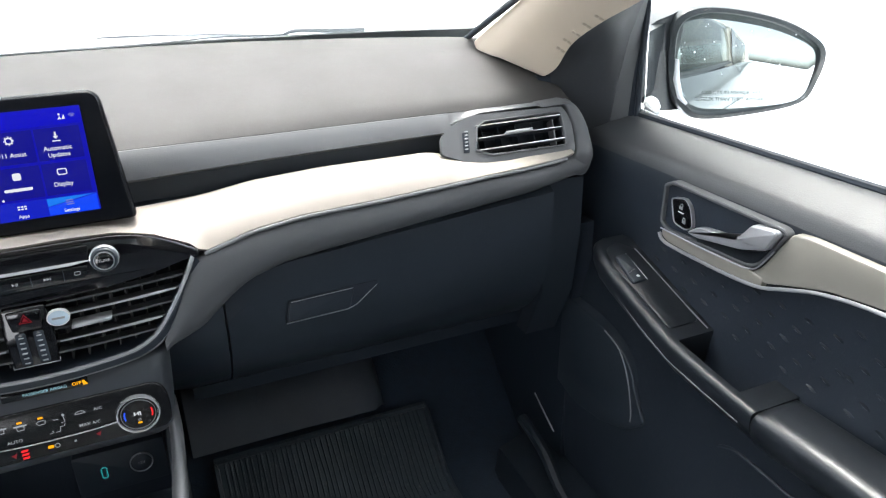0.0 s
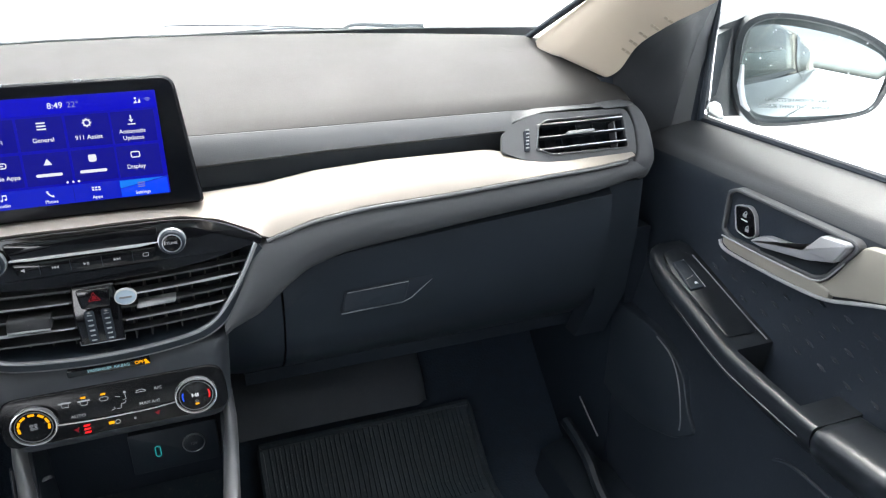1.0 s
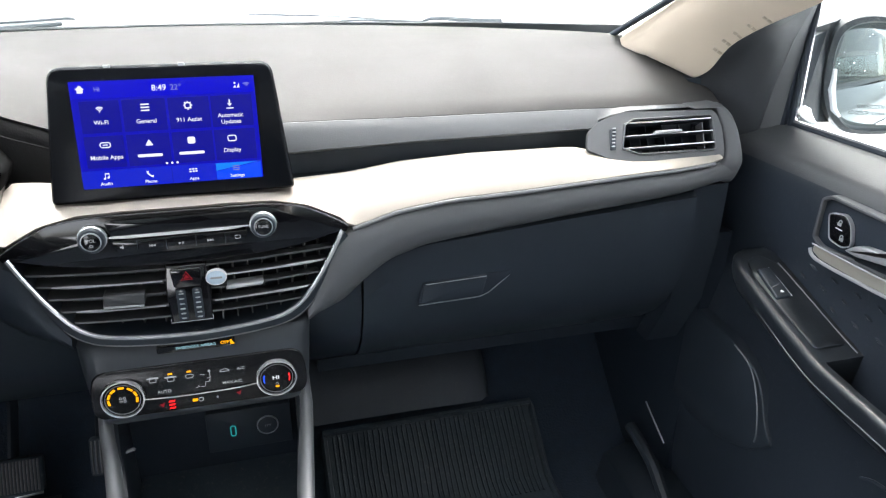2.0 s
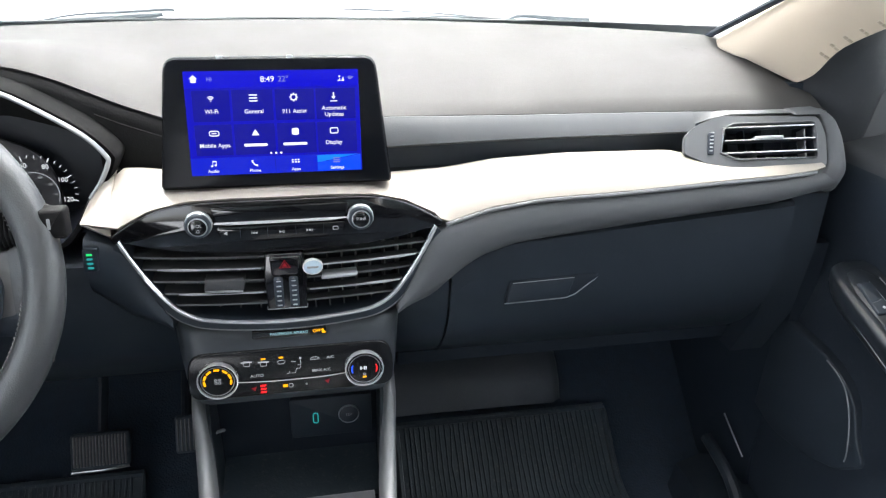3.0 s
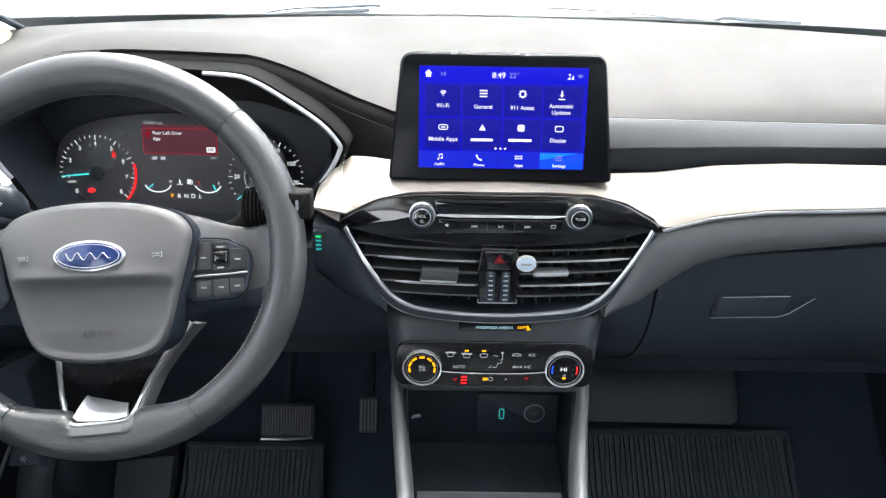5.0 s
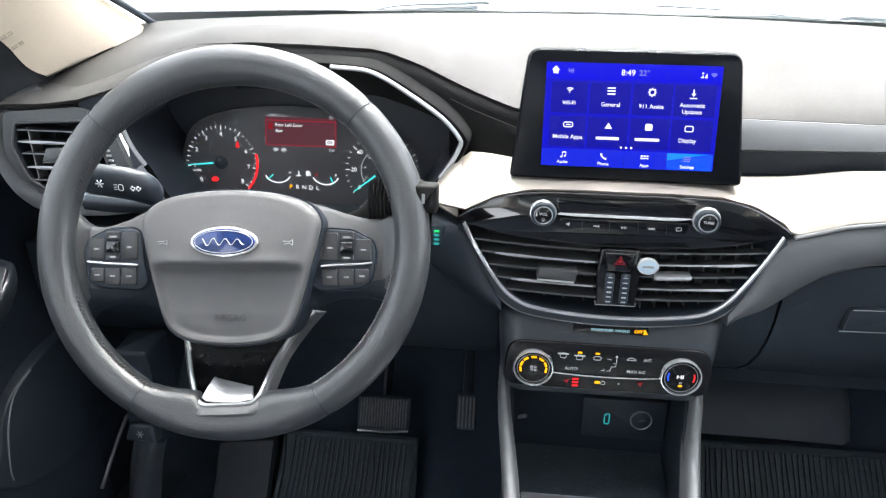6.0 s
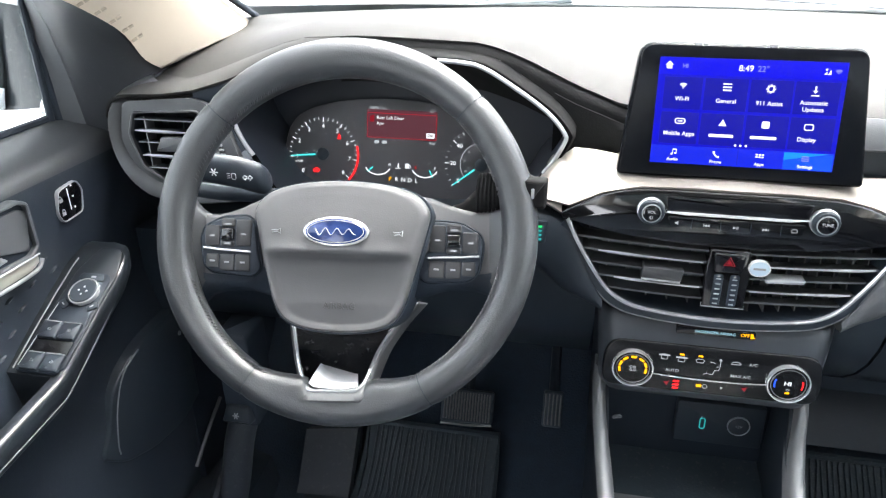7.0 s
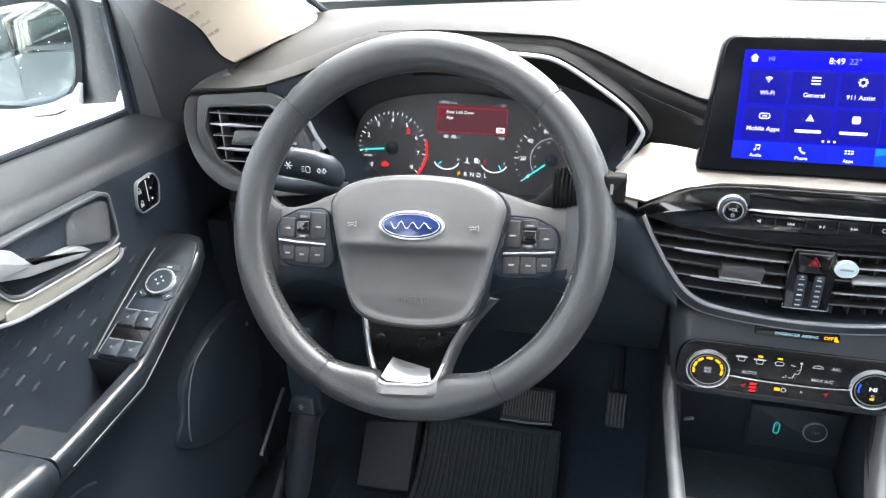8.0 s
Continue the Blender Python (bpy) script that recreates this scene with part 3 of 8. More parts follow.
ARM_TOP = {1: [(-0.84, 0.462), (-0.49, 0.4535), (-0.42, 0.4505), (-0.35, 0.4455), (-0.265, 0.450), (-0.225, 0.4535), (-0.18, 0.465), (-0.14, 0.477), (-0.097, 0.4895), (-0.05, 0.502), (-0.028, 0.500)],
           -1: [(-0.84, 0.462), (-0.49, 0.4535), (-0.42, 0.448), (-0.35, 0.4385), (-0.265, 0.445), (-0.223, 0.4485), (-0.18, 0.4705), (-0.137, 0.4915), (-0.094, 0.511), (-0.06, 0.519), (-0.045, 0.515)]}
ARM_IN = [(-0.36, 0.664), (-0.1, 0.6645), (-0.07, 0.667), (-0.05, 0.674), (-0.036, 0.684), (-0.028, 0.70)]


def mirrored(geo, s):
    return ([Vector((s * v[0], v[1], v[2])) for v in geo[0]], geo[1])


def skin_x(z):
    return lerp([(b, a) for a, b in reversed(SECTION)], z)


def yz(pts):
    """Outline on the right door from (y, z) pairs, for the frame of the right door."""
    return [Vector((-y, z)) for y, z in pts]


def door(s):
    right = s > 0
    d = thing("door_1" if right else "door_2", "closed front door with black vinyl trim, pale trim strip and pull armrest", "door", at=(s * 0.75, -0.3, 0.4), kind="structure")
    rows, tops = [], []
    for y in np.linspace(0.13, -0.84, 28):
        rise = -0.04 * (y + 0.05)
        rows.append([(s * x, y, z + (rise if z > 0.612 else 0.0)) for x, z in SECTION])
        tops.append([(s * x, y, z + rise) for x, z in LEDGE_SECTION])
    part("door_panel", slab(rows, (s * 0.03, 0, -0.005)), DOORP, d, "black grained door trim", 60)
    part("door_ledge", slab(tops, (s * 0.012, 0, -0.012)), LEDGE, d, "satin black ledge under the window", 60)
    part("outer_skin", mirrored(slab([[(0.86, y, 0.635), (0.92, y, 0.55), (0.94, y, 0.3), (0.92, y, -0.1)] for y in (0.3, -0.2, -0.85)], (-0.02, 0, 0)), s), PAINT, d, "grey painted outer door skin")
    pane = part("window_pane", mirrored(slab([[(0.815, 0.05, 0.645), (0.80, 0.045, 0.8), (0.74, -0.05, 1.1)], [(0.815, -0.86, 0.665), (0.80, -0.86, 0.8), (0.72, -0.86, 1.19)]], (0.004, 0, 0)), s), SIDEGLASS, d)
    pane.visible_shadow = False
    part("belt_seal", mirrored(tube([(0.803, 0.05, 0.648), (0.805, -0.1, 0.6545), (0.806, -0.35, 0.664), (0.807, -0.84, 0.683)], 0.0055, 8), s), DEEP, d, "black rubber window seal")
    sail = [[(0.692, 0.112, 0.690), (0.72, 0.092, 0.668), (0.762, 0.078, 0.648), (0.772, 0.068, 0.640), (0.80, 0.052, 0.630)],
            [(0.692, 0.096, 0.715), (0.72, 0.082, 0.705), (0.768, 0.068, 0.695), (0.776, 0.058, 0.693), (0.80, 0.050, 0.690)],
            [(0.694, 0.050, 0.768), (0.725, 0.045, 0.766), (0.772, 0.048, 0.762), (0.780, 0.043, 0.761), (0.80, 0.048, 0.76)],
            [(0.702, -0.062, 0.826), (0.735, -0.025, 0.828), (0.775, 0.015, 0.83), (0.783, 0.018, 0.83), (0.80, 0.044, 0.83)],
            [(0.70, -0.20, 0.95), (0.72, -0.16, 0.95), (0.75, -0.09, 0.95), (0.76, -0.07, 0.95), (0.78, -0.02, 0.95)]]
    seam = [Vector(r[2]).lerp(Vector(r[3]), 0.9 - 0.3 * i) if i < 3 else Vector(r[1]).lerp(Vector(r[2]), 1.0 - 0.12 * (i - 2)) for i, r in enumerate(sail)]
    back = Vector((0, 0 if right else -0.034, 0))
    sail = [[Vector(q) + back for q in row] for row in sail]
    seam = [q + back for q in seam]
    sail.insert(0, [q + Vector((0, 0.006, -0.035)) for q in sail[0]])
    seam.insert(0, seam[0] + Vector((0, 0.006, -0.035)))
    part("sail_panel", mirrored(slab([[row[0] + Vector((-0.010, 0.055, -0.012)) - back] + row[:2] + [row[1].lerp(q, 0.55) + Vector((0, -0.002, 0)), row[1].lerp(q, 0.9) + Vector((0, -0.002, 0)), q] for row, q in zip(sail, seam)], (0.012, 0.012, 0)), s), SAIL, d, "black mirror corner cover", 50)
    # strip that catches the window light, put in as the paler FACE vinyl
    part("sail_edge", mirrored(slab([[q, q.lerp(Vector(row[4]), 0.35) + Vector((0, -0.001, 0)), q.lerp(Vector(row[4]), 0.7), Vector(row[4])] for row, q in zip(sail, seam)], (0.012, 0.012, 0)), s), FACE, d, "edge strip of the corner cover, its light painted as paler grey", 50)
    part("front_shut_panel", mirrored(slab([[(0.66, 0.125, 0.30), (0.84, 0.125, 0.30)], [(0.66, 0.12, 0.66), (0.84, 0.09, 0.66)], [(0.675, 0.115, 0.70), (0.82, 0.075, 0.72)]], (0, 0.02, 0)), s), DEEP, d)
    part("window_guide", mirrored(moved(join(tube([(0.800, 0.046, 0.645), (0.799, 0.046, 0.73), (0.796, 0.043, 0.83), (0.785, 0.0, 0.95)], 0.0045, 8), tube([(0.799, 0.056, 0.645), (0.797, 0.056, 0.73), (0.794, 0.053, 0.83), (0.783, 0.01, 0.95)], 0.007, 8)), Matrix.Translation(back)), s), DEEP, d, "black rubber window channel")
    # armrest: sloping switch panel, pull cup, padded rest
    top = ARM_TOP[s]
    front = 0.0 if right else -0.017
    rows = []
    for y, cup in ((-0.028, 0), (-0.036, 0), (-0.05, 0), (-0.07, 0), (-0.1, 0), (-0.14, 0), (-0.18, 0), (-0.21, 0), (-0.224, 0), (-0.2275, 1), (-0.28, 1), (-0.321, 1), (-0.3245, 0), (-0.357, 0)):
        xi, y = lerp(ARM_IN, y), y + (front if y > -0.1 else 0.0)
        zt = lerp(top, y)
        lo = -0.038 if cup else 0.001
        rows.append([(0.742, y, zt + lo * (1.4 if cup else 1)), (xi + 0.0165, y, zt + lo), (xi + 0.0155, y, zt + 0.0012), (xi + 0.007, y, zt + 0.0018), (xi + 0.0032, y, zt + 0.0008), (xi + 0.0010, y, zt - 0.0018), (xi, y, zt - 0.006), (xi + 0.001, y, zt - 0.018), (xi + 0.006, y, zt - 0.030), (xi + 0.016, y, zt - 0.042), (xi + 0.040, y, zt - 0.06), (0.738, y, zt - 0.085)])
    part("armrest", mirrored(rings(rows), s), ARM, d, "black sloping pull handle with deep cup", 40)
    rows = []
    for y, k in ((-0.3585, 0.0), (-0.360, 1.0), (-0.37, 1.0), (-0.45, 1.0), (-0.6, 1.0), (-0.84, 1.0)):
        zt, xi = lerp(top, y) + 0.0015 * k, 0.664 - 0.0015 * k
        rows.append([(0.7275, y, zt - 0.006), (0.726, y, zt - 0.0005), (0.722, y, zt + 0.001), (xi + 0.020, y, zt + 0.0015), (xi + 0.010, y, zt + 0.0005), (xi + 0.0045, y, zt - 0.002), (xi + 0.0012, y, zt - 0.0065), (xi, y, zt - 0.013), (xi + 0.004, y, zt - 0.03), (xi + 0.016, y, zt - 0.045), (xi + 0.042, y, zt - 0.07), (0.735, y, zt - 0.10)])
    part("armrest_pad", mirrored(rings(rows), s), ARM, d, "padded armrest with black grained cover", 50)
    ys = list(np.linspace(-0.045 + front, -0.340, 18))
    part("armrest_piping", mirrored(tube([(lerp(ARM_IN, y - front if y > -0.1 else y) + 0.0025, y, lerp(top, y) - lerp([(-0.36, 0.0225), (-0.19, 0.0235), (-0.08, 0.0175), (-0.05, 0.012)], y)) for y in ys], 0.0009, 6), s), GUN, d, "thin grey line under the pull handle")
    part("plate_edge", mirrored(tube([(0.7275, y, lerp(top, y) + 0.0025) for y in np.linspace(-0.07 + front, -0.22, 12)], 0.0009, 6), s), GUN, d, "thin edge of the switch plate")
    # handle recess with dark plate, silver frame and lever
    fr = Matrix.Translation((0.7335, 0, 0)) @ Matrix.Rotation(radians(-90), 4, "Z") @ Matrix.Rotation(radians(90), 4, "X")
    y0 = -0.112 if right else -0.138
    dy = 0.0 if right else -0.021
    hz = lambda pts: yz([(y + (dy if y < -0.16 else 0.0), z) for y, z in pts])  # noqa: E731
    bez = rounded(hz([(y0, 0.608), (y0 - 0.014, 0.616), (-0.297, 0.6205), (-0.306, 0.6155), (-0.279, 0.570), (-0.264, 0.5595), (y0 - 0.016, 0.548), (y0, 0.556)]), 0.006, 3)
    part("handle_bezel", mirrored(hoop(bez, inset(bez, 0.0045), -0.012, 0.0075, fr, 0.0012), s), FACE, d, "dark satin bezel of the door handle")
    part("handle_recess", mirrored(prism(inset(bez, 0.004), -0.01, 0.0015, fr, 0.0005), s), DEEP, d)
    side = rounded(hz([(-0.266, 0.557), (-0.281, 0.571), (-0.294, 0.596), (-0.309, 0.6195), (-0.33, 0.6225), (-0.6, 0.628), (-0.84, 0.634), (-0.84, 0.61), (-0.6, 0.602), (-0.43, 0.590), (-0.36, 0.578), (-0.31, 0.560), (-0.285, 0.550)]), 0.006, 3)
    part("trim_strip", mirrored(prism(side, -0.01, 0.005, fr, 0.002), s), DOORTRIM, d, "pale champagne door trim")
    low = [(0.7262, y + (dy if y < -0.16 else 0.0), z) for y, z in ((y0 - 0.003, 0.543), (y0 - 0.016, 0.5335), (-0.19, 0.5355), (-0.245, 0.5395), (-0.283, 0.5455), (-0.32, 0.5605), (-0.36, 0.575), (-0.43, 0.587), (-0.6, 0.599), (-0.84, 0.607))]
    part("trim_edge", mirrored(tube(smooth(low, 4), 0.0022, 8), s), SILVER, d, "bright edge along the trim strip")
    part("lower_bezel", mirrored(prism(rounded(hz([(y0 - 0.006, 0.549), (-0.2, 0.5525), (-0.262, 0.5585), (-0.284, 0.556), (-0.284, 0.545), (-0.245, 0.5405), (-0.19, 0.5365), (y0 - 0.02, 0.535), (y0 - 0.006, 0.540)]), 0.003, 3), -0.01, 0.0065, fr, 0.0018), s), DOORTRIM, d, "pale band under the door handle")
    part("recess_edge", mirrored(tube(smooth([(0.7262, y + (dy if y < -0.16 else 0.0), z) for y, z in ((y0 - 0.005, 0.5495), (-0.19, 0.5525), (-0.245, 0.5565), (-0.262, 0.559), (-0.276, 0.567), (-0.293, 0.593))], 4), 0.0010, 6), s), SILVER, d, "thin bright line under the recess")
    # pull lever: a wide flap at the rear, a narrow blade to the front
    lever = rounded(hz([(-0.168, 0.565), (-0.180, 0.5755), (-0.192, 0.5805), (-0.244, 0.588), (-0.263, 0.613), (-0.295, 0.618), (-0.298, 0.614), (-0.287, 0.592), (-0.252, 0.5785), (-0.185, 0.5645)]), 0.004, 3)
    part("door_lever", mirrored(prism(lever, 0.004, 0.013, fr, 0.0014), s), SILVER, d, "satin silver door lever")
    part("lever_flap", mirrored(prism(rounded(hz([(-0.246, 0.589), (-0.264, 0.6125), (-0.2935, 0.6175), (-0.297, 0.614), (-0.2865, 0.594)]), 0.003, 3), 0.0115, 0.0160, fr, 0.0012), s), SILVER, d, "bright flap of the lever")
    part("lever_cup", mirrored(prism(rounded(hz([(-0.175, 0.563), (-0.252, 0.5775), (-0.285, 0.591), (-0.272, 0.5685), (-0.255, 0.561), (-0.18, 0.5535)]), 0.004, 3), 0.001, 0.006, fr, 0.002), s), ARM, d, "black finger cup behind the lever")
    if not right:
        part("recess_panel", mirrored(prism(rounded(yz([(-0.140, 0.598), (-0.152, 0.605), (-0.190, 0.608), (-0.203, 0.602), (-0.212, 0.577), (-0.150, 0.556)]), 0.004, 3), 0.0012, 0.0035, fr, 0.0008), s), FACE, d)
    # lock switch
    if right:
        lock = yz([(-0.127, 0.595), (-0.152, 0.602), (-0.163, 0.594), (-0.171, 0.570), (-0.159, 0.562), (-0.137, 0.564)])
    else:
        lock = yz([(-0.089, 0.600), (-0.056, 0.602), (-0.049, 0.588), (-0.056, 0.562), (-0.091, 0.561), (-0.097, 0.575)])
    lp = rounded(lock, 0.006, 3)
    lift = 0.003 if right else 0.0
    sw = part("lock_switch", mirrored(prism(inset(lp, 0.0015), lift - 0.006, lift + 0.0035, fr, 0.001), s), PIANO, d, "black lock and unlock switch")
    part("switch_ring", mirrored(hoop(lp, inset(lp, 0.0011), lift - 0.006, lift + 0.004, fr, 0.0004), s), SILVER, sw)
    cy = -0.151 if right else -0.084
    for k, z in enumerate((0.590, 0.574)):
        yy = cy + (0.004 if k == 0 else -0.004) * (1 if right else 0) + (0.0 if right else -0.004)
        body = prism(yz(disc_yz(yy, z - 0.002, 0.0028, 0.002, 4)), lift + 0.003, lift + 0.0042, fr, 0.0002)
        arch = tube([fr @ Vector((-(yy + 0.0020 * math.cos(a) - (0.0012 if k == 0 else 0)), z + 0.0005 + 0.0030 * math.sin(a), lift + 0.004)) for a in np.linspace(0, math.pi, 7)], 0.0006, 5)
        part("padlock_symbol", mirrored(join(body, arch), s), GREYPRINT, sw)
    if not right:
        part("switch_divider", mirrored(prism(rect(0.0745, 0.572, 0.0755, 0.598, 0.0003, 2), 0.003, 0.0042, fr, 0.0002), s), WHITEPRINT, sw)
        for k in range(3):
            part("indicator_mark", mirrored(prism(rect(0.066 + 0.0006 * k, 0.598 - 0.013 * k, 0.0685 + 0.0006 * k, 0.600 - 0.013 * k, 0.0004, 2), 0.003, 0.0042, fr, 0.0002), s), WHITEPRINT, sw)
    else:
        part("switch_divider", mirrored(prism(rect(0.143, 0.5815, 0.153, 0.5828, 0.0003, 2), lift + 0.003, lift + 0.0043, fr, 0.0002), s), WHITEPRINT, sw)
    # embossed marks in the padded insert
    marks = []
    for i in range(22):
        for j in range(8):
            y = -0.06 - 0.0355 * i + (0.0125 * j) % 0.0355
            z = 0.5335 - 0.0175 * j
            top = 0.536 if y > -0.29 else lerp([(-0.84, 0.59), (-0.6, 0.585), (-0.43, 0.57), (-0.29, 0.536)], y)
            low_z = lerp(ARM_TOP[s], y) + 0.010
            if y < -0.10 and low_z < z + (0.035 if y < -0.4 else 0) < top:
                z += 0.035 if y < -0.4 else 0
                x = skin_x(z)
                m = Matrix.Translation((x, y, z)) @ Matrix.Rotation(radians(-90), 4, "Z") @ Matrix.Rotation(radians(90), 4, "X") @ Matrix.Rotation(radians(-17), 4, "Z")
                marks.append(prism([Vector((-0.0065, 0)), Vector((0, -0.0017)), Vector((0.0065, 0)), Vector((0, 0.0017))], -0.002, 0.0028, m, 0.0015))
    tagged(part("embossed_marks", mirrored(join(*marks), s), DOORP, d, "raised lens-shaped marks"), kind="stuff")
    # speaker grille and pocket in the lower door
    gr = Matrix.Translation((0.7035, 0, 0)) @ Matrix.Rotation(radians(-90), 4, "Z") @ Matrix.Rotation(radians(90), 4, "X")
    part("speaker_grille", mirrored(prism(rounded(yz([(-0.03, 0.375), (-0.062, 0.372), (-0.1, 0.362), (-0.125, 0.345), (-0.145, 0.30), (-0.168, 0.278), (-0.127, 0.239), (-0.069, 0.213), (-0.0, 0.20), (0.10, 0.22), (0.10, 0.375)]), 0.014, 4), -0.02, 0.005, gr, 0.003), s), DARK, d, "dark speaker grille")
    part("grille_edge", mirrored(tube(smooth([(0.6985, y, z) for y, z in ((-0.06, 0.370), (-0.098, 0.358), (-0.122, 0.325), (-0.136, 0.28), (-0.137, 0.262))], 4), 0.0012, 6), s), GUN, d, "thin grey edge of the grille")
    part("pocket_edge", mirrored(tube(smooth([(0.692, -0.30, 0.350), (0.690, -0.33, 0.364), (0.688, -0.41, 0.367), (0.688, -0.6, 0.372), (0.688, -0.84, 0.378)], 4), 0.0022, 6), s), DARK, d)
    # bright tube added in place of a highlight by the sill
    part("sill_streak", mirrored(tube(smooth([(0.686, 0.085, 0.180), (0.684, 0.049, 0.166), (0.683, 0.016, 0.148), (0.683, -0.014, 0.128)] if not right else [(0.682, 0.092, 0.160), (0.680, 0.06, 0.147), (0.679, 0.022, 0.130)], 4), 0.0030 if not right else 0.0014, 8), s), GUN if not right else SILVER, d, "thin tube standing in for a bright streak low on the door")
    part("sill_moulding", mirrored(tube(smooth([(0.660, 0.093, 0.112), (0.658, 0.015, 0.099), (0.655, -0.06, 0.063), (0.655, -0.2, 0.055)], 4), 0.010, 8), s), DARK, d, "rounded sill moulding")
    part("pocket_lip", mirrored(tube(smooth([(0.690, -0.23, 0.05), (0.664, -0.26, 0.16), (0.652, -0.33, 0.22), (0.648, -0.45, 0.235), (0.65, -0.84, 0.24)], 5), 0.006, 8), s), DARK, d)
    part("pocket_wall", mirrored(slab([[(0.690, -0.225, 0.04), (0.665, -0.26, 0.155), (0.654, -0.33, 0.215), (0.65, -0.45, 0.232), (0.652, -0.84, 0.236)], [(0.690, -0.225, 0.03), (0.675, -0.26, 0.03), (0.668, -0.33, 0.03), (0.665, -0.45, 0.03), (0.665, -0.84, 0.03)]], (0.012, 0, 0)), s), DARK, d)
    part("trim_screw", mirrored(lathe([(0.0035, 0), (0.0035, 0.0015), (0.001, 0.0022)], gr @ Matrix.Translation((-0.078 if right else -0.031, 0.322 if right else 0.336, 0.0055)), 10), s), SILVER, d)
    return d


def disc_yz(y, z, a, b, k):
    return [(y - a, z - b), (y + a, z - b), (y + a, z + b), (y - a, z + b)]


door_right, door_left = door(1), door(-1)

# passenger's window switch and driver's switch bank, each lying on its sloping panel
def slope_frame(s, y, x):
    """On the sloping switch panel: local x across the car, local y forward along the slope, local z out."""
    zt = lerp(ARM_TOP[s], y) + 0.0015
    a = math.atan2(lerp(ARM_TOP[s], y + 0.02) - lerp(ARM_TOP[s], y - 0.02), 0.04)
    return Matrix.Translation((s * x, y, zt)) @ Matrix.Rotation(a, 4, "X")


m = slope_frame(1, -0.10, 0.700)
part("switch_plate", prism(rounded([(-0.020, -0.110), (0.026, -0.110), (0.027, 0.03), (0.012, 0.050), (-0.012, 0.044), (-0.022, 0.01)], 0.008), -0.004, 0.0010, m, 0.0008), ARM, door_right, "dark switch plate")
psw = part("window_switch", prism(rounded([(-0.0185, -0.030), (0.0045, -0.029), (0.0070, 0.023), (-0.0125, 0.022)], 0.003), 0.0, 0.0045, m, 0.0018), DARK, door_right, "single window switch")
part("switch_mark", prism(rounded([(-0.0068, -0.0225), (-0.0022, -0.0225), (-0.0022, -0.0195), (-0.004, -0.018), (-0.0068, -0.0195)], 0.0006, 2), 0.0038, 0.0047, m, 0.0002), WHITEPRINT, psw)
part("switch_edge", tube([m @ Vector(q) for q in ((-0.0150, -0.0125, 0.0044), (-0.008, -0.0105, 0.0046), (-0.001, -0.008, 0.0046))], 0.0006, 5), CHROME, psw)
part("switch_edge", tube([m @ Vector(q) for q in ((0.0072, 0.0244, 0.0020), (0.0060, 0.0, 0.0030), (0.0050, -0.0288, 0.0030))], 0.0006, 5), SILVER, psw)

m = slope_frame(-1, -0.15, 0.700)
part("switch_plate", prism(rounded([(-0.026, -0.076), (0.031, -0.076), (0.033, 0.05), (0.024, 0.085), (-0.004, 0.086), (-0.018, 0.05)], 0.008), -0.004, 0.0010, m, 0.0008), ARM, door_left, "dark switch plate")
part("switch_bank", prism(rounded([(-0.0225, -0.0805), (0.0255, -0.0805), (0.030, 0.040), (0.024, 0.049), (-0.010, 0.048), (-0.016, 0.02)], [0.003, 0.003, 0.006, 0.006, 0.005, 0.01]), -0.004, 0.0018, m, 0.0008), DEEP, door_left, "black switch bank")
part("bank_edge", tube([m @ Vector(q) for q in ((-0.0220, -0.0745, 0.0016), (-0.0195, -0.035, 0.0016), (-0.0165, 0.005, 0.0016))], 0.0006, 5), SILVER, door_left, "thin bright edge of the switch bank")
knob = part("mirror_knob", lathe([(0.0152, 0), (0.0152, 0.004), (0.0142, 0.0052), (0.0, 0.0050)], on(m, 0.008, 0.0205, 0.002), 28), DARK, door_left, "round mirror adjuster")
part("knob_ring", lathe([(0.0176, 0), (0.0176, 0.0035), (0.0170, 0.0046), (0.0156, 0.0046), (0.0152, 0)], on(m, 0.008, 0.0205, 0.002), 32), CHROME, knob)
for a in range(4):
    part("arrow_mark", prism([Vector((-0.0014, 0.004)), Vector((0.0014, 0.004)), Vector((0, 0.0065))], 0.0048, 0.0056, on(m, 0.008, 0.0205, 0.002, 90 * a), 0.0002), WHITEPRINT, knob)
part("mirror_button", prism(rounded([(-0.008, 0.0375), (0.024, 0.0375), (0.021, 0.0465), (-0.008, 0.0465)], 0.003), 0.001, 0.0035, m, 0.0008), DARK, door_left)
part("button_mark", prism(rect(0.006, 0.0405, 0.0125, 0.043, 0.001, 2), 0.003, 0.0039, m, 0.0002), GREYPRINT, door_left)
for x, turn in ((-0.0095, 35), (0.0255, -35)):
    part("mirror_button", prism(rect(-0.006, -0.0042, 0.006, 0.0042, 0.002), 0.001, 0.0034, on(m, x, 0.0035, 0, -turn), 0.0008), DARK, door_left)
    part("button_mark", prism(rect(-0.0022, -0.0007, 0.0022, 0.0007, 0.0003, 2), 0.003, 0.0037, on(m, x, 0.0035, 0, -turn), 0.0001), GREYPRINT, door_left)
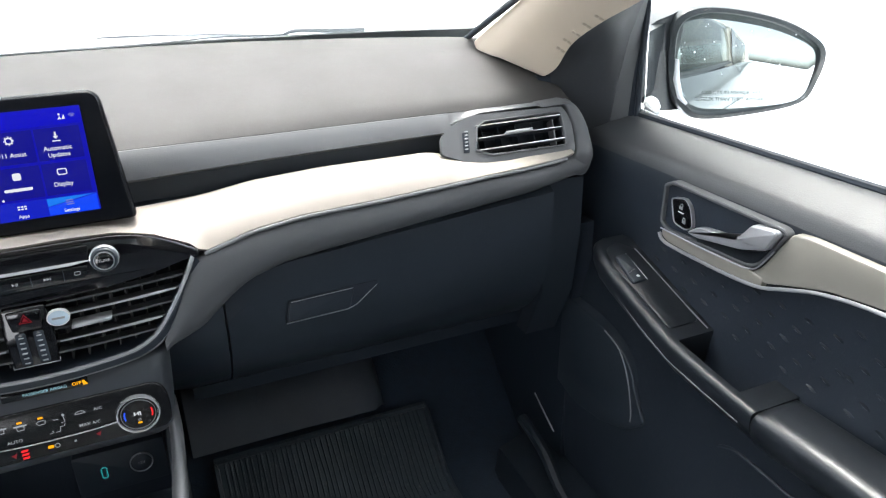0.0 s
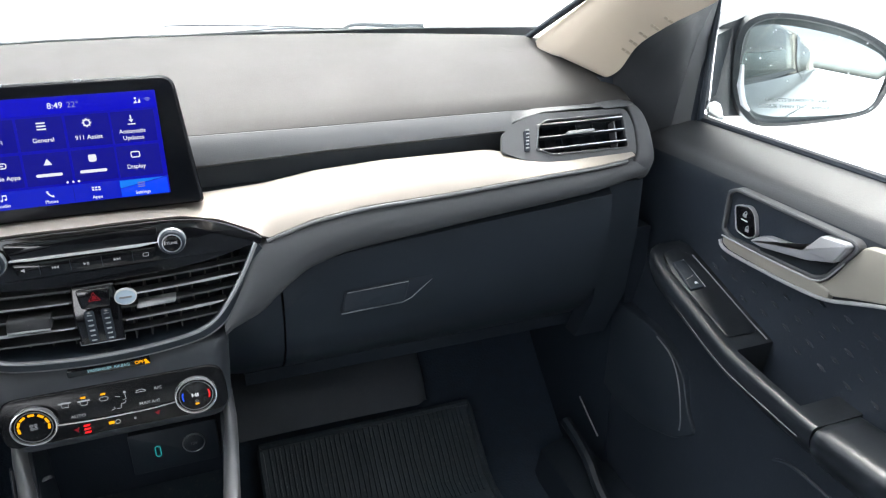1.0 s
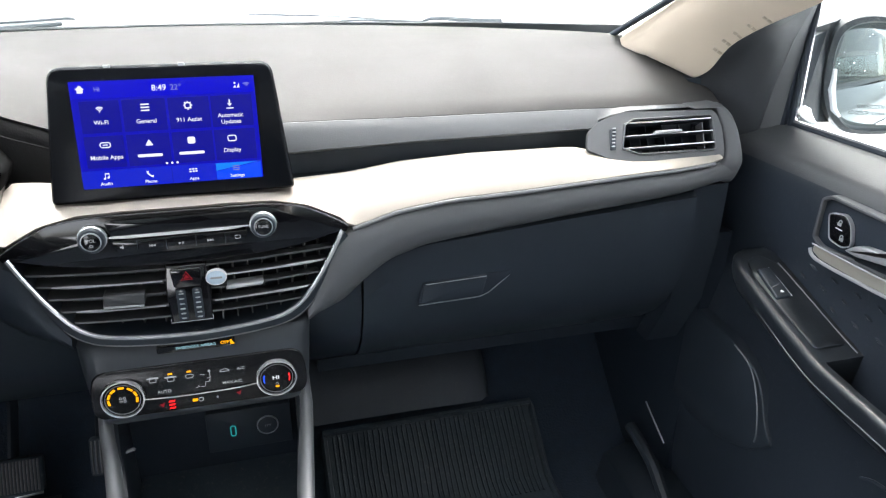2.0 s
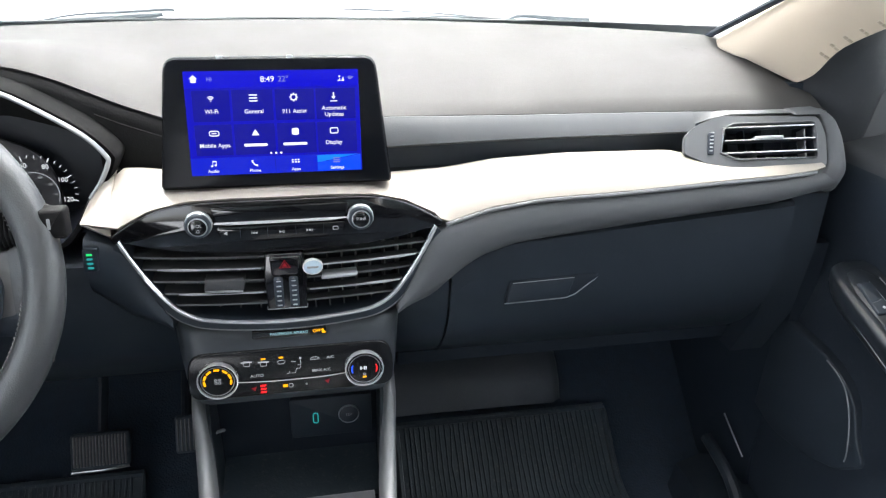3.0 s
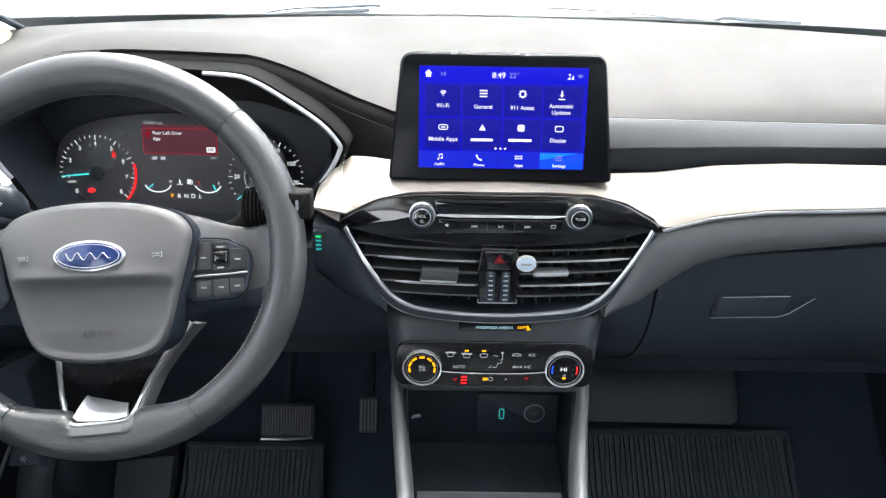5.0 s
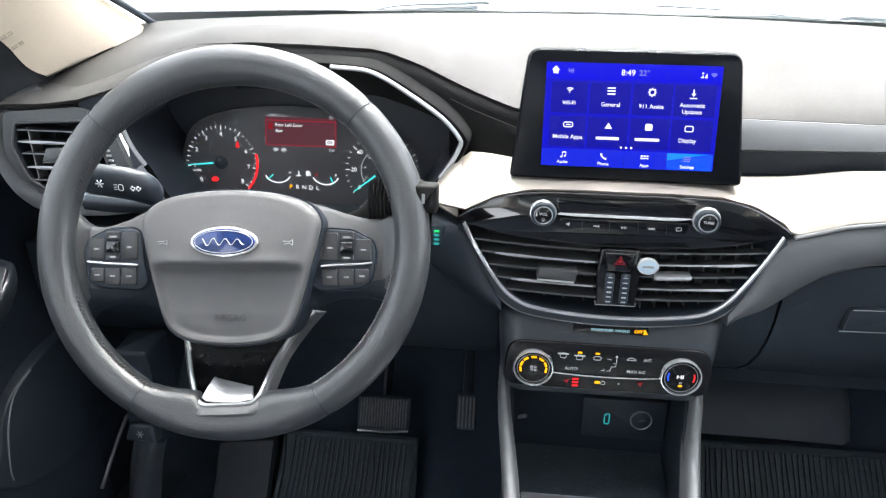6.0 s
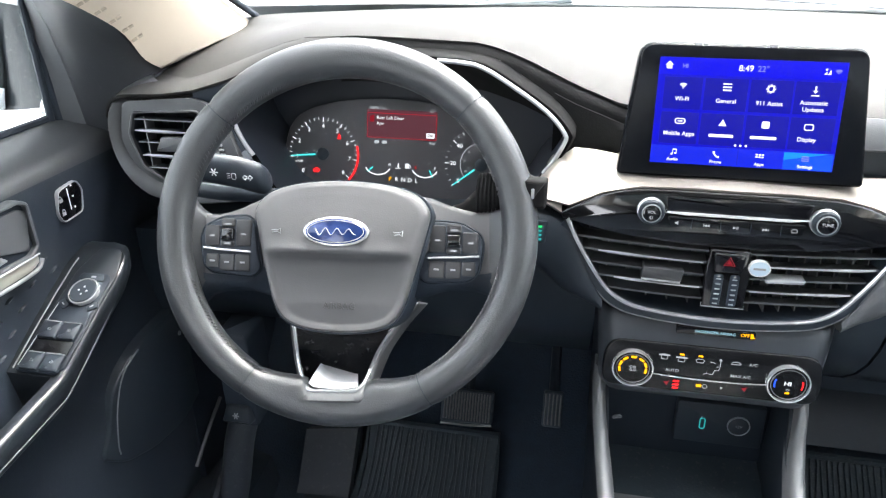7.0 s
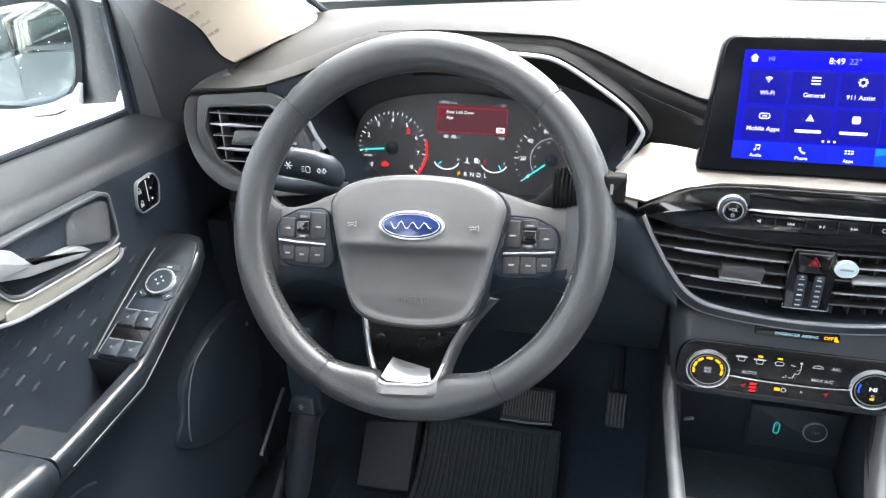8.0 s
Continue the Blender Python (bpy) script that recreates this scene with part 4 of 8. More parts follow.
for x in (-0.0075, 0.0160):
    for y in (-0.0300, -0.0685):
        b = part("window_switch", prism(rect(x - 0.0108, y - 0.0105, x + 0.0108, y + 0.0105, 0.0015), 0.0, 0.0050, m, 0.0015), DARK, door_left, "ribbed window switch")
        part("switch_edge", tube([m @ Vector((x - 0.0102, y + 0.0098, 0.0050)), m @ Vector((x + 0.0102, y + 0.0098, 0.0050))], 0.0008, 5), CHROME, b)
        part("switch_mark", prism(rounded([(x - 0.0024, y - 0.0018), (x + 0.0024, y - 0.0018), (x + 0.0024, y + 0.0012), (x + 0.0004, y + 0.0026), (x - 0.0024, y + 0.0012)], 0.0006, 2), 0.004, 0.0050, m, 0.0002), WHITEPRINT, b)
part("bank_recess", prism(rect(-0.0185, -0.0572, 0.0265, -0.0415, 0.001), 0.0010, 0.0022, m, 0.0003), SATIN, door_left, "smooth strip between the switches")

# ---------------------------------------------------------------- windscreen pillars
edge = smooth([(0.684, 0.118, 0.700), (0.688, 0.090, 0.718), (0.690, 0.059, 0.755), (0.694, -0.003, 0.792), (0.699, -0.079, 0.830), (0.703, -0.19, 0.905)], 4)
PILLAR_EDGE = [[(1.9 * j / (len(edge) - 1), q[i]) for j, q in enumerate(edge)] for i in range(3)]
for s in (1, -1):
    name = "pillar_right" if s > 0 else "pillar_left"
    pil = thing(name, "beige cloth covered windscreen pillar", "pillar", at=(s * 0.67, 0.1, 0.75), kind="structure")
    rows = []
    for k in np.linspace(0, 1, 22):
        a = Vector((0.642, 0.290, 0.715)).lerp(Vector((0.640, 0.11, 0.809)), k * 1.9)
        c = Vector([lerp(PILLAR_EDGE[i], k * 1.9) for i in range(3)])
        c = c + Vector((0, 0 if s > 0 else -0.032, 0))
        b = (a + c) / 2 + Vector((-0.018, -0.02, 0.012))
        e = (a * 0.78 + c * 0.22) + Vector((-0.013, -0.011, 0.010))
        f = (a * 0.22 + c * 0.78) + Vector((-0.009, -0.013, 0.006))
        rows.append([a, e, b, f, c])
    part("pillar_cover", mirrored(slab(rows, (0.02, 0.03, 0.0)), s), BEIGE, pil, "beige cloth cover", 60)
    part("glass_seal", mirrored(tube([Vector((0.640, 0.296, 0.727)).lerp(Vector((0.637, 0.115, 0.812)), k) for k in np.linspace(0, 2, 6)], 0.005, 8), s), DEEP, pil, "black windscreen seal")
    # moulded lettering on the cover, not readable: plain darker bars in two columns along its edge
    for i in range(5):
        k = (0.62 + 0.13 * i) / 1.9 * (len(rows) - 1)
        lo, t = int(k), k - int(k)
        f_at, c_at = Vector(rows[lo][3]).lerp(Vector(rows[lo + 1][3]), t), Vector(rows[lo][4]).lerp(Vector(rows[lo + 1][4]), t)
        for u, v in ((0.56, 0.36), (0.29, 0.06)):
            part("moulded_bar", mirrored(tube([c_at.lerp(f_at, u) + Vector((-0.0006, -0.0010, 0.0004)), c_at.lerp(f_at, v) + Vector((-0.0006, -0.0010, 0.0004))], 0.0013, 6, flat=1.6), s), BEIGEDARK, pil)

# ---------------------------------------------------------------- outside mirrors
def outside_mirror(s):
    o = thing("outside_mirror", "dark outside mirror with snow on its shell" if s < 0 else "dark outside mirror with wet glass", "mirror", at=(s * 1.04, 0.13, 0.69), group="outside mirrors")
    out = 0.0 if s > 0 else 0.035
    fr = plane_at((1.04 + out, 0.10, 0.69), 0, -20)
    outline = smooth([(-0.112, -0.031), (-0.121, 0.032), (-0.114, 0.07), (-0.08, 0.086), (-0.017, 0.082), (0.058, 0.064), (0.114, 0.037), (0.134, 0.013), (0.129, -0.028), (0.108, -0.064), (0.03, -0.081), (-0.055, -0.087), (-0.09, -0.068)], 4, True)
    outline = [Vector((p[0] * 1.035 + 0.001, p[1] * 1.035)) for p in outline]
    scaled = lambda k: [Vector((p[0] * k, p[1] * k)) for p in outline]  # noqa: E731
    at = lambda pl, d: [fr @ Vector((q[0], q[1], d)) for q in pl]  # noqa: E731
    shell = rings([at(scaled(0.875), -0.065), at(scaled(0.875), -0.002), at(scaled(0.905), 0.004), at(scaled(0.975), 0.002), at(outline, -0.008), at(scaled(0.99), -0.035), at(scaled(0.92), -0.07), at(scaled(0.7), -0.10)])
    part("shell", mirrored(shell, s), MIRRORHOUSE, o, "dark painted shell", 50)
    tilt = fr @ Matrix.Translation((0, 0, -0.008)) @ Matrix.Rotation(radians(-6.5 if s > 0 else -3.5), 4, "Y") @ Matrix.Rotation(radians(-6 if s > 0 else -3.3), 4, "X")
    part("glass", mirrored(prism(scaled(0.93), -0.012, -0.007, tilt, 0.0005), s), MIRROR, o, "mirror glass")
    inner = [[(0.97 + out, 0.150, 0.612), (0.965 + out, 0.160, 0.70), (0.97 + out, 0.162, 0.775)], [(0.925 + out, 0.138, 0.618), (0.925 + out, 0.143, 0.70), (0.930 + out, 0.146, 0.768)], [(0.905, 0.142, 0.624), (0.900, 0.150, 0.70), (0.908, 0.156, 0.758)], [(0.885, 0.150, 0.634), (0.880, 0.160, 0.69), (0.890, 0.170, 0.738)], [(0.875, 0.175, 0.64), (0.870, 0.185, 0.68), (0.880, 0.195, 0.715)]]
    part("shell_side", mirrored(slab(inner, (0.01, 0.06, 0)), s), MIRRORHOUSE, o, "dark inner side of the shell", 50)
    part("foot", mirrored(slab([[(0.815, 0.10, 0.638), (0.815, 0.24, 0.64)], [(0.87, 0.13, 0.645), (0.87, 0.24, 0.65)], [(0.95, 0.16, 0.66), (0.95, 0.22, 0.66)]], (0, 0, 0.1)), s), MIRRORHOUSE, o, "black mirror foot")
    crust = ((-0.106, 0.01), (-0.104, -0.02), (-0.094, -0.05), (-0.082, -0.062)) if s > 0 else ((-0.108, -0.040), (-0.098, -0.062), (-0.06, -0.076), (-0.01, -0.081), (0.05, -0.079), (0.09, -0.072))
    part("snow_rim", mirrored(tube([fr @ Vector((*q, 0.002)) for q in crust], 0.006, 9, radii=[0.003, 0.006, 0.005, 0.003] if s > 0 else [0.003, 0.010, 0.008, 0.0065, 0.0075, 0.004]), s), FRESHSNOW, o, "crust of snow")
    part("snow_patch", mirrored(tube([(0.826, 0.03, 0.652), (0.835, 0.06, 0.655), (0.86, 0.09, 0.648), (0.885, 0.115, 0.640), (0.91, 0.13, 0.628)], 0.01, 8, radii=[0.003, 0.009, 0.012, 0.010, 0.004]), s), FRESHSNOW, o, "crust of snow")
    rng = random.Random(3)
    drops = []
    for i in range(26):
        q = (rng.uniform(-0.1, 0.1), rng.uniform(-0.06, 0.06))
        drops.append(lathe([(rng.uniform(0.0006, 0.0016), -0.0072), (0.0008, -0.0064), (0.0, -0.0062)], tilt @ Matrix.Translation((*q, 0)), 8))
    tagged(part("droplets", mirrored(join(*drops), s), FRESHSNOW, o, "frozen droplets"), kind="stuff")
    if s > 0:
        lettering("etched_caption", "OBJECTS IN MIRROR ARE", 0.0086, tilt @ Matrix.Translation((-0.004, -0.048, -0.0066)), ETCHED, o, 0.0001)
        lettering("etched_caption", "CLOSER THAN THEY APPEAR", 0.0086, tilt @ Matrix.Translation((-0.006, -0.0585, -0.0066)), ETCHED, o, 0.0001)
    return o


outside_mirror(1), outside_mirror(-1)
# ---------------------------------------------------------------- touchscreen
SCR = plane_at((0, 0, 0.70), 14)
screen = thing("touchscreen", "black framed touchscreen showing a blue settings menu", "screen", at=(0, 0, 0.7))
housing = rounded([(-0.1195, -0.0665), (0.1195, -0.0665), (0.106, 0.0665), (-0.106, 0.0665)], [0.006, 0.006, 0.014, 0.014], 6)
part("housing", prism(housing, -0.024, 0.0, SCR, 0.004), SCREENBLACK, screen, "matt black shell")
part("front_glass", prism(inset(housing, 0.0022), -0.002, 0.0025, SCR, 0.0012), SCREENBLACK, screen, "black glass front")
part("stand", prism(rect(-0.06, -0.09, 0.06, -0.05, 0.01), -0.045, -0.012, SCR, 0.003), DEEP, screen)
display = part("display", prism(rect(-0.0872, -0.0523, 0.0872, 0.0523, 0.001), 0.0, 0.0032, SCR, 0.0003), BLUE, screen, "lit deep blue display")
X = lambda px: (px - 784) * 0.000588  # noqa: E731
Y = lambda py: (209.5 - py) * 0.00059  # noqa: E731


def tile(name, x0, y0, x1, y1, d, mat, r=0.0008):
    return part(name, prism(rect(X(x0), Y(y1), X(x1), Y(y0), r, 2), 0.003, d, SCR, 0.00008), mat, display)


tile("status_bar", 636, 121, 931, 149, 0.00335, TOPBLUE)
for col, (a, b) in enumerate(((647, 709), (713, 782), (786, 853), (856, 925))):
    for lo, hi in ((153, 206), (211, 264)):
        tile("menu_tile", a, lo, b, hi, 0.0033 + 0.00002 * col, TILE)
tile("menu_bar", 636, 268, 931, 298, 0.0034, BARBLUE, 0.0003)
tile("menu_divider", 779, 270, 780, 296, 0.00345, TILE, 0.0001)
part("selected_tab", prism([Vector((X(853), Y(297))), Vector((X(930), Y(297))), Vector((X(930), Y(270))), Vector((X(853), Y(283)))], 0.0032, 0.0036, SCR, 0.00005), BRIGHTBLUE, display)
part("tab_shine", prism([Vector((X(853), Y(282))), Vector((X(853), Y(269))), Vector((X(926), Y(269)))], 0.0032, 0.00358, SCR, 0.00005), lamp_mat("light_blue_tab", 10, 130, 255), display)


def word(text, px, py, size, mat=WHITEGLOW, bold=0.00007):
    return lettering("caption", text, size, on(SCR, X(px), Y(py), 0.0038), mat, display, 0.00004, bold=bold)


def mark(poly, mat=WHITEGLOW, d=0.0039):
    return prism(poly, 0.0034, d, SCR, 0.00003)


word("8:49", 775, 136, 0.0082)
word("22°", 802, 136, 0.0078, DIMGLOW)
word("HI", 678, 135, 0.0058, DIMGLOW)
for text, px, py in (("Wi-Fi", 678, 189), ("General", 749, 190), ("911 Assist", 818, 191), ("Automatic", 887, 187), ("Updates", 887, 198), ("Mobile Apps", 679, 247), ("Display", 884, 247), ("Audio", 673, 291), ("Phone", 744, 292), ("Apps", 815, 292), ("Settings", 888, 292)):
    word(text, px, py, 0.0060 if py < 260 else 0.0046)
for px, w in ((748, 40), (816, 42)):
    part("caption_bar", mark(rect(X(px - w / 2), Y(250), X(px + w / 2), Y(245), 0.001, 2)), WHITEGLOW, display)


def arcs(px, py, radii, a0, a1, w=0.00035):
    out = []
    for r in radii:
        out.append(tube([SCR @ Vector((X(px) + r * math.cos(a), Y(py) + r * math.sin(a), 0.0037)) for a in np.linspace(radians(a0), radians(a1), 9)], w, 5))
    return join(*out)


part("wireless_symbol", join(arcs(678, 171, (0.0017, 0.0031, 0.0045), 45, 135, 0.0005), mark(disc(X(678), Y(171), 0.0007, 8))), WHITEGLOW, display)
part("wireless_symbol", arcs(918, 140, (0.0015, 0.0028, 0.0041), 45, 135, 0.0004), DIMGLOW, display)
part("list_symbol", join(*[mark(rect(X(742), Y(y + 1.2), X(756), Y(y - 1.2), 0.0002, 2)) for y in (162, 167, 172)]), WHITEGLOW, display)
part("gear_symbol", join(arcs(818, 167, (0.0030,), 0, 360, 0.0008), *[mark([SCR_P for SCR_P in (Vector((X(818) + 0.0045 * math.cos(a - 0.2), Y(167) + 0.0045 * math.sin(a - 0.2))), Vector((X(818) + 0.0045 * math.cos(a + 0.2), Y(167) + 0.0045 * math.sin(a + 0.2))), Vector((X(818) + 0.003 * math.cos(a), Y(167) + 0.003 * math.sin(a))))]) for a in np.linspace(0, 2 * math.pi, 8, endpoint=False)]), WHITEGLOW, display)
part("download_symbol", join(mark(rect(X(886), Y(167), X(888.5), Y(160), 0.0002, 2)), mark([Vector((X(883), Y(167))), Vector((X(891.5), Y(167))), Vector((X(887.2), Y(172)))]), mark(rect(X(881), Y(176), X(893.5), Y(174), 0.0002, 2))), WHITEGLOW, display)
part("link_symbol", tube([SCR @ Vector((q.x, q.y, 0.0037)) for q in rect(X(671), Y(230), X(687), Y(222), 0.0022, 4)], 0.0006, 5, True), WHITEGLOW, display)
part("link_symbol", mark(rect(X(675), Y(227), X(683), Y(225), 0.0003, 2)), WHITEGLOW, display)
part("app_symbol", mark([Vector((X(742), Y(231))), Vector((X(755), Y(231))), Vector((X(748.5), Y(220)))]), WHITEGLOW, display)
part("app_symbol", mark(rect(X(811), Y(232), X(823.5), Y(220), 0.0018, 3)), WHITEGLOW, display)
part("screen_symbol", tube([SCR @ Vector((q.x, q.y, 0.0037)) for q in rect(X(878.5), Y(231), X(892), Y(222), 0.0014, 3)], 0.0006, 5, True), WHITEGLOW, display)
for k in range(3):
    part("page_dot", mark(disc(X(773 + 8.7 * k), Y(262.5), 0.0012, 10)), WHITEGLOW, display)
part("home_symbol", join(mark([Vector((X(645), Y(134))), Vector((X(659), Y(134))), Vector((X(652), Y(127)))]), mark(rect(X(647.5), Y(140), X(656.5), Y(134), 0.0003, 2))), WHITEGLOW, display)
part("driver_symbol", join(mark(disc(X(899), Y(133), 0.0011, 8)), mark([Vector((X(895), Y(141))), Vector((X(901), Y(141))), Vector((X(900), Y(136)))]), mark([Vector((X(902), Y(141))), Vector((X(907), Y(141))), Vector((X(906), Y(133)))])), WHITEGLOW, display)
part("note_symbol", join(mark(disc(X(671), Y(282), 0.0011, 8)), mark(disc(X(677), Y(280.5), 0.0011, 8)), mark(rect(X(672), Y(281), X(673), Y(274), 0.0001, 1)), mark(rect(X(678), Y(280), X(679), Y(273), 0.0001, 1)), mark(rect(X(672), Y(275), X(679), Y(273), 0.0001, 1))), WHITEGLOW, display)
part("phone_symbol", tube([SCR @ Vector((X(a), Y(b), 0.0037)) for a, b in ((740, 274), (740, 277), (743, 281), (746, 283), (749, 283))], 0.0009, 6, radii=[0.0013, 0.0008, 0.0008, 0.0008, 0.0013]), WHITEGLOW, display)
part("grid_symbol", join(*[mark(rect(X(808 + 5 * i), Y(277 + 4 * j), X(811.5 + 5 * i), Y(274.5 + 4 * j), 0.0002, 2)) for i in range(3) for j in range(2)]), WHITEGLOW, display)
part("list_symbol", join(*[mark(rect(X(881), Y(y + 0.8), X(893), Y(y - 0.8), 0.0002, 2)) for y in (275, 278.5, 282)]), DIMGLOW, display)
for px in (697, 815):
    part("top_clip", prism(rect(X(px) - 0.003, 0.064, X(px) + 0.003, 0.0672, 0.0005, 2), -0.004, 0.0018, SCR, 0.0003), SILVER, screen)

# ---------------------------------------------------------------- radio panel
ST = plane_at((0, -0.048, 0.60), 4.5)
radio = thing("radio_panel", "gloss black radio panel with two silver ringed knobs", "radio", at=(0, -0.04, 0.6))
fascia = smooth([(x, z - 0.6) for x, z in ((-0.173, 0.5905), (-0.168, 0.597), (-0.131, 0.6195), (-0.096, 0.6295), (-0.05, 0.6325), (0, 0.633), (0.05, 0.6325), (0.096, 0.6295), (0.131, 0.6195), (0.168, 0.597), (0.173, 0.5905))], 5) + smooth([(x, z - 0.6) for x, z in ((0.170, 0.586), (0.155, 0.586), (0.12, 0.5805), (0.07, 0.577), (0.0, 0.5755), (-0.07, 0.577), (-0.12, 0.5805), (-0.155, 0.586), (-0.170, 0.586))], 5)
fascia = [Vector((p[0], p[1])) for p in fascia]
part("fascia", bowed(prism(fascia, -0.035, 0.003, ST, 0.0016)), PIANO, radio, "gloss black fascia")
slot = rounded([(-0.066, 0.0105), (0.066, 0.0105), (0.07, 0.0265), (-0.07, 0.0265)], 0.004, 4)
part("blanked_slot", bowed(prism(slot, 0.0, 0.0036, ST, 0.0006, 0.0)), PIANO, radio)
part("chrome_bar", bowed(prism(rounded([(-0.068, 0.0085), (-0.05, 0.0078), (0.05, 0.0078), (0.068, 0.0095), (0.066, 0.0105), (-0.066, 0.0105)], 0.0006, 2), 0.002, 0.0050, ST, 0.0005)), CHROME, radio, "thin chrome bar")
part("button_plate", bowed(prism(rounded([(-0.062, -0.0075), (0.062, -0.0075), (0.066, 0.0058), (-0.066, 0.0058)], 0.004, 4), 0.002, 0.0042, ST, 0.0006)), PIANO, radio)
for x in (-0.056, -0.0285, 0.0, 0.0285, 0.056):
    if x < 0.05:
        part("button_gap", bowed(prism(rect(x + 0.0138, -0.0062, x + 0.0143, 0.0045, 0.0001, 1), 0.004, 0.0044, ST, 0.00005)), DEEP, radio)


def tri(x, y, w, h, left=False):
    return [Vector((x + w, y - h)), Vector((x + w, y + h)), Vector((x - w, y))] if left else [Vector((x - w, y - h)), Vector((x - w, y + h)), Vector((x + w, y))]


def stamp(polys, base, m, d0=0.0042, d1=0.0047):
    return bowed(join(*[prism([p + Vector(base) for p in q], d0, d1, m, 0.00005) for q in polys]))


part("mute_symbol", stamp([tri(-0.0004, 0, 0.0014, 0.0022, True), rect(-0.0022, -0.0009, -0.0012, 0.0009, 0.0002, 1)], (-0.056, -0.001), ST), SOFTWHITE, radio)
part("back_symbol", stamp([tri(-0.0014, 0, 0.0013, 0.0014, True), tri(0.0014, 0, 0.0013, 0.0014, True), rect(-0.0034, -0.0014, -0.0029, 0.0014, 0.0001, 1)], (-0.0275, -0.0012), ST), SOFTWHITE, radio)
part("play_symbol", stamp([tri(-0.0014, 0, 0.0013, 0.0014), rect(0.0006, -0.0014, 0.0011, 0.0014, 0.0001, 1), rect(0.0018, -0.0014, 0.0023, 0.0014, 0.0001, 1)], (0.0, -0.0012), ST), SOFTWHITE, radio)
part("next_symbol", stamp([tri(-0.0014, 0, 0.0013, 0.0014), tri(0.0014, 0, 0.0013, 0.0014), rect(0.0029, -0.0014, 0.0034, 0.0014, 0.0001, 1)], (0.0275, -0.0012), ST), SOFTWHITE, radio)
part("screen_off_symbol", bowed(tube([ST @ Vector((q.x + 0.055, q.y - 0.001, 0.0045)) for q in rect(-0.0025, -0.0017, 0.0025, 0.0017, 0.0008, 3)], 0.0003, 5, True)), SOFTWHITE, radio)
for x, name in ((-0.0825, "VOL"), (0.0815, "TUNE")):
    m = on(plane_at((0, -0.0485 + 0.018 * (x / 0.172) ** 2, 0.60), 4.5), x, 0.009)
    k = part("knob", lathe([(0.0128, 0.002), (0.0128, 0.009), (0.0118, 0.0115), (0.0098, 0.0118), (0.0094, 0.0108)], m, 40), DARK, radio, "round knob with knurled edge")
    part("knob_ring", lathe([(0.0142, 0.0), (0.0142, 0.0045), (0.0133, 0.0058), (0.0126, 0.006), (0.0126, 0.001)], m, 40), CHROME, k, "chrome ring")
    part("knob_rim", lathe([(0.0096, 0.0108), (0.0096, 0.0126), (0.0088, 0.0128), (0.0086, 0.0108)], m, 36), SILVER, k)
    part("knob_cap", lathe([(0.0088, 0.0100), (0.0088, 0.0118), (0.0078, 0.0124), (0.0, 0.0126)], m, 36), PIANO, k, "black cap")
    lettering("caption", name, 0.0046 if name == "VOL" else 0.0042, on(m, 0, 0.0005 if name == "TUNE" else 0.0014, 0.0127), SOFTWHITE, k, 0.00005, bold=0.00004)
    if name == "VOL":
        part("power_symbol", tube([m @ Vector((0.0015 * math.cos(a), -0.004 + 0.0015 * math.sin(a), 0.0128)) for a in np.linspace(0, 2 * math.pi, 10, endpoint=False)], 0.00025, 5, True), SOFTWHITE, k)

# ---------------------------------------------------------------- centre air vents
vents = thing("centre_air_vents", "twin black air vents in a chrome U-shaped surround", "air vent", at=(0, -0.04, 0.54))
U = smooth([(-0.1675, 0.5865), (-0.155, 0.563), (-0.137, 0.535), (-0.118, 0.512), (-0.10, 0.501), (-0.08, 0.4965), (-0.04, 0.4935), (0, 0.4925), (0.04, 0.4935), (0.08, 0.4965), (0.10, 0.501), (0.118, 0.512), (0.137, 0.535), (0.155, 0.563), (0.1675, 0.5865)], 4)
U = [Vector((p[0], p[1] - 0.6)) for p in U]
loops = []
for d, k in ((-0.012, 1.0), (0.003, 1.0), (0.0052, 0.995), (0.0052, 0.985), (0.0035, 0.98), (-0.012, 0.98)):
    loops.append([ST @ Vector((p.x * (1 - (1 - k) * 1.2), p.y + (1 - k) * 0.20, d)) for p in U])
loops.append(loops[0])
part("chrome_surround", bowed(rings(loops, closed=False, caps=(False, False))), CHROME, vents, "bright chrome surround")
loops = []
for d, k in ((-0.014, 1.0), (0.0005, 1.0), (0.0015, 1.006), (0.001, 1.035), (-0.005, 1.055), (-0.02, 1.055)):
    loops.append([ST @ Vector((p.x * (1 + (k - 1) * 0.8), p.y - (k - 1) * 0.22, d)) for p in U])
loops.append(loops[0])
part("outer_line", bowed(tube([ST @ Vector((p.x * 1.030, p.y - 0.0085, 0.0006)) for p in U[2:-2]], 0.0009, 6)), GUN, vents, "thin outer line of the surround")
part("outer_surround", bowed(rings(loops, closed=False, caps=(False, False))), DARK, vents)
loops = [[ST @ Vector((p.x * 0.975, p.y + 0.004, d)) for p in U] for d in (0.002, -0.045)] + [[ST @ Vector((p.x * 0.9, p.y + 0.006, -0.047)) for p in U]]
part("duct_wall", bowed(rings(loops, closed=False, caps=(False, False))), DEEP, vents)
part("duct_back", bowed(prism(U + [Vector((0.16, -0.012)), Vector((-0.16, -0.012))], -0.05, -0.046, ST, 0.0005)), DEEP, vents)


def u_half(z):
    """Half width of the opening at a height."""
    return lerp([(p.y + 0.6, p.x) for p in U[len(U) // 2:]], z) - 0.005


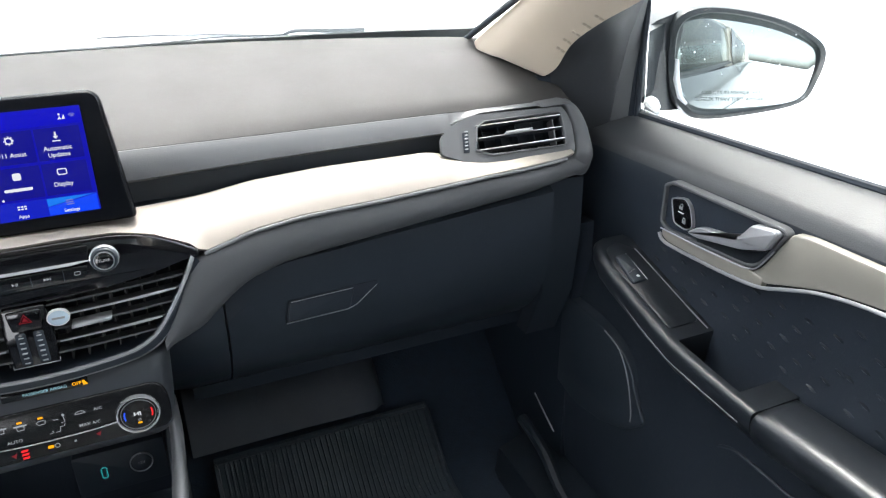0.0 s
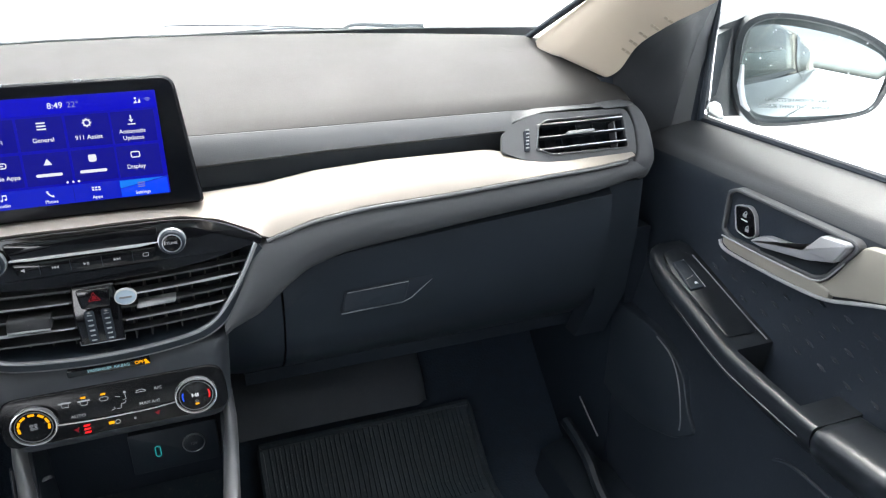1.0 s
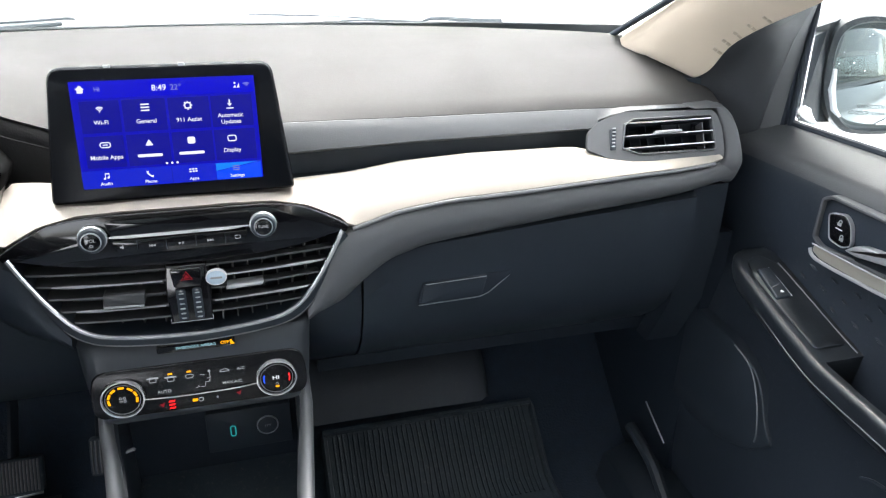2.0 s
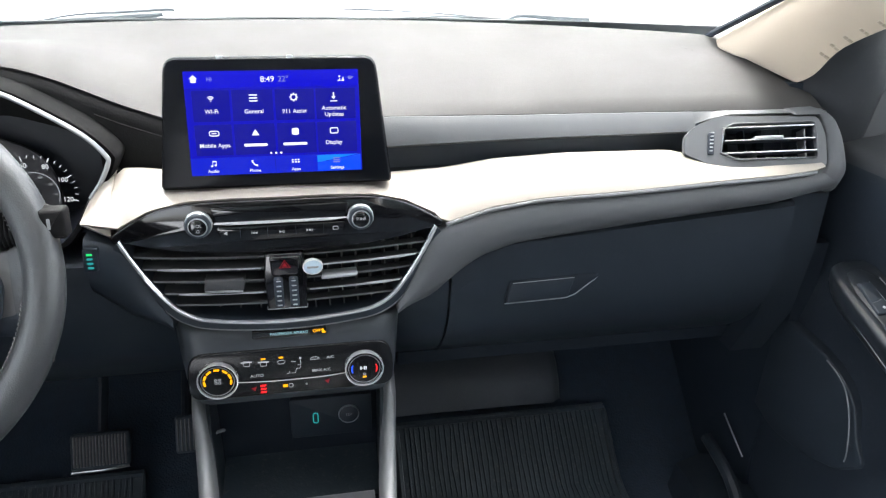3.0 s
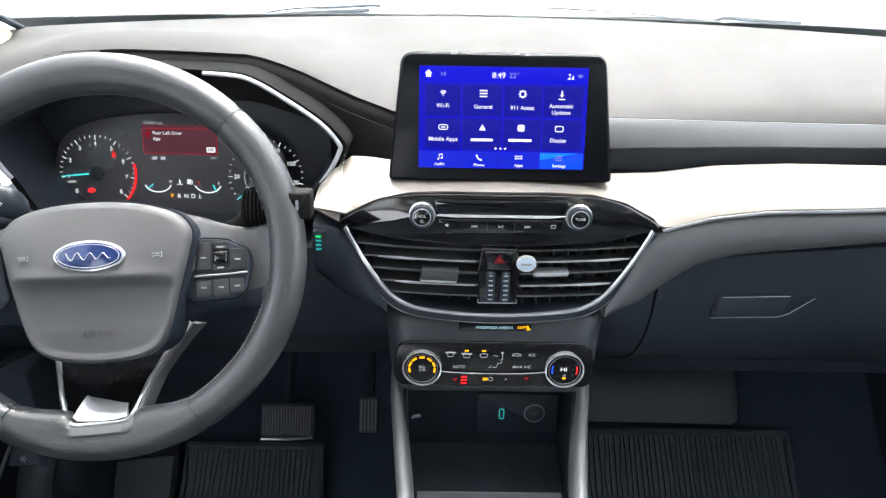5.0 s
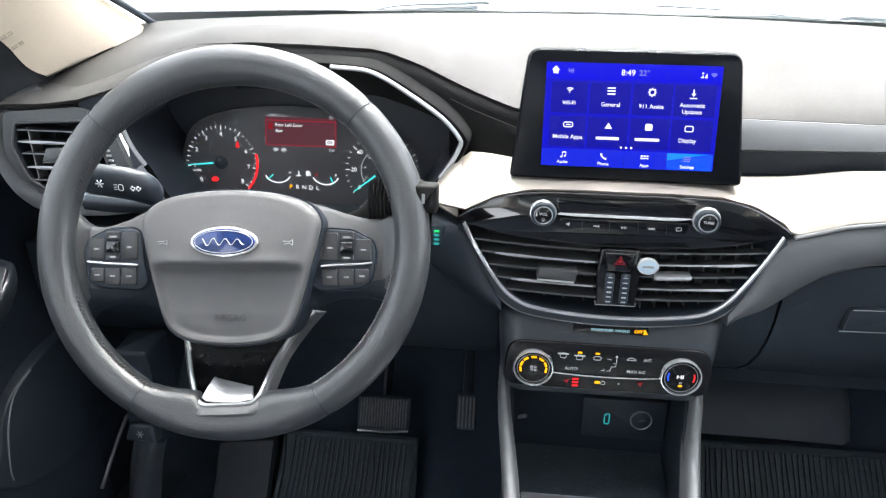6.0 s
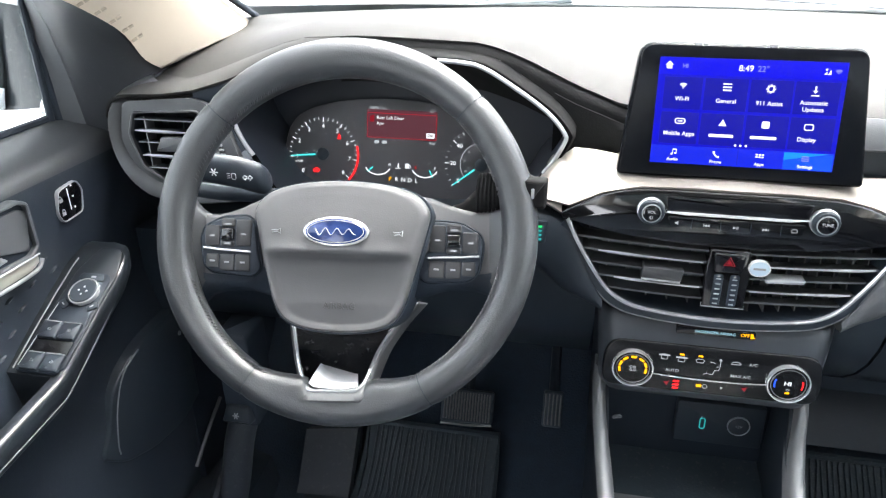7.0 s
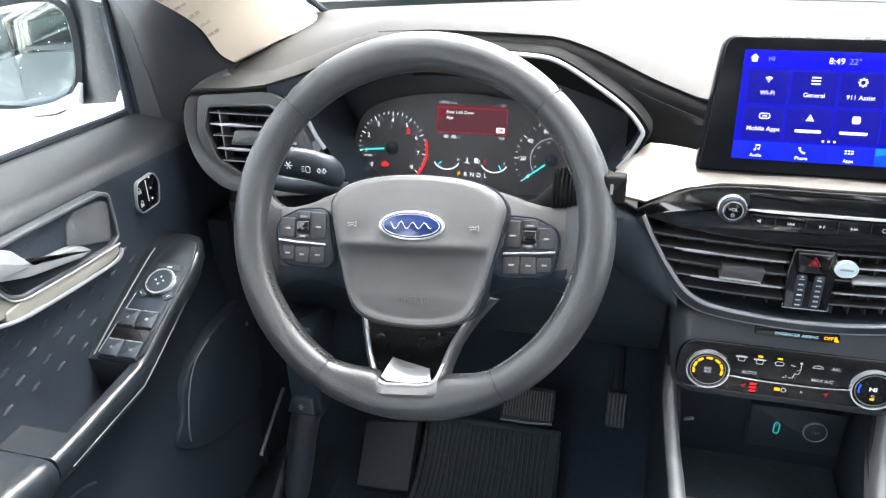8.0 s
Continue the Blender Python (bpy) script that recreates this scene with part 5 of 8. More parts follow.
for side in (-1, 1):
    for k, z in enumerate((0.570, 0.557, 0.543, 0.529, 0.516)):
        x0, x1 = 0.0205, u_half(z)
        tiltz = 0.003 if side < 0 else -0.001
        sec = lambda x: [Vector((side * x, a, b)) for a, b in ((z - 0.6 + tiltz, -0.020), (z - 0.6 + tiltz * 0.4 + 0.0012, -0.010), (z - 0.6 + 0.0010, -0.001), (z - 0.6 - 0.0008, -0.0005), (z - 0.6 - 0.0012 + tiltz * 0.4, -0.010), (z - 0.6 + tiltz - 0.0008, -0.020))]  # noqa: E731
        loops = [[ST @ Vector(q) for q in sec(x)] for x in np.linspace(x0, x1, 8)]
        slat = part("slat", bowed(rings(loops)), SLAT, vents)
        if k in (1, 3):
            part("slat_edge", bowed(tube([ST @ Vector((side * x, z - 0.6, 0.0)) for x in np.linspace(x0 + 0.004, x1 - (0.016 if side < 0 else 0.004), 8)], 0.0011, 6, radii=[0.0009] * 3 + [0.0011] * 2 + [0.0017] * 2 + [0.0008])), SILVER, slat, "silver slat edge")
    for x in (np.linspace(0.03, 0.14, 8) if side > 0 else np.linspace(0.03, 0.14, 6)):
        zb = lerp([(p.x, p.y) for p in U[len(U) // 2:]], x) + 0.006
        part("vane", bowed(prism([Vector((side * x - 0.0007, zb)), Vector((side * x + 0.0007, zb)), Vector((side * x + 0.0007, -0.026)), Vector((side * x - 0.0007, -0.026))], -0.044, -0.024 if side < 0 else -0.015, ST, 0.0003)), SLAT, vents)
part("vent_tab", bowed(prism(rounded([(-0.085, -0.0665), (-0.044, -0.0665), (-0.042, -0.0525), (-0.083, -0.0525)], 0.002, 3), -0.012, 0.0045, ST, 0.002)), SLAT, vents, "dark thumb tab")
part("tab_edge", bowed(tube([ST @ Vector((x, -0.0665, 0.0035)) for x in (-0.084, -0.065, -0.045)], 0.0013, 6)), SILVER, vents)
part("vent_tab", bowed(prism(rounded([(0.037, -0.059), (0.075, -0.059), (0.077, -0.0545), (0.039, -0.0545)], 0.0018, 3), -0.012, 0.0052, ST, 0.002)), SILVER, vents, "silver thumb tab")
column = rounded([(-0.0205, -0.0905), (0.0205, -0.0905), (0.0225, -0.052), (0.0195, -0.026), (-0.0195, -0.026), (-0.0225, -0.052)], [0.002, 0.002, 0.006, 0.003, 0.003, 0.006], 3)
part("centre_column", prism(column, -0.04, 0.003, ST, 0.0016), PIANO, vents, "gloss black centre column")
part("column_edge", tube([ST @ Vector(q) for q in ((-0.0213, -0.086, 0.0032), (-0.021, -0.0902, 0.0032), (0.021, -0.0902, 0.0032), (0.0213, -0.086, 0.0032))], 0.0005, 6), SILVER, vents)
hz = part("hazard_button", prism(rounded([(-0.0135, -0.050), (0.0135, -0.050), (0.016, -0.029), (-0.016, -0.029)], 0.003, 3), 0.0, 0.0055, ST, 0.0012), PIANO, vents, "black hazard button")
part("hazard_triangle", join(tube([ST @ Vector((0.0062 * math.cos(a), -0.0385 + 0.0058 * math.sin(a), 0.0057)) for a in (radians(90), radians(210), radians(330))], 0.0008, 6, True), prism([Vector((0.0035 * math.cos(a), -0.0385 + 0.0033 * math.sin(a))) for a in (radians(90), radians(210), radians(330))], 0.005, 0.0058, ST, 0.0001)), DIMRED, hz)
for x in (-0.008, 0.008):
    w = part("vent_wheel", lathe([(0.0078, -0.0035), (0.0078, 0.0035)], ST @ Matrix.Translation((x, -0.0715, -0.005)) @ Matrix.Rotation(radians(90), 4, "Y"), 24), DARK, vents, "ribbed vent wheel")
    part("wheel_slot", prism(rect(x - 0.0048, -0.0885, x + 0.0048, -0.0525, 0.003, 3), 0.002, 0.0035, ST, 0.0003), DEEP, vents)
    part("wheel_ribs", join(*[prism(rect(x - 0.0024, -0.0866 + 0.0056 * k, x + 0.0026, -0.0852 + 0.0056 * k, 0.0005, 2), 0.003, 0.0052 - abs(k - 2) * 0.0005, ST, 0.0004) for k in range(6)]), SILVER, w, "bright ribs")
    part("arrow_mark", prism([Vector((x - 0.0018, -0.0555)), Vector((x + 0.0018, -0.0555)), Vector((x, -0.0537))], 0.003, 0.0042, ST, 0.0001), SOFTWHITE, w)
tag = thing("air_freshener", "small pale blue oval disc clipped to the air vent", "clip", at=(0.028, -0.05, 0.557))
part("disc", prism(disc(0.029, -0.0425, 0.0102, 26, 0.0082), 0.001, 0.0065, ST, 0.0014), STICKER, tag, "pale blue disc")
part("disc_rim", hoop(disc(0.029, -0.0425, 0.0106, 26, 0.0086), disc(0.029, -0.0425, 0.0097, 26, 0.0077), 0.001, 0.0068, ST, 0.0003), WHITEPRINT, tag)
part("print_bar", prism(rect(0.023, -0.0437, 0.035, -0.0415, 0.0006, 2), 0.006, 0.0068, ST, 0.0001), GREYPRINT, tag)

# ---------------------------------------------------------------- climate panel
climate = thing("climate_panel", "black climate control panel with two round dials and lit symbols", "control panel", at=(0, -0.055, 0.43))
KB = 0.006
body = []
for z, w, d in ((0.4915, 0.124, -0.016), (0.485, 0.124, -0.006), (0.470, 0.1225, -0.002), (0.45, 0.121, 0.0), (0.42, 0.1185, 0.0), (0.40, 0.116, -0.002), (0.388, 0.113, -0.010), (0.384, 0.110, -0.03)):
    row = []
    for u in np.linspace(-1, 1, 25):
        e = max(0.0, abs(u) - 0.80) / 0.20
        row.append(ST @ Vector((u * w, z - 0.6, d - 0.022 * (1 - math.sqrt(max(0.0, 1 - e * e))))))
    body.append(row)
part("panel_body", slab(body, (0, 0.09, 0)), STACK, climate, "charcoal centre stack body", 60)
face = rounded([(-0.112, -0.198), (0.112, -0.198), (0.1145, -0.17), (0.108, -0.14), (-0.108, -0.14), (-0.1145, -0.17)], [0.02, 0.02, 0.02, 0.018, 0.018, 0.02], 5)
part("control_face", prism(face, -0.01, 0.0018, ST, 0.0015), SATIN, climate, "satin black control face")
part("indicator_window", prism(rect(-0.041, -0.1265, 0.0395, -0.1175, 0.002), -0.006, 0.0005, ST, 0.0004), PIANO, climate)
lettering("caption", "PASSENGER AIRBAG", 0.0046, on(ST, -0.001, -0.1221, 0.0006), PALEBLUE, climate, 0.00004, bold=0.00003)
lettering("caption", "OFF", 0.0052, on(ST, 0.029, -0.1218, 0.0007), AMBER, climate, 0.00004, bold=0.00012)
part("airbag_symbol", join(prism(disc(0.0355, -0.1205, 0.0015, 10), 0.0003, 0.0009, ST, 0.0001), prism([Vector(q) for q in ((0.0345, -0.125), (0.0395, -0.1245), (0.037, -0.121), (0.0345, -0.122))], 0.0003, 0.0009, ST, 0.0001)), AMBER, climate)
for x, left in ((-0.0815, True), (0.080, False)):
    m = on(ST, x, -0.1725, 0.002)
    dial = part("dial", lathe([(0.0203, 0.0), (0.0203, 0.0028), (0.0195, 0.0035), (0.0, 0.0037)], m, 48), SHAFT, climate, "round black dial")
    part("dial_ring", lathe([(0.0227, 0.0), (0.0226, 0.0035), (0.0220, 0.0055), (0.0208, 0.0057), (0.0200, 0.0038), (0.0199, 0.001)], m, 48), CHROME, dial, "chrome ring")
    part("inner_ring", lathe([(0.0182, 0.003), (0.0181, 0.0045), (0.0174, 0.0045), (0.0173, 0.003)], m, 48), GUN, dial)
    m = m @ Matrix.Translation((0, 0, -0.0081))
    if left:
        for a in (188, 158, 127, 90, 53, 22, -8):
            part("fan_segment", prism(rect(-0.0031, 0.0130, 0.0031, 0.0156, 0.0006, 2), 0.0115, 0.0124, on(m, 0, 0, 0, a - 90), 0.0001), AMBER, dial)
        part("fan_symbol", join(*[tube([m @ (Matrix.Rotation(radians(90 * k + 45), 4, "Z") @ Vector((0.0028 + 0.0013 * math.cos(a), 0.0013 * math.sin(a), 0.0121))) for a in np.linspace(0, 2 * math.pi, 9, endpoint=False)], 0.0003, 5, True) for k in range(4)]), SOFTWHITE, dial)
    else:
        lettering("caption", "HI", 0.0062, on(m, -0.001, 0.0008, 0.0120), COOLWHITE, dial, 0.00004, bold=0.0002, squeeze=1.3)
        for a, mat in ((178, BLUEGLOW), (0, REDGLOW)):
            part("temperature_arc", tube([m @ Vector((0.0142 * math.cos(b), 0.0142 * math.sin(b), 0.0120)) for b in np.linspace(radians(a - 20), radians(a + 20), 6)], 0.0009, 6), mat, dial)
        part("sync_light", prism(rect(-0.0022, -0.0115, 0.0022, -0.0093, 0.0005, 2), 0.0115, 0.0123, m, 0.0001), AMBER, dial)
        part("sync_symbol", tube([m @ Vector((0.0015 * math.cos(a), -0.0068 + 0.0012 * math.sin(a), 0.012)) for a in np.linspace(0, 2 * math.pi, 8, endpoint=False)], 0.0003, 5, True), SOFTWHITE, dial)
strip = [ST @ Vector((x, z, 0.0034)) for x, z in ((-0.060, -0.1775), (-0.03, -0.1792), (0.0, -0.1795), (0.035, -0.1788), (0.060, -0.1765))]
part("chrome_strip", tube(smooth(strip, 4), 0.0008, 6), CHROME, climate, "thin chrome line")


def ctl(px, py):
    """Place on the control face from the drawing of the panel."""
    return (px - 782) * 0.000625, -0.1725 - (py - 653) * 0.000655


def icon(name, polys, px, py, mat, tubes=()):
    x, y = ctl(px, py)
    geos = [prism([p + Vector((x, y)) for p in q], 0.002, 0.0028, ST, 0.0001) for q in polys]
    geos += [tube([ST @ Vector((x + a, y + b, 0.0026)) for a, b in t], 0.0004, 5) for t in tubes]
    return part(name, join(*geos), mat, climate)


icon("defrost_symbol", [rect(-0.006, 0.0012, 0.006, 0.0026, 0.0002, 1)], 703, 627, SOFTWHITE, [[(-0.0035, 0.001), (-0.003, -0.003), (0.003, -0.003), (0.0035, 0.001)]])
icon("defrost_symbol", [rect(-0.006, 0.0012, 0.006, 0.0026, 0.0002, 1)], 732, 629, SOFTWHITE, [[(-0.0035, 0.001), (-0.003, -0.003), (0.003, -0.003), (0.0035, 0.001)]])
icon("defrost_symbol", [], 763, 629, SOFTWHITE, [[(-0.0045, 0.001), (-0.002, 0.0025), (0.002, 0.0025), (0.0045, 0.001), (0.003, -0.002), (-0.003, -0.002), (-0.0045, 0.001)]])
icon("defrost_light", [rect(-0.0024, -0.0010, 0.0024, 0.0010, 0.0004, 2)], 732, 620, AMBER)
icon("defrost_light", [rect(-0.0024, -0.0010, 0.0024, 0.0010, 0.0004, 2)], 763, 620, AMBER)
icon("airflow_symbol", [disc(0.004, 0.004, 0.0014, 9)], 790, 630, SOFTWHITE, [[(-0.006, 0.001), (-0.001, 0.0)], [(0.004, 0.002), (0.0045, -0.004), (0.001, -0.0045)]])
icon("airflow_symbol", [], 787, 648, SOFTWHITE, [[(-0.010, -0.003), (-0.006, -0.002), (-0.007, 0.0)], [(-0.004, -0.0025), (0.0, -0.0025), (0.001, 0.003), (0.005, 0.003), (0.006, 0.006)]])
icon("recirculation_symbol", [], 822, 627, SOFTWHITE, [[(-0.005, -0.001), (-0.004, 0.001), (-0.001, 0.002), (0.002, 0.002), (0.005, 0.0), (0.005, -0.001), (-0.005, -0.001)]])
for text, px, py, size in (("A/C", 850, 627, 0.0052), ("MAX A/C", 833, 651, 0.0052), ("AUTO", 719, 652, 0.0052), ("REAR", 703, 623, 0.0026), ("MAX", 732, 625, 0.0026)):
    x, y = ctl(px, py)
    lettering("caption", text, size, on(ST, x, y, 0.0024), SOFTWHITE, climate, 0.00004, bold=0.00003)
for k in range(3):
    icon("seat_heat_light", [[Vector((-0.0035, -0.0011)), Vector((0.0028, -0.0011)), Vector((0.0038, 0.0011)), Vector((-0.0026, 0.0011))]], 728, 672 + 6.5 * k, REDGLOW)
icon("seat_symbol", [[Vector((-0.003, 0.001)), Vector((0.001, -0.003)), Vector((0.003, 0.003)), Vector((0.0, 0.0015))]], 712, 677, DIMRED)
icon("seat_symbol", [[Vector((-0.003, 0.001)), Vector((0.001, -0.003)), Vector((0.003, 0.003)), Vector((0.0, 0.0015))]], 842, 674, DIMRED)
icon("wheel_heat_light", [rect(-0.0028, -0.0017, 0.0028, 0.0017, 0.0005, 2)], 767, 676, AMBER)
icon("wheel_symbol", [], 777, 676, SOFTWHITE, [[(0.0025 * math.cos(a), 0.0025 * math.sin(a)) for a in np.linspace(0, 6.28, 9)]])
icon("blank_marks", [rect(-0.001, -0.001, 0.001, 0.001, 0.0002, 1)], 805, 676, GREYPRINT)

# ---------------------------------------------------------------- centre console
console = thing("centre_console", "dark centre console with silver struts and open tray", "console", at=(0, -0.06, 0.2))
for s in (-1, 1):
    rows = []
    for x, y, z, w in ((0.1125, -0.024, 0.396, 0.0065), (0.1125, -0.030, 0.383, 0.007), (0.1125, -0.041, 0.366, 0.0075), (0.110, -0.056, 0.345, 0.008), (0.105, -0.092, 0.322, 0.0085), (0.099, -0.138, 0.301, 0.009), (0.0955, -0.19, 0.286, 0.0095), (0.0945, -0.32, 0.28, 0.0095)):
        c = Vector((s * x, y, z))
        rows.append([c + Vector(q) for q in ((-w, 0.03, -0.004), (-w, 0.004, 0), (-w + 0.003, -0.004, 0.002), (0, -0.0065, 0.003), (w - 0.003, -0.004, 0.002), (w, 0.004, 0), (w, 0.03, -0.004))])
    part("strut", rings(rows), GUN, console, "satin grey strut", 60)
    part("side_wall", slab([[(s * 0.108, 0.42, 0.0), (s * 0.108, 0.42, 0.38)], [(s * 0.108, -0.02, 0.0), (s * 0.108, -0.02, 0.38)], [(s * 0.104, -0.06, 0.0), (s * 0.104, -0.06, 0.33)], [(s * 0.099, -0.12, 0.0), (s * 0.099, -0.12, 0.30)], [(s * 0.096, -0.2, 0.0), (s * 0.096, -0.2, 0.28)], [(s * 0.096, -0.5, 0.0), (s * 0.096, -0.5, 0.275)]], (s * -0.006, 0, 0)), DARK, console)
part("tray_floor", slab([[(x, y, z) for x in np.linspace(-0.10, 0.10, 5)] for y, z in ((0.04, 0.235), (-0.03, 0.225), (-0.085, 0.225))], (0, 0, -0.012)), RUBBER, console, "rubber lined tray")
part("tray_front_wall", slab([[(x, -0.086, z) for x in (-0.095, 0, 0.095)] for z in (0.215, 0.262)], (0, -0.008, 0)), DARK, console)
part("console_top", slab([[(x, y, z) for x in np.linspace(-0.086, 0.086, 7)] for y, z in ((-0.089, 0.262), (-0.093, 0.268), (-0.10, 0.2705), (-0.2, 0.272), (-0.5, 0.272))], (0, 0, -0.012)), GUN, console, "grey top of the console")
part("back_wall", slab([[(x, 0.03, z) for x in (-0.102, 0, 0.102)] for z in (0.18, 0.3, 0.40)], (0, 0.012, 0)), DEEP, console)
UP = plane_at((0.0415, 0.016, 0.2985), 4)
sock = part("socket_panel", prism(rect(-0.0525, -0.029, 0.0525, 0.030, 0.003), -0.012, 0.002, UP, 0.0012), DARK, console, "black panel with ports")
part("usb_port", tube([UP @ Vector((-0.0205 + q.x, q.y, 0.0026)) for q in rect(-0.003, -0.0075, 0.003, 0.0075, 0.0028, 4)], 0.0007, 6, True), TEAL, sock, "lit port outline")
part("usb_tongue", prism(rect(-0.0215, -0.0045, -0.0195, 0.0045, 0.0006, 2), 0.0, 0.0026, UP, 0.0002), DEEP, sock)
m = on(UP, 0.0225, 0.002, 0.0015)
part("power_socket", lathe([(0.0138, 0), (0.0138, 0.0022), (0.0131, 0.0032), (0.0124, 0.0026), (0.0122, 0.0012)], m, 36), SILVER, sock, "round socket ring")
part("socket_cap", lathe([(0.0123, 0.0), (0.0122, 0.002), (0.011, 0.0028), (0.0, 0.003)], m, 32), DARK, sock)
lettering("caption", "12V", 0.0055, on(m, 0, 0, 0.0031), GREYPRINT, sock, 0.00005)
part("tray_clip", prism(rounded([(-0.006, 0), (0.006, 0.003), (0.003, 0.0055), (-0.004, 0.003)], 0.001, 2), 0, 0.004, plane_at((-0.089, -0.045, 0.340), 0), 0.001), GUN, console)
# ---------------------------------------------------------------- steering wheel
WC = Vector((-0.378, -0.151, 0.612))
WH = plane_at(WC, 29.5) @ Matrix.Rotation(radians(3), 4, "Z")
wheel = thing("steering_wheel", "black leather steering wheel with stitched rim, switches and silver accents", "steering wheel", at=WC)
R0 = 0.1712


def rim_point(a, r=R0, d=0.0):
    return Vector((r * math.cos(a), r * math.sin(a) * 0.995, d))


def rim_loop(a, swell=0.0):
    """Section of the rim: flattened towards the driver, thicker inwards beside the lower spoke and the side spokes."""
    c, e = rim_point(a), Vector((math.cos(a), math.sin(a), 0))
    thick = 0.0172 + 0.0022 * (max(0.0, math.cos(2 * (a - radians(90)))) if math.sin(a) > 0 else 0) + swell
    deg = math.degrees(a) % 360
    off = abs(deg - 268)
    t = min(1.0, max(0.0, (31.0 - off) / 18.0)) * min(1.0, max(0.0, (off - 9.0) / 3.0))
    fill = 0.0088 * t * t * (3 - 2 * t)
    out = []
    for j in range(20):
        b = 2 * math.pi * j / 20
        reach = thick + (fill if math.cos(b) < 0 else 0.0)
        out.append(WH @ (c + e * reach * math.cos(b) + Vector((0, 0, 1)) * thick * 0.95 * math.sin(b)))
    return out


SEAMS = [radians(136.5), radians(43.5), radians(237.6), radians(298.2)]
loops = []
for a in np.linspace(0, 2 * math.pi, 180, endpoint=False):
    near = min(abs(a - q) for q in SEAMS)
    loops.append(rim_loop(a, -0.0012 if near < 0.013 else 0.0))
loops.append(loops[0])
rim = part("rim", rings(loops, caps=(False, False)), LEATHER, wheel, "leather covered rim", 60)
for q in SEAMS:
    part("rim_seam", tube([p for p in rim_loop(q, 0.0002)], 0.00045, 5, True), DEEP, rim)
# stitches along the inner side
stitch = []
n = 230
for i in range(n):
    a = 2 * math.pi * i / n
    if radians(245) < a < radians(295) or radians(-12) < a < radians(12) or a > radians(348) or radians(160) < a < radians(196):
        continue
    e = Vector((math.cos(a), math.sin(a), 0))
    p0 = rim_point(a) - e * 0.0152 + Vector((0, 0, 0.0092))
    p1 = rim_point(a + 0.015) - e * 0.0168 + Vector((0, 0, 0.0060))
    stitch.append(tube([WH @ p0, WH @ ((p0 + p1) / 2 - e * 0.0007), WH @ p1], 0.00055, 4))
tagged(part("stitching", join(*stitch), THREAD, rim, "grey cross stitching"), kind="stuff")

hub = [(0, 0.0470), (0.03, 0.0455), (0.056, 0.041), (0.076, 0.0325), (0.0865, 0.018), (0.0845, 0.002), (0.0765, -0.030), (0.066, -0.068), (0.056, -0.086), (0.04, -0.0945), (0.02, -0.098), (0, -0.099)]
outline = hub + [(-x, y) for x, y in reversed(hub[1:-1])]
outline = [Vector((p[0], p[1])) for p in smooth(outline, 3, True)]
cen = Vector((0, -0.024))


# airbag cover as a fine grid in rows, with a shelf across it
POLAR = sorted((math.atan2(p.y - cen.y, p.x - cen.x), (p - cen).length) for p in outline)
POLAR = [(POLAR[-1][0] - 2 * math.pi, POLAR[-1][1])] + POLAR + [(POLAR[0][0] + 2 * math.pi, POLAR[0][1])]
WIDE = [(y, x) for x, y in reversed([(p.x, p.y) for p in outline if p.x >= -1e-6])]
WIDE = sorted(WIDE)


def cover_depth(x, y):
    k = min(1.0, math.hypot(x, y - cen.y) / lerp(POLAR, math.atan2(y - cen.y, x)))
    z = lerp([(0.0, 0.0092), (0.3, 0.0085), (0.6, 0.0070), (0.8, 0.0055), (0.92, 0.0040), (0.97, 0.0015), (0.99, -0.0015), (1.0, -0.005)], k)
    side = max(0.0, 1 - (abs(x) / 0.076) ** 5) * min(1.0, (1 - k) * 10)
    t = min(1.0, max(0.0, (-0.0235 - y) / 0.011))
    z += 0.0016 * max(0.0, 1 - abs(y + 0.0205) / 0.014) ** 2 * side
    z -= 0.0125 * (1 - (1 - t) ** 2.2) * side
    back = min(1.0, max(0.0, (-0.036 - y) / 0.034))
    return z + 0.0035 * back * back * side - 0.05 * max(0.0, -0.04 - y)


rows = []
for v in np.linspace(-1, 1, 84):
    y = -0.0260 + 0.0730 * math.sin(v * math.pi / 2)
    w = max(0.0015, lerp(WIDE, y))
    rows.append([WH @ Vector((u * w, y, cover_depth(u * w, y))) for u in [math.sin(q * math.pi / 2) for q in np.linspace(-1, 1, 45)]])
part("airbag_cover", slab(rows, WH.to_3x3() @ Vector((0, 0, -0.03))), HUB, wheel, "charcoal airbag cover with a shelf across it", 75)
gap_line = [cen + (p - cen) * 1.022 for p in outline]
part("cover_gap", rings([[WH @ Vector((q.x, q.y, d)) for q in gap_line] for d in (-0.05, -0.0075)]), DEEP, wheel, "dark gap round the airbag cover")
badge = part("badge", prism(disc(0, -0.003, 0.0322, 40, 0.0142), 0.004, 0.0112, WH, 0.0012), CHROME, wheel, "oval badge with chrome rim")
part("badge_field", prism(disc(0, -0.003, 0.0298, 40, 0.0122), 0.008, 0.0118, WH, 0.0008), BADGEBLUE, badge, "blue oval field")
swash = [Vector((0.020 * t, -0.003 + 0.0030 * math.sin(t * 11.0 + 0.6) * (1 - 0.2 * t))) for t in np.linspace(-1, 1, 44)]
part("badge_swash", tube([WH @ Vector((p.x, p.y, 0.0118)) for p in swash], 0.0007, 6, flat=0.5), SILVER, badge, "plain silver swash")
part("badge_line", hoop(disc(0, -0.003, 0.0280, 40, 0.0108), disc(0, -0.003, 0.0272, 40, 0.0101), 0.011, 0.0121, WH, 0.0001), SILVER, badge)
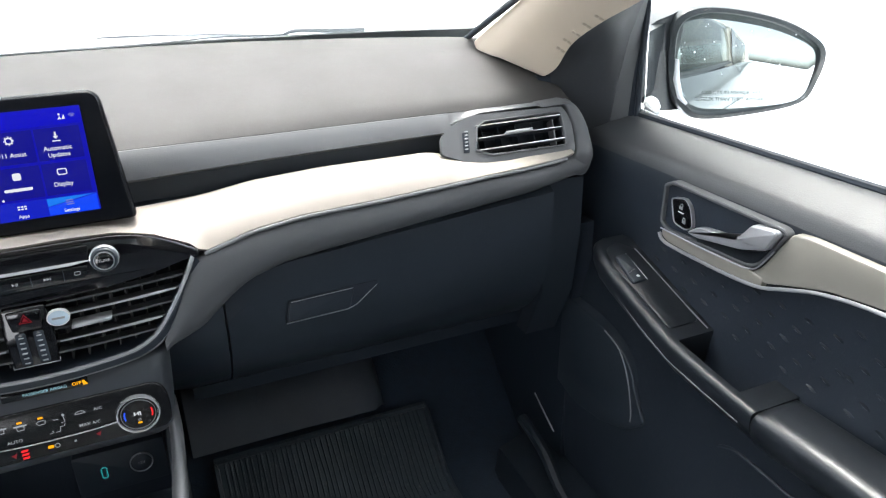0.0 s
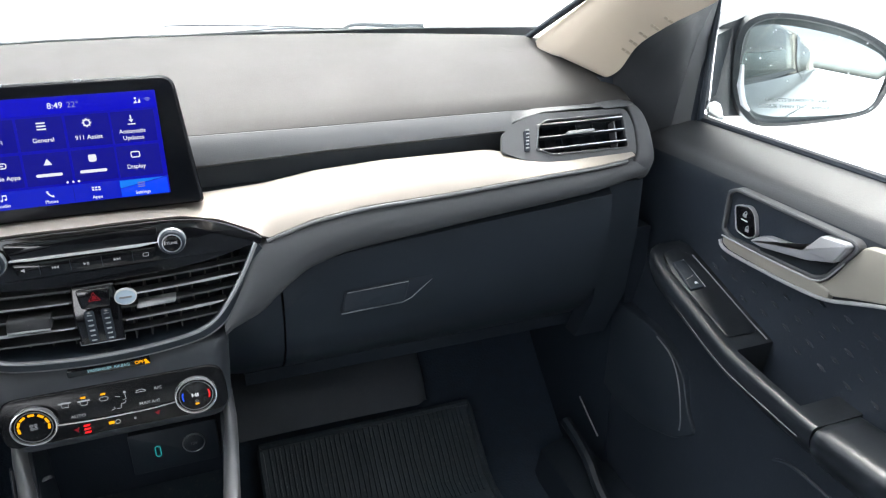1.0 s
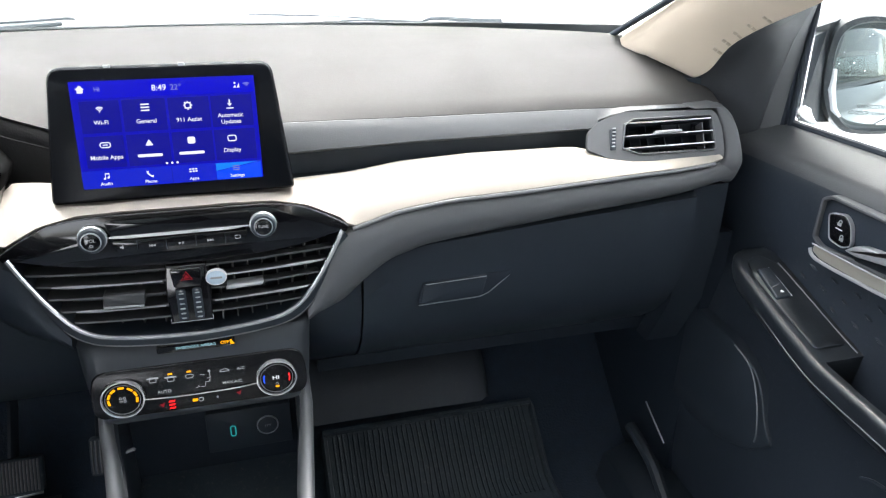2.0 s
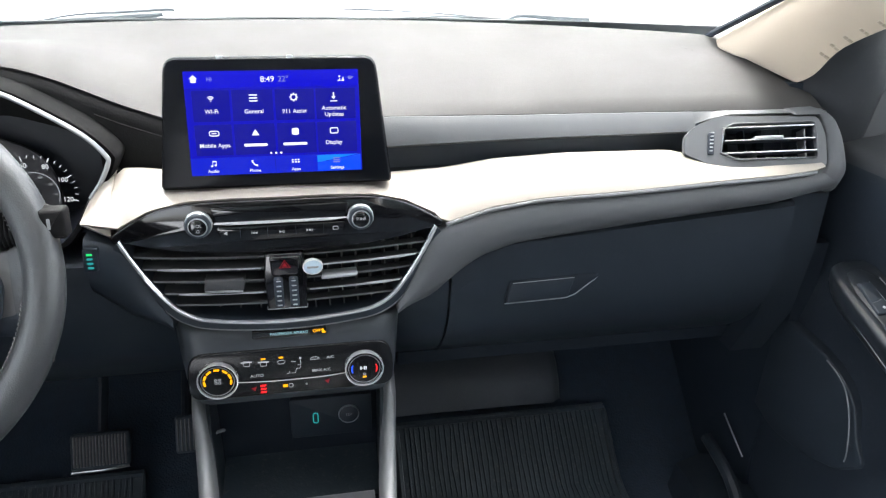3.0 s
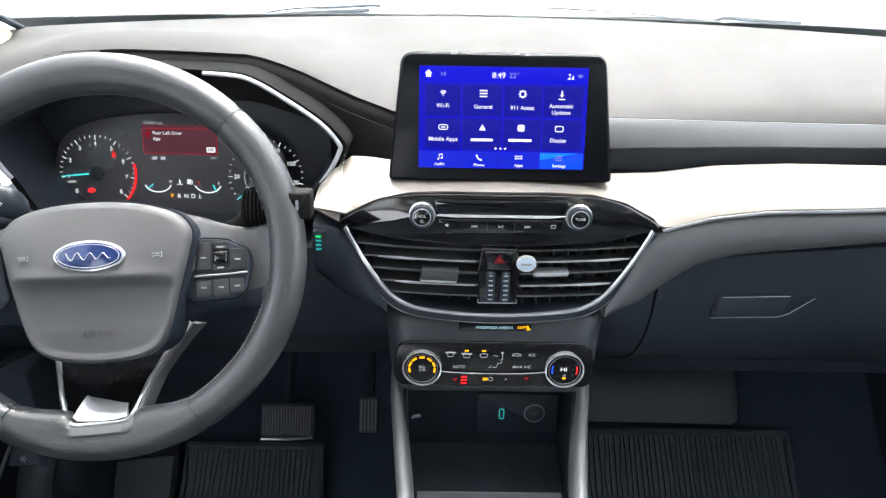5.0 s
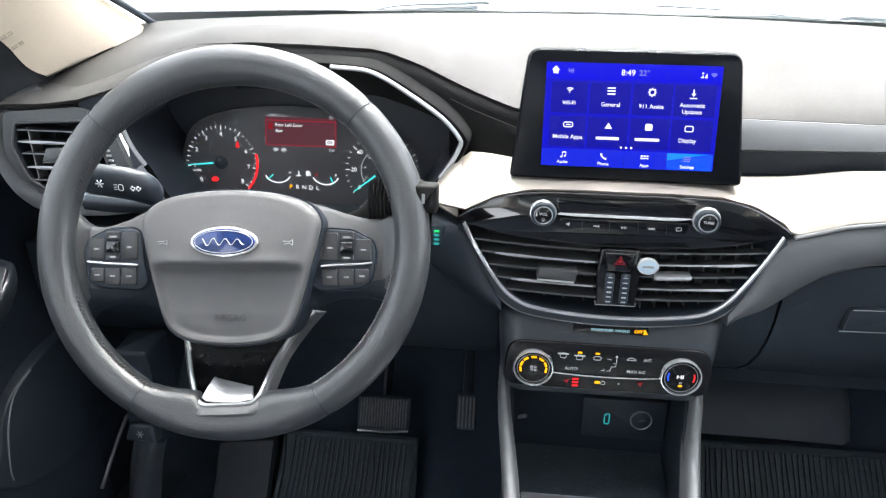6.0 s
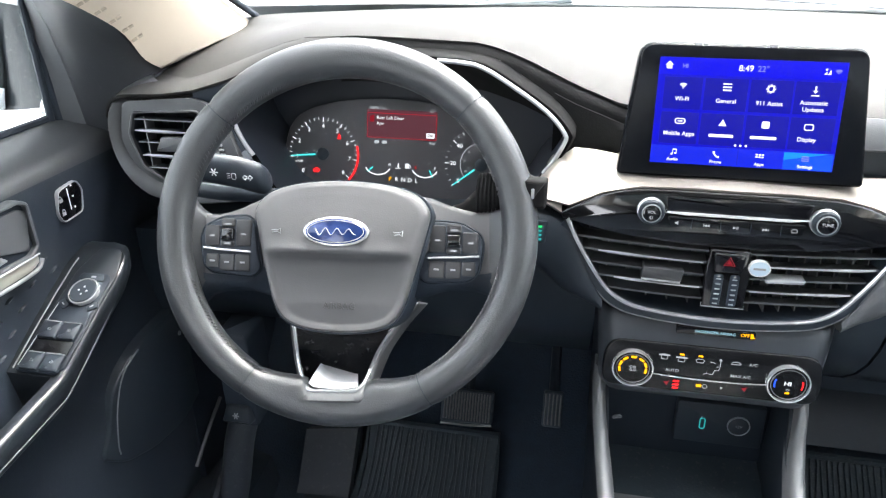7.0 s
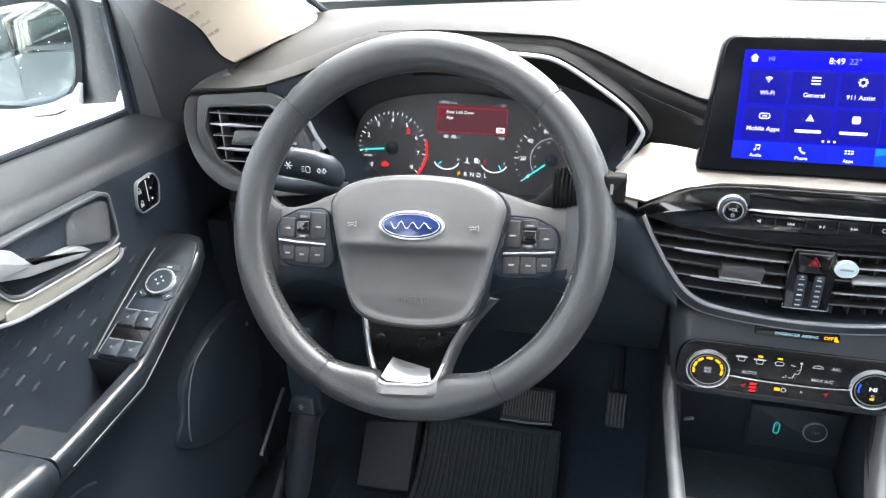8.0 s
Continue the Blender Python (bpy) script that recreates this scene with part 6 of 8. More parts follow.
lettering("moulded_caption", "AIRBAG", 0.0092, on(WH, 0.002, -0.0735, cover_depth(0.0, -0.0735)) @ Matrix.Rotation(radians(4), 4, "X"), CAPTION, wheel, 0.0007)
for s in (-1, 1):
    part("horn_symbol", tube([WH @ Vector((s * 0.060 + a, -0.004 + b, 0.0078)) for a, b in ((-0.005, 0.0015), (0.001, 0.0015), (0.004, 0.003), (0.004, -0.002), (0.001, 0.0), (-0.004, -0.001))], 0.0005, 5), GREYPRINT, wheel)

# side spokes, each with its switch pad, which lies deeper than the airbag cover
WR = plane_at((-0.3804, -0.1352, 0.601), 28.4, 4) @ Matrix.Rotation(radians(3), 4, "Z")
WP = on(WR, -0.0027, 0, 0.0022) @ Matrix.Rotation(radians(-2), 4, "Z")
for s in (-1, 1):
    rows = []
    for x, top, bot, d in ((0.066, 0.036, -0.052, -0.017), (0.075, 0.035, -0.050, -0.012), (0.085, 0.033, -0.048, -0.0095), (0.095, 0.0295, -0.0475, -0.0085), (0.105, 0.0255, -0.0475, -0.008), (0.118, 0.0215, -0.0475, -0.008), (0.13, 0.0190, -0.048, -0.008), (0.142, 0.0205, -0.052, -0.0075), (0.150, 0.026, -0.057, -0.006), (0.160, 0.040, -0.072, -0.002), (0.166, 0.056, -0.086, 0.0)):
        mid = (top + bot) / 2
        rows.append([WH @ Vector((s * x, y, z)) for y, z in ((top, d - 0.014), (top, d - 0.004), (top - 0.005, d), (mid, d + 0.002), (bot + 0.005, d), (bot, d - 0.004), (bot, d - 0.014), (mid, d - 0.024))])
    part("spoke", rings(rows[:8]), HUB, wheel, "charcoal side spoke", 60)
    part("spoke_root", rings(rows[7:]), LEATHER, wheel, "leather covered end of the spoke", 60)
    flank = []
    for x, top, bot in ((0.069, -0.032, -0.066), (0.084, -0.037, -0.062), (0.090, -0.040, -0.060), (0.10, -0.0415, -0.0575), (0.125, -0.0415, -0.0575), (0.140, -0.040, -0.062), (0.152, -0.036, -0.074)):
        flank.append([WH @ Vector((s * x, y, z)) for y, z in ((top, -0.0065), (top - 0.006, -0.0070), (bot + 0.003, -0.016), (bot, -0.026), (bot + 0.006, -0.034), (top, -0.034))])
    part("spoke_flank", rings(flank), DEEP, wheel, "black underside of the spoke", 50)
    pad = rounded([(s * x, y) for x, y in ((0.0815, -0.024), (0.0872, 0.009), (0.094, 0.0135), (0.119, 0.0118), (0.138, 0.002), (0.1415, -0.010), (0.137, -0.036), (0.128, -0.0435), (0.086, -0.0465), (0.0775, -0.038))], 0.005, 3)
    sp = part("switch_pad", prism(pad, -0.012, 0.0005, WP, 0.0015), DEEP, wheel, "dark switch pad")
    part("pad_gap", tube([WP @ Vector((p.x, p.y, -0.0022)) for p in inset(pad, -0.001)], 0.0011, 5, True), DEEP, sp)
    keys = [(0.0890, -0.0165, 0.1045, 0.0095), (0.1215, -0.0165, 0.1365, 0.0035), (0.1060, 0.0022, 0.1200, 0.0105), (0.1060, -0.0175, 0.1200, -0.0115)]
    low_keys = [(0.0893, -0.0415, 0.1045, -0.0250), (0.1057, -0.0415, 0.1203, -0.0250), (0.1215, -0.0385, 0.1345, -0.0250)]
    for x0, y0, x1, y1 in keys + low_keys:
        a, b = sorted((s * x0, s * x1))
        part("switch_key", prism(rect(a, y0, b, y1, 0.0018, 3), -0.002, 0.0018, WP, 0.0007), SWITCHGREY, sp)
    a, b = sorted((s * 0.1065, s * 0.1195))
    part("rocker", prism(rect(a, -0.0102, b, 0.0008, 0.0015, 3), -0.002, 0.0042, WP, 0.0014), PIANO, sp, "small rocker")
    part("silver_bar", tube([WP @ Vector((s * x, y, 0.0016)) for x, y in ((0.0885, -0.0222), (0.105, -0.0212), (0.122, -0.0205), (0.1378, -0.0190))], 0.0012, 6), CHROME, sp, "bright bar")
    # symbols too small to read: plain bars
    for x, y, w in ((0.0972, -0.005, 0.005), (0.129, -0.007, 0.005), (0.113, 0.0050, 0.007), (0.113, -0.0145, 0.006), (0.0968, -0.033, 0.005), (0.113, -0.033, 0.005), (0.128, -0.032, 0.005)):
        part("key_symbol", prism(rect(s * x - w / 2, y - 0.0009, s * x + w / 2, y + 0.0009, 0.0003, 2), 0.0012, 0.0022, WP, 0.0001), SOFTWHITE if y > -0.03 else GREYPRINT, sp)

# lower spoke: gloss panel inside a bright V
left_arm = [(-0.0655, -0.079, -0.050), (-0.0607, -0.093, -0.040), (-0.0535, -0.112, -0.026), (-0.0462, -0.128, -0.012), (-0.0362, -0.1462, 0.003), (-0.0290, -0.1512, 0.0085), (-0.018, -0.1518, 0.0092)]
right_arm = [(0.0665, -0.0690, -0.048), (0.0510, -0.087, -0.039), (0.0395, -0.1035, -0.029), (0.0330, -0.1150, -0.020), (0.0290, -0.1260, -0.011), (0.0235, -0.1430, 0.003), (0.0172, -0.1500, 0.0085), (0.007, -0.1516, 0.0092)]
path = smooth(left_arm + right_arm[::-1], 5)
rows = []
for p in path:
    low = min(1.0, max(0.0, (-0.135 - p.y) / 0.014))
    side = math.copysign(1, p.x + 0.006) * min(1.0, max(0.0, abs(p.x + 0.006) - 0.010) / 0.012)
    out = Vector((0.0046 * side, -0.0024 - 0.0072 * low, -0.001 + 0.0085 * low))
    rows.append([WH @ (p + q) for q in (Vector((0, 0, -0.012)), Vector((0, 0, 0)), out * 0.35 + Vector((0, 0, 0.0014)), out * 0.85 + Vector((0, 0, 0.0006)), out + Vector((0.0006 * side, -0.001 * low, -0.002)), out + Vector((0.004 * side, 0, -0.020)))])
lower = part("lower_spoke_frame", rings(rows), SPOKEFRAME, wheel, "satin grey V-shaped frame", 60)
part("chrome_edge", tube([WH @ (p + Vector((0, 0, 0.0008))) for p in path], 0.0021, 8), CHROME, lower, "thin chrome edge")
la, ra = sorted((y, x, z) for x, y, z in left_arm), sorted((y, x, z) for x, y, z in right_arm)
rows = []
for y in np.linspace(-0.151, -0.070, 12):
    x0, x1 = lerp([q[:2] for q in la], y), lerp([q[:2] for q in ra], y)
    z0, z1 = lerp([(q[0], q[2]) for q in la], y), lerp([(q[0], q[2]) for q in ra], y)
    rows.append([WH @ Vector((x0 + (x1 - x0) * u, y, z0 + (z1 - z0) * u - 0.0035 - 0.006 * math.sin(math.pi * u) ** 0.5)) for u in np.linspace(0, 1, 9)])
part("gloss_panel", slab(rows, WH.to_3x3() @ Vector((0, 0, -0.006))), SHAFT, lower, "gloss black panel")
top_edge = [(-0.0240, -0.1285, -0.009), (-0.0175, -0.1345, -0.0075), (-0.0095, -0.1378, -0.006), (0.002, -0.1383, -0.006), (0.0135, -0.1378, -0.006)]
low_edge = [(-0.0322, -0.1455, 0.004), (-0.0270, -0.1490, 0.0062), (-0.0100, -0.1500, 0.0070), (0.005, -0.1500, 0.0070), (0.0172, -0.1480, 0.0058)]
rows = [[WH @ (Vector(a).lerp(Vector(b), v) + Vector((0, 0, 0.0016 * math.sin(math.pi * v)))) for a, b in zip(top_edge, low_edge)] for v in (0, 0.05, 0.35, 0.7, 1)]
part("silver_plate", slab(rows, WH.to_3x3() @ Vector((0, 0, -0.004))), SPOKEPLATE, lower, "satin silver plate")
part("column_shroud", rings([[Vector((-0.378 + w * math.cos(a), y, z + h * math.sin(a))) for a in np.linspace(0, 2 * math.pi, 20, endpoint=False)] for y, z, w, h in ((-0.095, 0.548, 0.045, 0.035), (-0.09, 0.546, 0.060, 0.046), (-0.03, 0.525, 0.068, 0.046), (0.08, 0.49, 0.075, 0.046))]), DARK, wheel, "black column shroud", 60)

# the rim and spokes lie deeper than the airbag cover too
WHI = WH.inverted()


def dished(ob):
    for v in ob.data.vertices:
        p = WHI @ (v.co + WC)
        t = min(1.0, max(0.0, (math.hypot(p.x, p.y) - 0.055) / 0.06))
        t = t * t * (3 - 2 * t)
        v.co = (WH @ p).lerp(WR @ Vector((p.x * 1.0117, p.y * 1.0117, p.z)), t) - WC


for ob in wheel.children:
    if ob.name.split(".")[0] not in ("airbag_cover", "badge", "moulded_caption", "horn_symbol", "column_shroud", "cover_gap", "switch_pad"):
        for q in [ob, *ob.children]:
            dished(q)

# stalks
def stalk(s):
    o = thing("control_stalk", "black indicator stalk with white symbols" if s < 0 else "black wiper stalk with ribbed collar", "stalk", at=(-0.378 + s * 0.11, -0.06, 0.62), group="column stalks")
    ax, az = 0.010, 0.008
    if s < 0:
        rows = [[Vector((x + ax, y + 0.012 * math.cos(a) * k, z + az + 0.0180 * math.sin(a) * k)) for a in np.linspace(0, 2 * math.pi, 16, endpoint=False)] for x, y, z, k in ((-0.499, -0.054, 0.607, 0.50), (-0.502, -0.057, 0.609, 0.82), (-0.507, -0.061, 0.613, 0.98), (-0.525, -0.066, 0.620, 1.0), (-0.565, -0.070, 0.626, 0.95), (-0.583, -0.07, 0.628, 0.85), (-0.588, -0.07, 0.628, 0.6))]
        part("lever", rings(rows), DARK, o, "flat black lever", 50)
        m = plane_at((-0.531 + ax, -0.0785, 0.6215 + az), 0)
        part("star_symbol", join(*[prism(rect(-0.0045, -0.0005, 0.0045, 0.0005, 0.0002, 1), -0.001, 0.0012, on(m, -0.019, 0.003, 0.0012, a), 0.0002) for a in (0, 60, 120)]), WHITEPRINT, o)
        part("lamp_symbol", join(tube([m @ Vector((q.x, q.y, 0.001)) for q in rect(0.0005, -0.004, 0.0055, 0.003, 0.0022, 3)], 0.0004, 5, True), *[tube([m @ Vector((-0.0045, y, 0.001)), m @ Vector((-0.001, y + 0.0006, 0.001))], 0.0004, 5) for y in (-0.003, -0.0005, 0.002)]), WHITEPRINT, o)
        part("arrow_symbol", join(*[tube([m @ Vector((0.0185 + e * x, y - 0.0012, 0.0004)) for x, y in ((0.0008, 0.0012), (0.0025, 0.0012), (0.0025, 0.003), (0.0055, 0.0), (0.0025, -0.003), (0.0025, -0.0012), (0.0008, -0.0012))], 0.0004, 5, True) for e in (-1, 1)]), WHITEPRINT, o)
        part("lower_lever", rings([[Vector((x, y + 0.008 * math.cos(a), z + 0.009 * math.sin(a))) for a in np.linspace(0, 2 * math.pi, 10, endpoint=False)] for x, y, z in ((-0.49, -0.04, 0.592), (-0.55, -0.05, 0.596), (-0.58, -0.05, 0.598))]), DARK, o)
    else:
        rows = [[Vector((x, y + 0.013 * math.cos(a) * k, z + 0.0155 * math.sin(a) * k)) for a in np.linspace(0, 2 * math.pi, 16, endpoint=False)] for x, y, z, k in ((-0.31, -0.030, 0.572, 0.6), (-0.275, -0.055, 0.594, 0.8), (-0.250, -0.080, 0.622, 1.15), (-0.225, -0.092, 0.637, 1.2), (-0.205, -0.096, 0.642, 1.1), (-0.196, -0.097, 0.643, 0.8))]
        part("lever", rings(rows), HOODBLACK, o, "black lever", 50)
        for x in (-0.252, -0.248, -0.244, -0.240, -0.236, -0.232):
            part("collar_rib", tube([Vector((x, -0.090 - 0.12 * (x + 0.225) + 0.0185 * math.cos(a), 0.638 + 0.3 * (x + 0.225) + 0.0205 * math.sin(a))) for a in np.linspace(0, 2 * math.pi, 16, endpoint=False)], 0.0019, 6, True), HOODBLACK, o)
        end = part("end_switch", prism(rect(-0.0105, -0.0135, 0.0105, 0.0135, 0.003), -0.006, 0.012, plane_at((-0.196, -0.100, 0.643), 8), 0.003), HOODBLACK, o, "black end switch")
        part("switch_print", prism(rect(-0.004, -0.004, -0.001, 0.006, 0.001, 2), 0.0, 0.0123, plane_at((-0.196, -0.100, 0.643), 8), 0.0001), GREYPRINT, end)
    return o


stalk(-1), stalk(1)

# small lit switch beside the column
sw = thing("start_switch", "small black switch with green lit marks on the dash", "switch", at=(-0.194, -0.035, 0.571))
part("switch_body", prism(rounded([(-0.008, -0.013), (0.007, -0.012), (0.009, 0.013), (-0.006, 0.013)], 0.002), -0.03, 0.004, plane_at((-0.194, -0.035, 0.571), 6), 0.001), DEEP, sw)
GREEN = lamp_mat("green_light", 40, 230, 120)
for k in range(4):
    part("lit_mark", prism(rect(-0.003, -0.009 + 0.0048 * k, 0.003, -0.0065 + 0.0048 * k, 0.0005, 1), 0.003, 0.0045, plane_at((-0.194, -0.035, 0.571), 6), 0.0001), GREEN if k == 3 else TEAL, sw)

# ---------------------------------------------------------------- instrument cluster
CL = plane_at((-0.39, 0.087, 0.61), 14.6)
cluster = thing("instrument_cluster", "dark instrument cluster with red warning message and lit dials", "gauge", at=(-0.39, 0.087, 0.61))
hood = [(-0.367, 0.737), (-0.297, 0.735), (-0.267, 0.730), (-0.233, 0.712), (-0.193, 0.686), (-0.1725, 0.664), (-0.172, 0.654), (-0.183, 0.633), (-0.199, 0.612), (-0.215, 0.585), (-0.24, 0.565), (-0.30, 0.553), (-0.367, 0.550)]
ring_out = hood + [(-0.734 - x, z) for x, z in reversed(hood[1:-1])]
ring_out = [Vector((p[0], p[1])) for p in smooth(ring_out, 3, True)]
face = [(-0.39, 0.674), (-0.345, 0.672), (-0.297, 0.662), (-0.262, 0.640), (-0.242, 0.61), (-0.245, 0.575), (-0.28, 0.556), (-0.39, 0.55)]
cfloor = Vector((-0.388, 0.62))


def cl_ring(k, y, shift=0.0):
    return [Vector((cfloor.x + (p.x - cfloor.x) * k, y + (p.y - 0.62) * 0.18, cfloor.y + (p.y - cfloor.y) * k + shift)) for p in ring_out]


part("binnacle_lip", rings([cl_ring(1.03, 0.05), cl_ring(1.03, 0.02), cl_ring(1.015, 0.013), cl_ring(0.985, 0.014), cl_ring(0.982, 0.018)], caps=(False, False)), MATT, dash, "black lip of the binnacle", 50)
part("binnacle", rings([cl_ring(0.981, 0.017), cl_ring(0.978, 0.022), cl_ring(0.976, 0.06), cl_ring(0.974, 0.10), cl_ring(0.97, 0.122)], caps=(False, True)), TUNNEL, dash, "dark binnacle tunnel", 50)
half = len(ring_out) // 2
for lo, hi in ((2, half - 12), (half + 13, 2 * half - 2)):
    pts = ring_out[lo:hi]
    part("binnacle_chrome", tube([Vector((cfloor.x + (p.x - cfloor.x) * 0.985, 0.0125 + (p.y - 0.62) * 0.18, cfloor.y + (p.y - cfloor.y) * 0.985)) for p in pts], 0.0028, 8, flat=0.8), SILVER, dash, "bright edge of the binnacle")
face = [(-0.138, 0.0), (-0.128, 0.028), (-0.105, 0.045), (-0.06, 0.057), (0.0, 0.0615), (0.06, 0.057), (0.105, 0.045), (0.128, 0.028), (0.140, 0.0), (0.138, -0.04), (0.10, -0.06), (-0.10, -0.06), (-0.138, -0.04)]
# plate toned up to grey, in place of haze on the cluster lens
part("dial_plate", prism([Vector((p[0], p[1])) for p in smooth(face, 4, True)], -0.006, 0.0, CL, 0.0008), surface("hazed_dial_black", (0.085, 0.082, 0.09), 0.4, vary=0.1, bump=0.0), cluster, "black dial plate with lens haze in its tone")


def gauge(cx, cy, r, a0, da, count, minor, labels, name, size, step=1, red=None):
    g = part(name, lathe([(0.008, 0), (0.008, 0.002), (0.006, 0.0034), (0, 0.0036)], on(CL, cx, cy, 0), 20), DARK, cluster, "round dial with white marks")
    for i in range(count * minor + 1):
        a = radians(a0 - da * i / minor)
        big = i % minor == 0
        w, l = (0.0009, 0.0055) if big else (0.00055, 0.0032)
        mat = REDGLOW if red is not None and i / minor >= red else COOLWHITE
        part("tick", prism(rect(r - l, -w / 2, r, w / 2, 0.0001, 1), -0.001, 0.0006, on(CL, cx, cy, 0, math.degrees(a)), 0.0001), mat, g)
    for i, words in enumerate(labels):
        a = radians(a0 - da * i * step)
        lettering("numeral", words, size, on(CL, cx + (r - 0.0105) * math.cos(a), cy + (r - 0.0105) * math.sin(a), 0.0006), COOLWHITE, g, 0.00004, bold=0.00004)
    return g


tach = gauge(-0.088, -0.0105, 0.0455, 220, 32.5, 8, 4, "0 1 2 3 4 5 6 7 8".split(), "tachometer", 0.0075)
part("red_zone", tube([CL @ Vector((-0.088 + 0.0462 * math.cos(a), -0.0105 + 0.0462 * math.sin(a), 0.0006)) for a in np.linspace(radians(15), radians(-42), 14)], 0.0016, 6), REDGLOW, tach)
part("needle", prism([Vector((-0.043, -0.0005)), Vector((-0.010, -0.0011)), Vector((-0.010, 0.0011)), Vector((-0.043, 0.0005))], 0.002, 0.003, on(CL, -0.088, -0.0105, 0, 6), 0.0002), CYAN, tach, "cyan needle")
part("belt_light", prism([Vector((-0.0695, 0.009)), Vector((-0.0645, 0.009)), Vector((-0.0655, 0.0135)), Vector((-0.067, 0.0165)), Vector((-0.0685, 0.0135))], 0, 0.0008, CL, 0.0002), REDGLOW, tach)
part("engine_light", prism([Vector((-0.097 + x, -0.0315 + y)) for x, y in ((-0.0045, -0.0015), (-0.003, -0.003), (0.002, -0.003), (0.0035, -0.0015), (0.0045, -0.0015), (0.0045, 0.0015), (0.003, 0.0015), (0.002, 0.003), (-0.002, 0.003), (-0.003, 0.0012), (-0.0045, 0.0012))], 0, 0.0008, CL, 0.0001), REDGLOW, tach)
lettering("caption", "x1000", 0.0042, on(CL, -0.120, -0.0215, 0.0006), COOLWHITE, tach, 0.00004)
speed = gauge(0.1150, -0.0125, 0.0455, 218, 38.0, 6, 4, "0 20 40 60 80 100 120".split(), "speedometer", 0.0075)
part("inner_scale", tube([CL @ Vector((0.1150 + 0.026 * math.cos(a), -0.0125 + 0.026 * math.sin(a), 0.0005)) for a in np.linspace(radians(220), radians(-20), 30)], 0.0004, 5), SOFTWHITE, speed)
part("needle", prism([Vector((-0.044, -0.0005)), Vector((-0.010, -0.0011)), Vector((-0.010, 0.0011)), Vector((-0.044, 0.0005))], 0.002, 0.003, on(CL, 0.1150, -0.0125, 0, 38), 0.0002), CYAN, speed, "cyan needle")
info = part("message_screen", prism(rect(-0.031, 0.0135, 0.058, 0.0485, 0.001, 2), -0.001, 0.0005, CL, 0.0001), REDPANEL, cluster, "red warning message")
part("message_frame", tube([CL @ Vector((q.x, q.y, 0.0006)) for q in rect(-0.0305, 0.014, 0.0575, 0.044, 0.0005, 2)], 0.0005, 5, True), FRAMERED, info)
for text, x, y, size, mat in (("Rear Left Door", -0.0185, 0.0385, 0.0056, COOLWHITE), ("Ajar", -0.0185, 0.0315, 0.0056, COOLWHITE), ("15894.7 mi", -0.0285, 0.0500, 0.0050, SOFTWHITE), ("22°", 0.049, 0.0492, 0.0050, SOFTWHITE), ("SW", 0.049, 0.0095, 0.0050, SOFTWHITE)):
    lettering("caption", text, size, on(CL, x, y, 0.0008), mat, info, 0.00004, align="LEFT", bold=0.00003)
ok = part("ok_key", prism(rect(0.045, 0.016, 0.0555, 0.0225, 0.0012, 3), 0.0, 0.0009, CL, 0.0001), COOLWHITE, info)
lettering("caption", "OK", 0.0048, on(CL, 0.0502, 0.0192, 0.0011), REDPANEL, info, 0.00003, bold=0.0001)
part("door_symbol", prism(rounded([(-0.0275, 0.033), (-0.0215, 0.033), (-0.0215, 0.042), (-0.0275, 0.040)], 0.001, 2), 0, 0.0008, CL, 0.0001), DIMRED, info)
for cx, name in ((-0.016, "temperature_gauge"), (0.0445, "fuel_gauge")):
    g = part(name, tube([CL @ Vector((cx + 0.0165 * math.cos(a), -0.020 + 0.0125 * math.sin(a), 0.0005)) for a in np.linspace(radians(200), radians(340), 14)], 0.0009, 6), COOLWHITE, cluster, "small arc gauge")
    part("needle", prism([Vector((-0.010, -0.0007)), Vector((0.0, -0.0007)), Vector((0.0, 0.0007)), Vector((-0.010, 0.0007))], 0, 0.001, on(CL, cx + (-0.006 if cx < 0 else 0.006), -0.023, 0, 40 if cx < 0 else 115), 0.0001), CYAN, g)
lettering("caption", "H", 0.0052, on(CL, -0.0005, -0.0195, 0.0006), COOLWHITE, cluster, 0.00004)
lettering("caption", "E", 0.0052, on(CL, 0.033, -0.0205, 0.0006), REDGLOW, cluster, 0.00004)
lettering("caption", "F", 0.0052, on(CL, 0.0575, -0.021, 0.0006), COOLWHITE, cluster, 0.00004)
part("coolant_symbol", join(tube([CL @ Vector((0.0105, y, 0.0006)) for y in (-0.0205, -0.0165)], 0.0007, 6), prism(disc(0.0105, -0.0208, 0.0013, 9), 0, 0.0008, CL, 0.0001), *[tube([CL @ Vector((x, -0.0232 + 0.0006 * (i % 2), 0.0006)) for i, x in enumerate(np.linspace(0.0070, 0.0140, 6))], 0.0005, 5)]), COOLWHITE, cluster)
part("pump_symbol", join(prism(rect(0.0195, -0.0225, 0.0240, -0.0165, 0.0006, 2), 0, 0.0006, CL, 0.0001), tube([CL @ Vector((x, y, 0.0006)) for x, y in ((0.0240, -0.018), (0.0258, -0.0185), (0.0258, -0.022), (0.0245, -0.0225))], 0.0005, 5)), COOLWHITE, cluster)
for a in range(7):
    lettering("numeral", str(20 + 20 * a), 0.0036, on(CL, 0.1150 + 0.0215 * math.cos(radians(205 - 34 * a)), -0.0125 + 0.0215 * math.sin(radians(205 - 34 * a)), 0.0006), SOFTWHITE, speed, 0.00004)
for k, c in enumerate("PRNDL"):
    lettering("gear_letter", c, 0.0076, on(CL, 0.0005 + 0.0085 * k, -0.0372, 0.0006), AMBER if c == "P" else COOLWHITE, cluster, 0.00004, bold=0.00008)
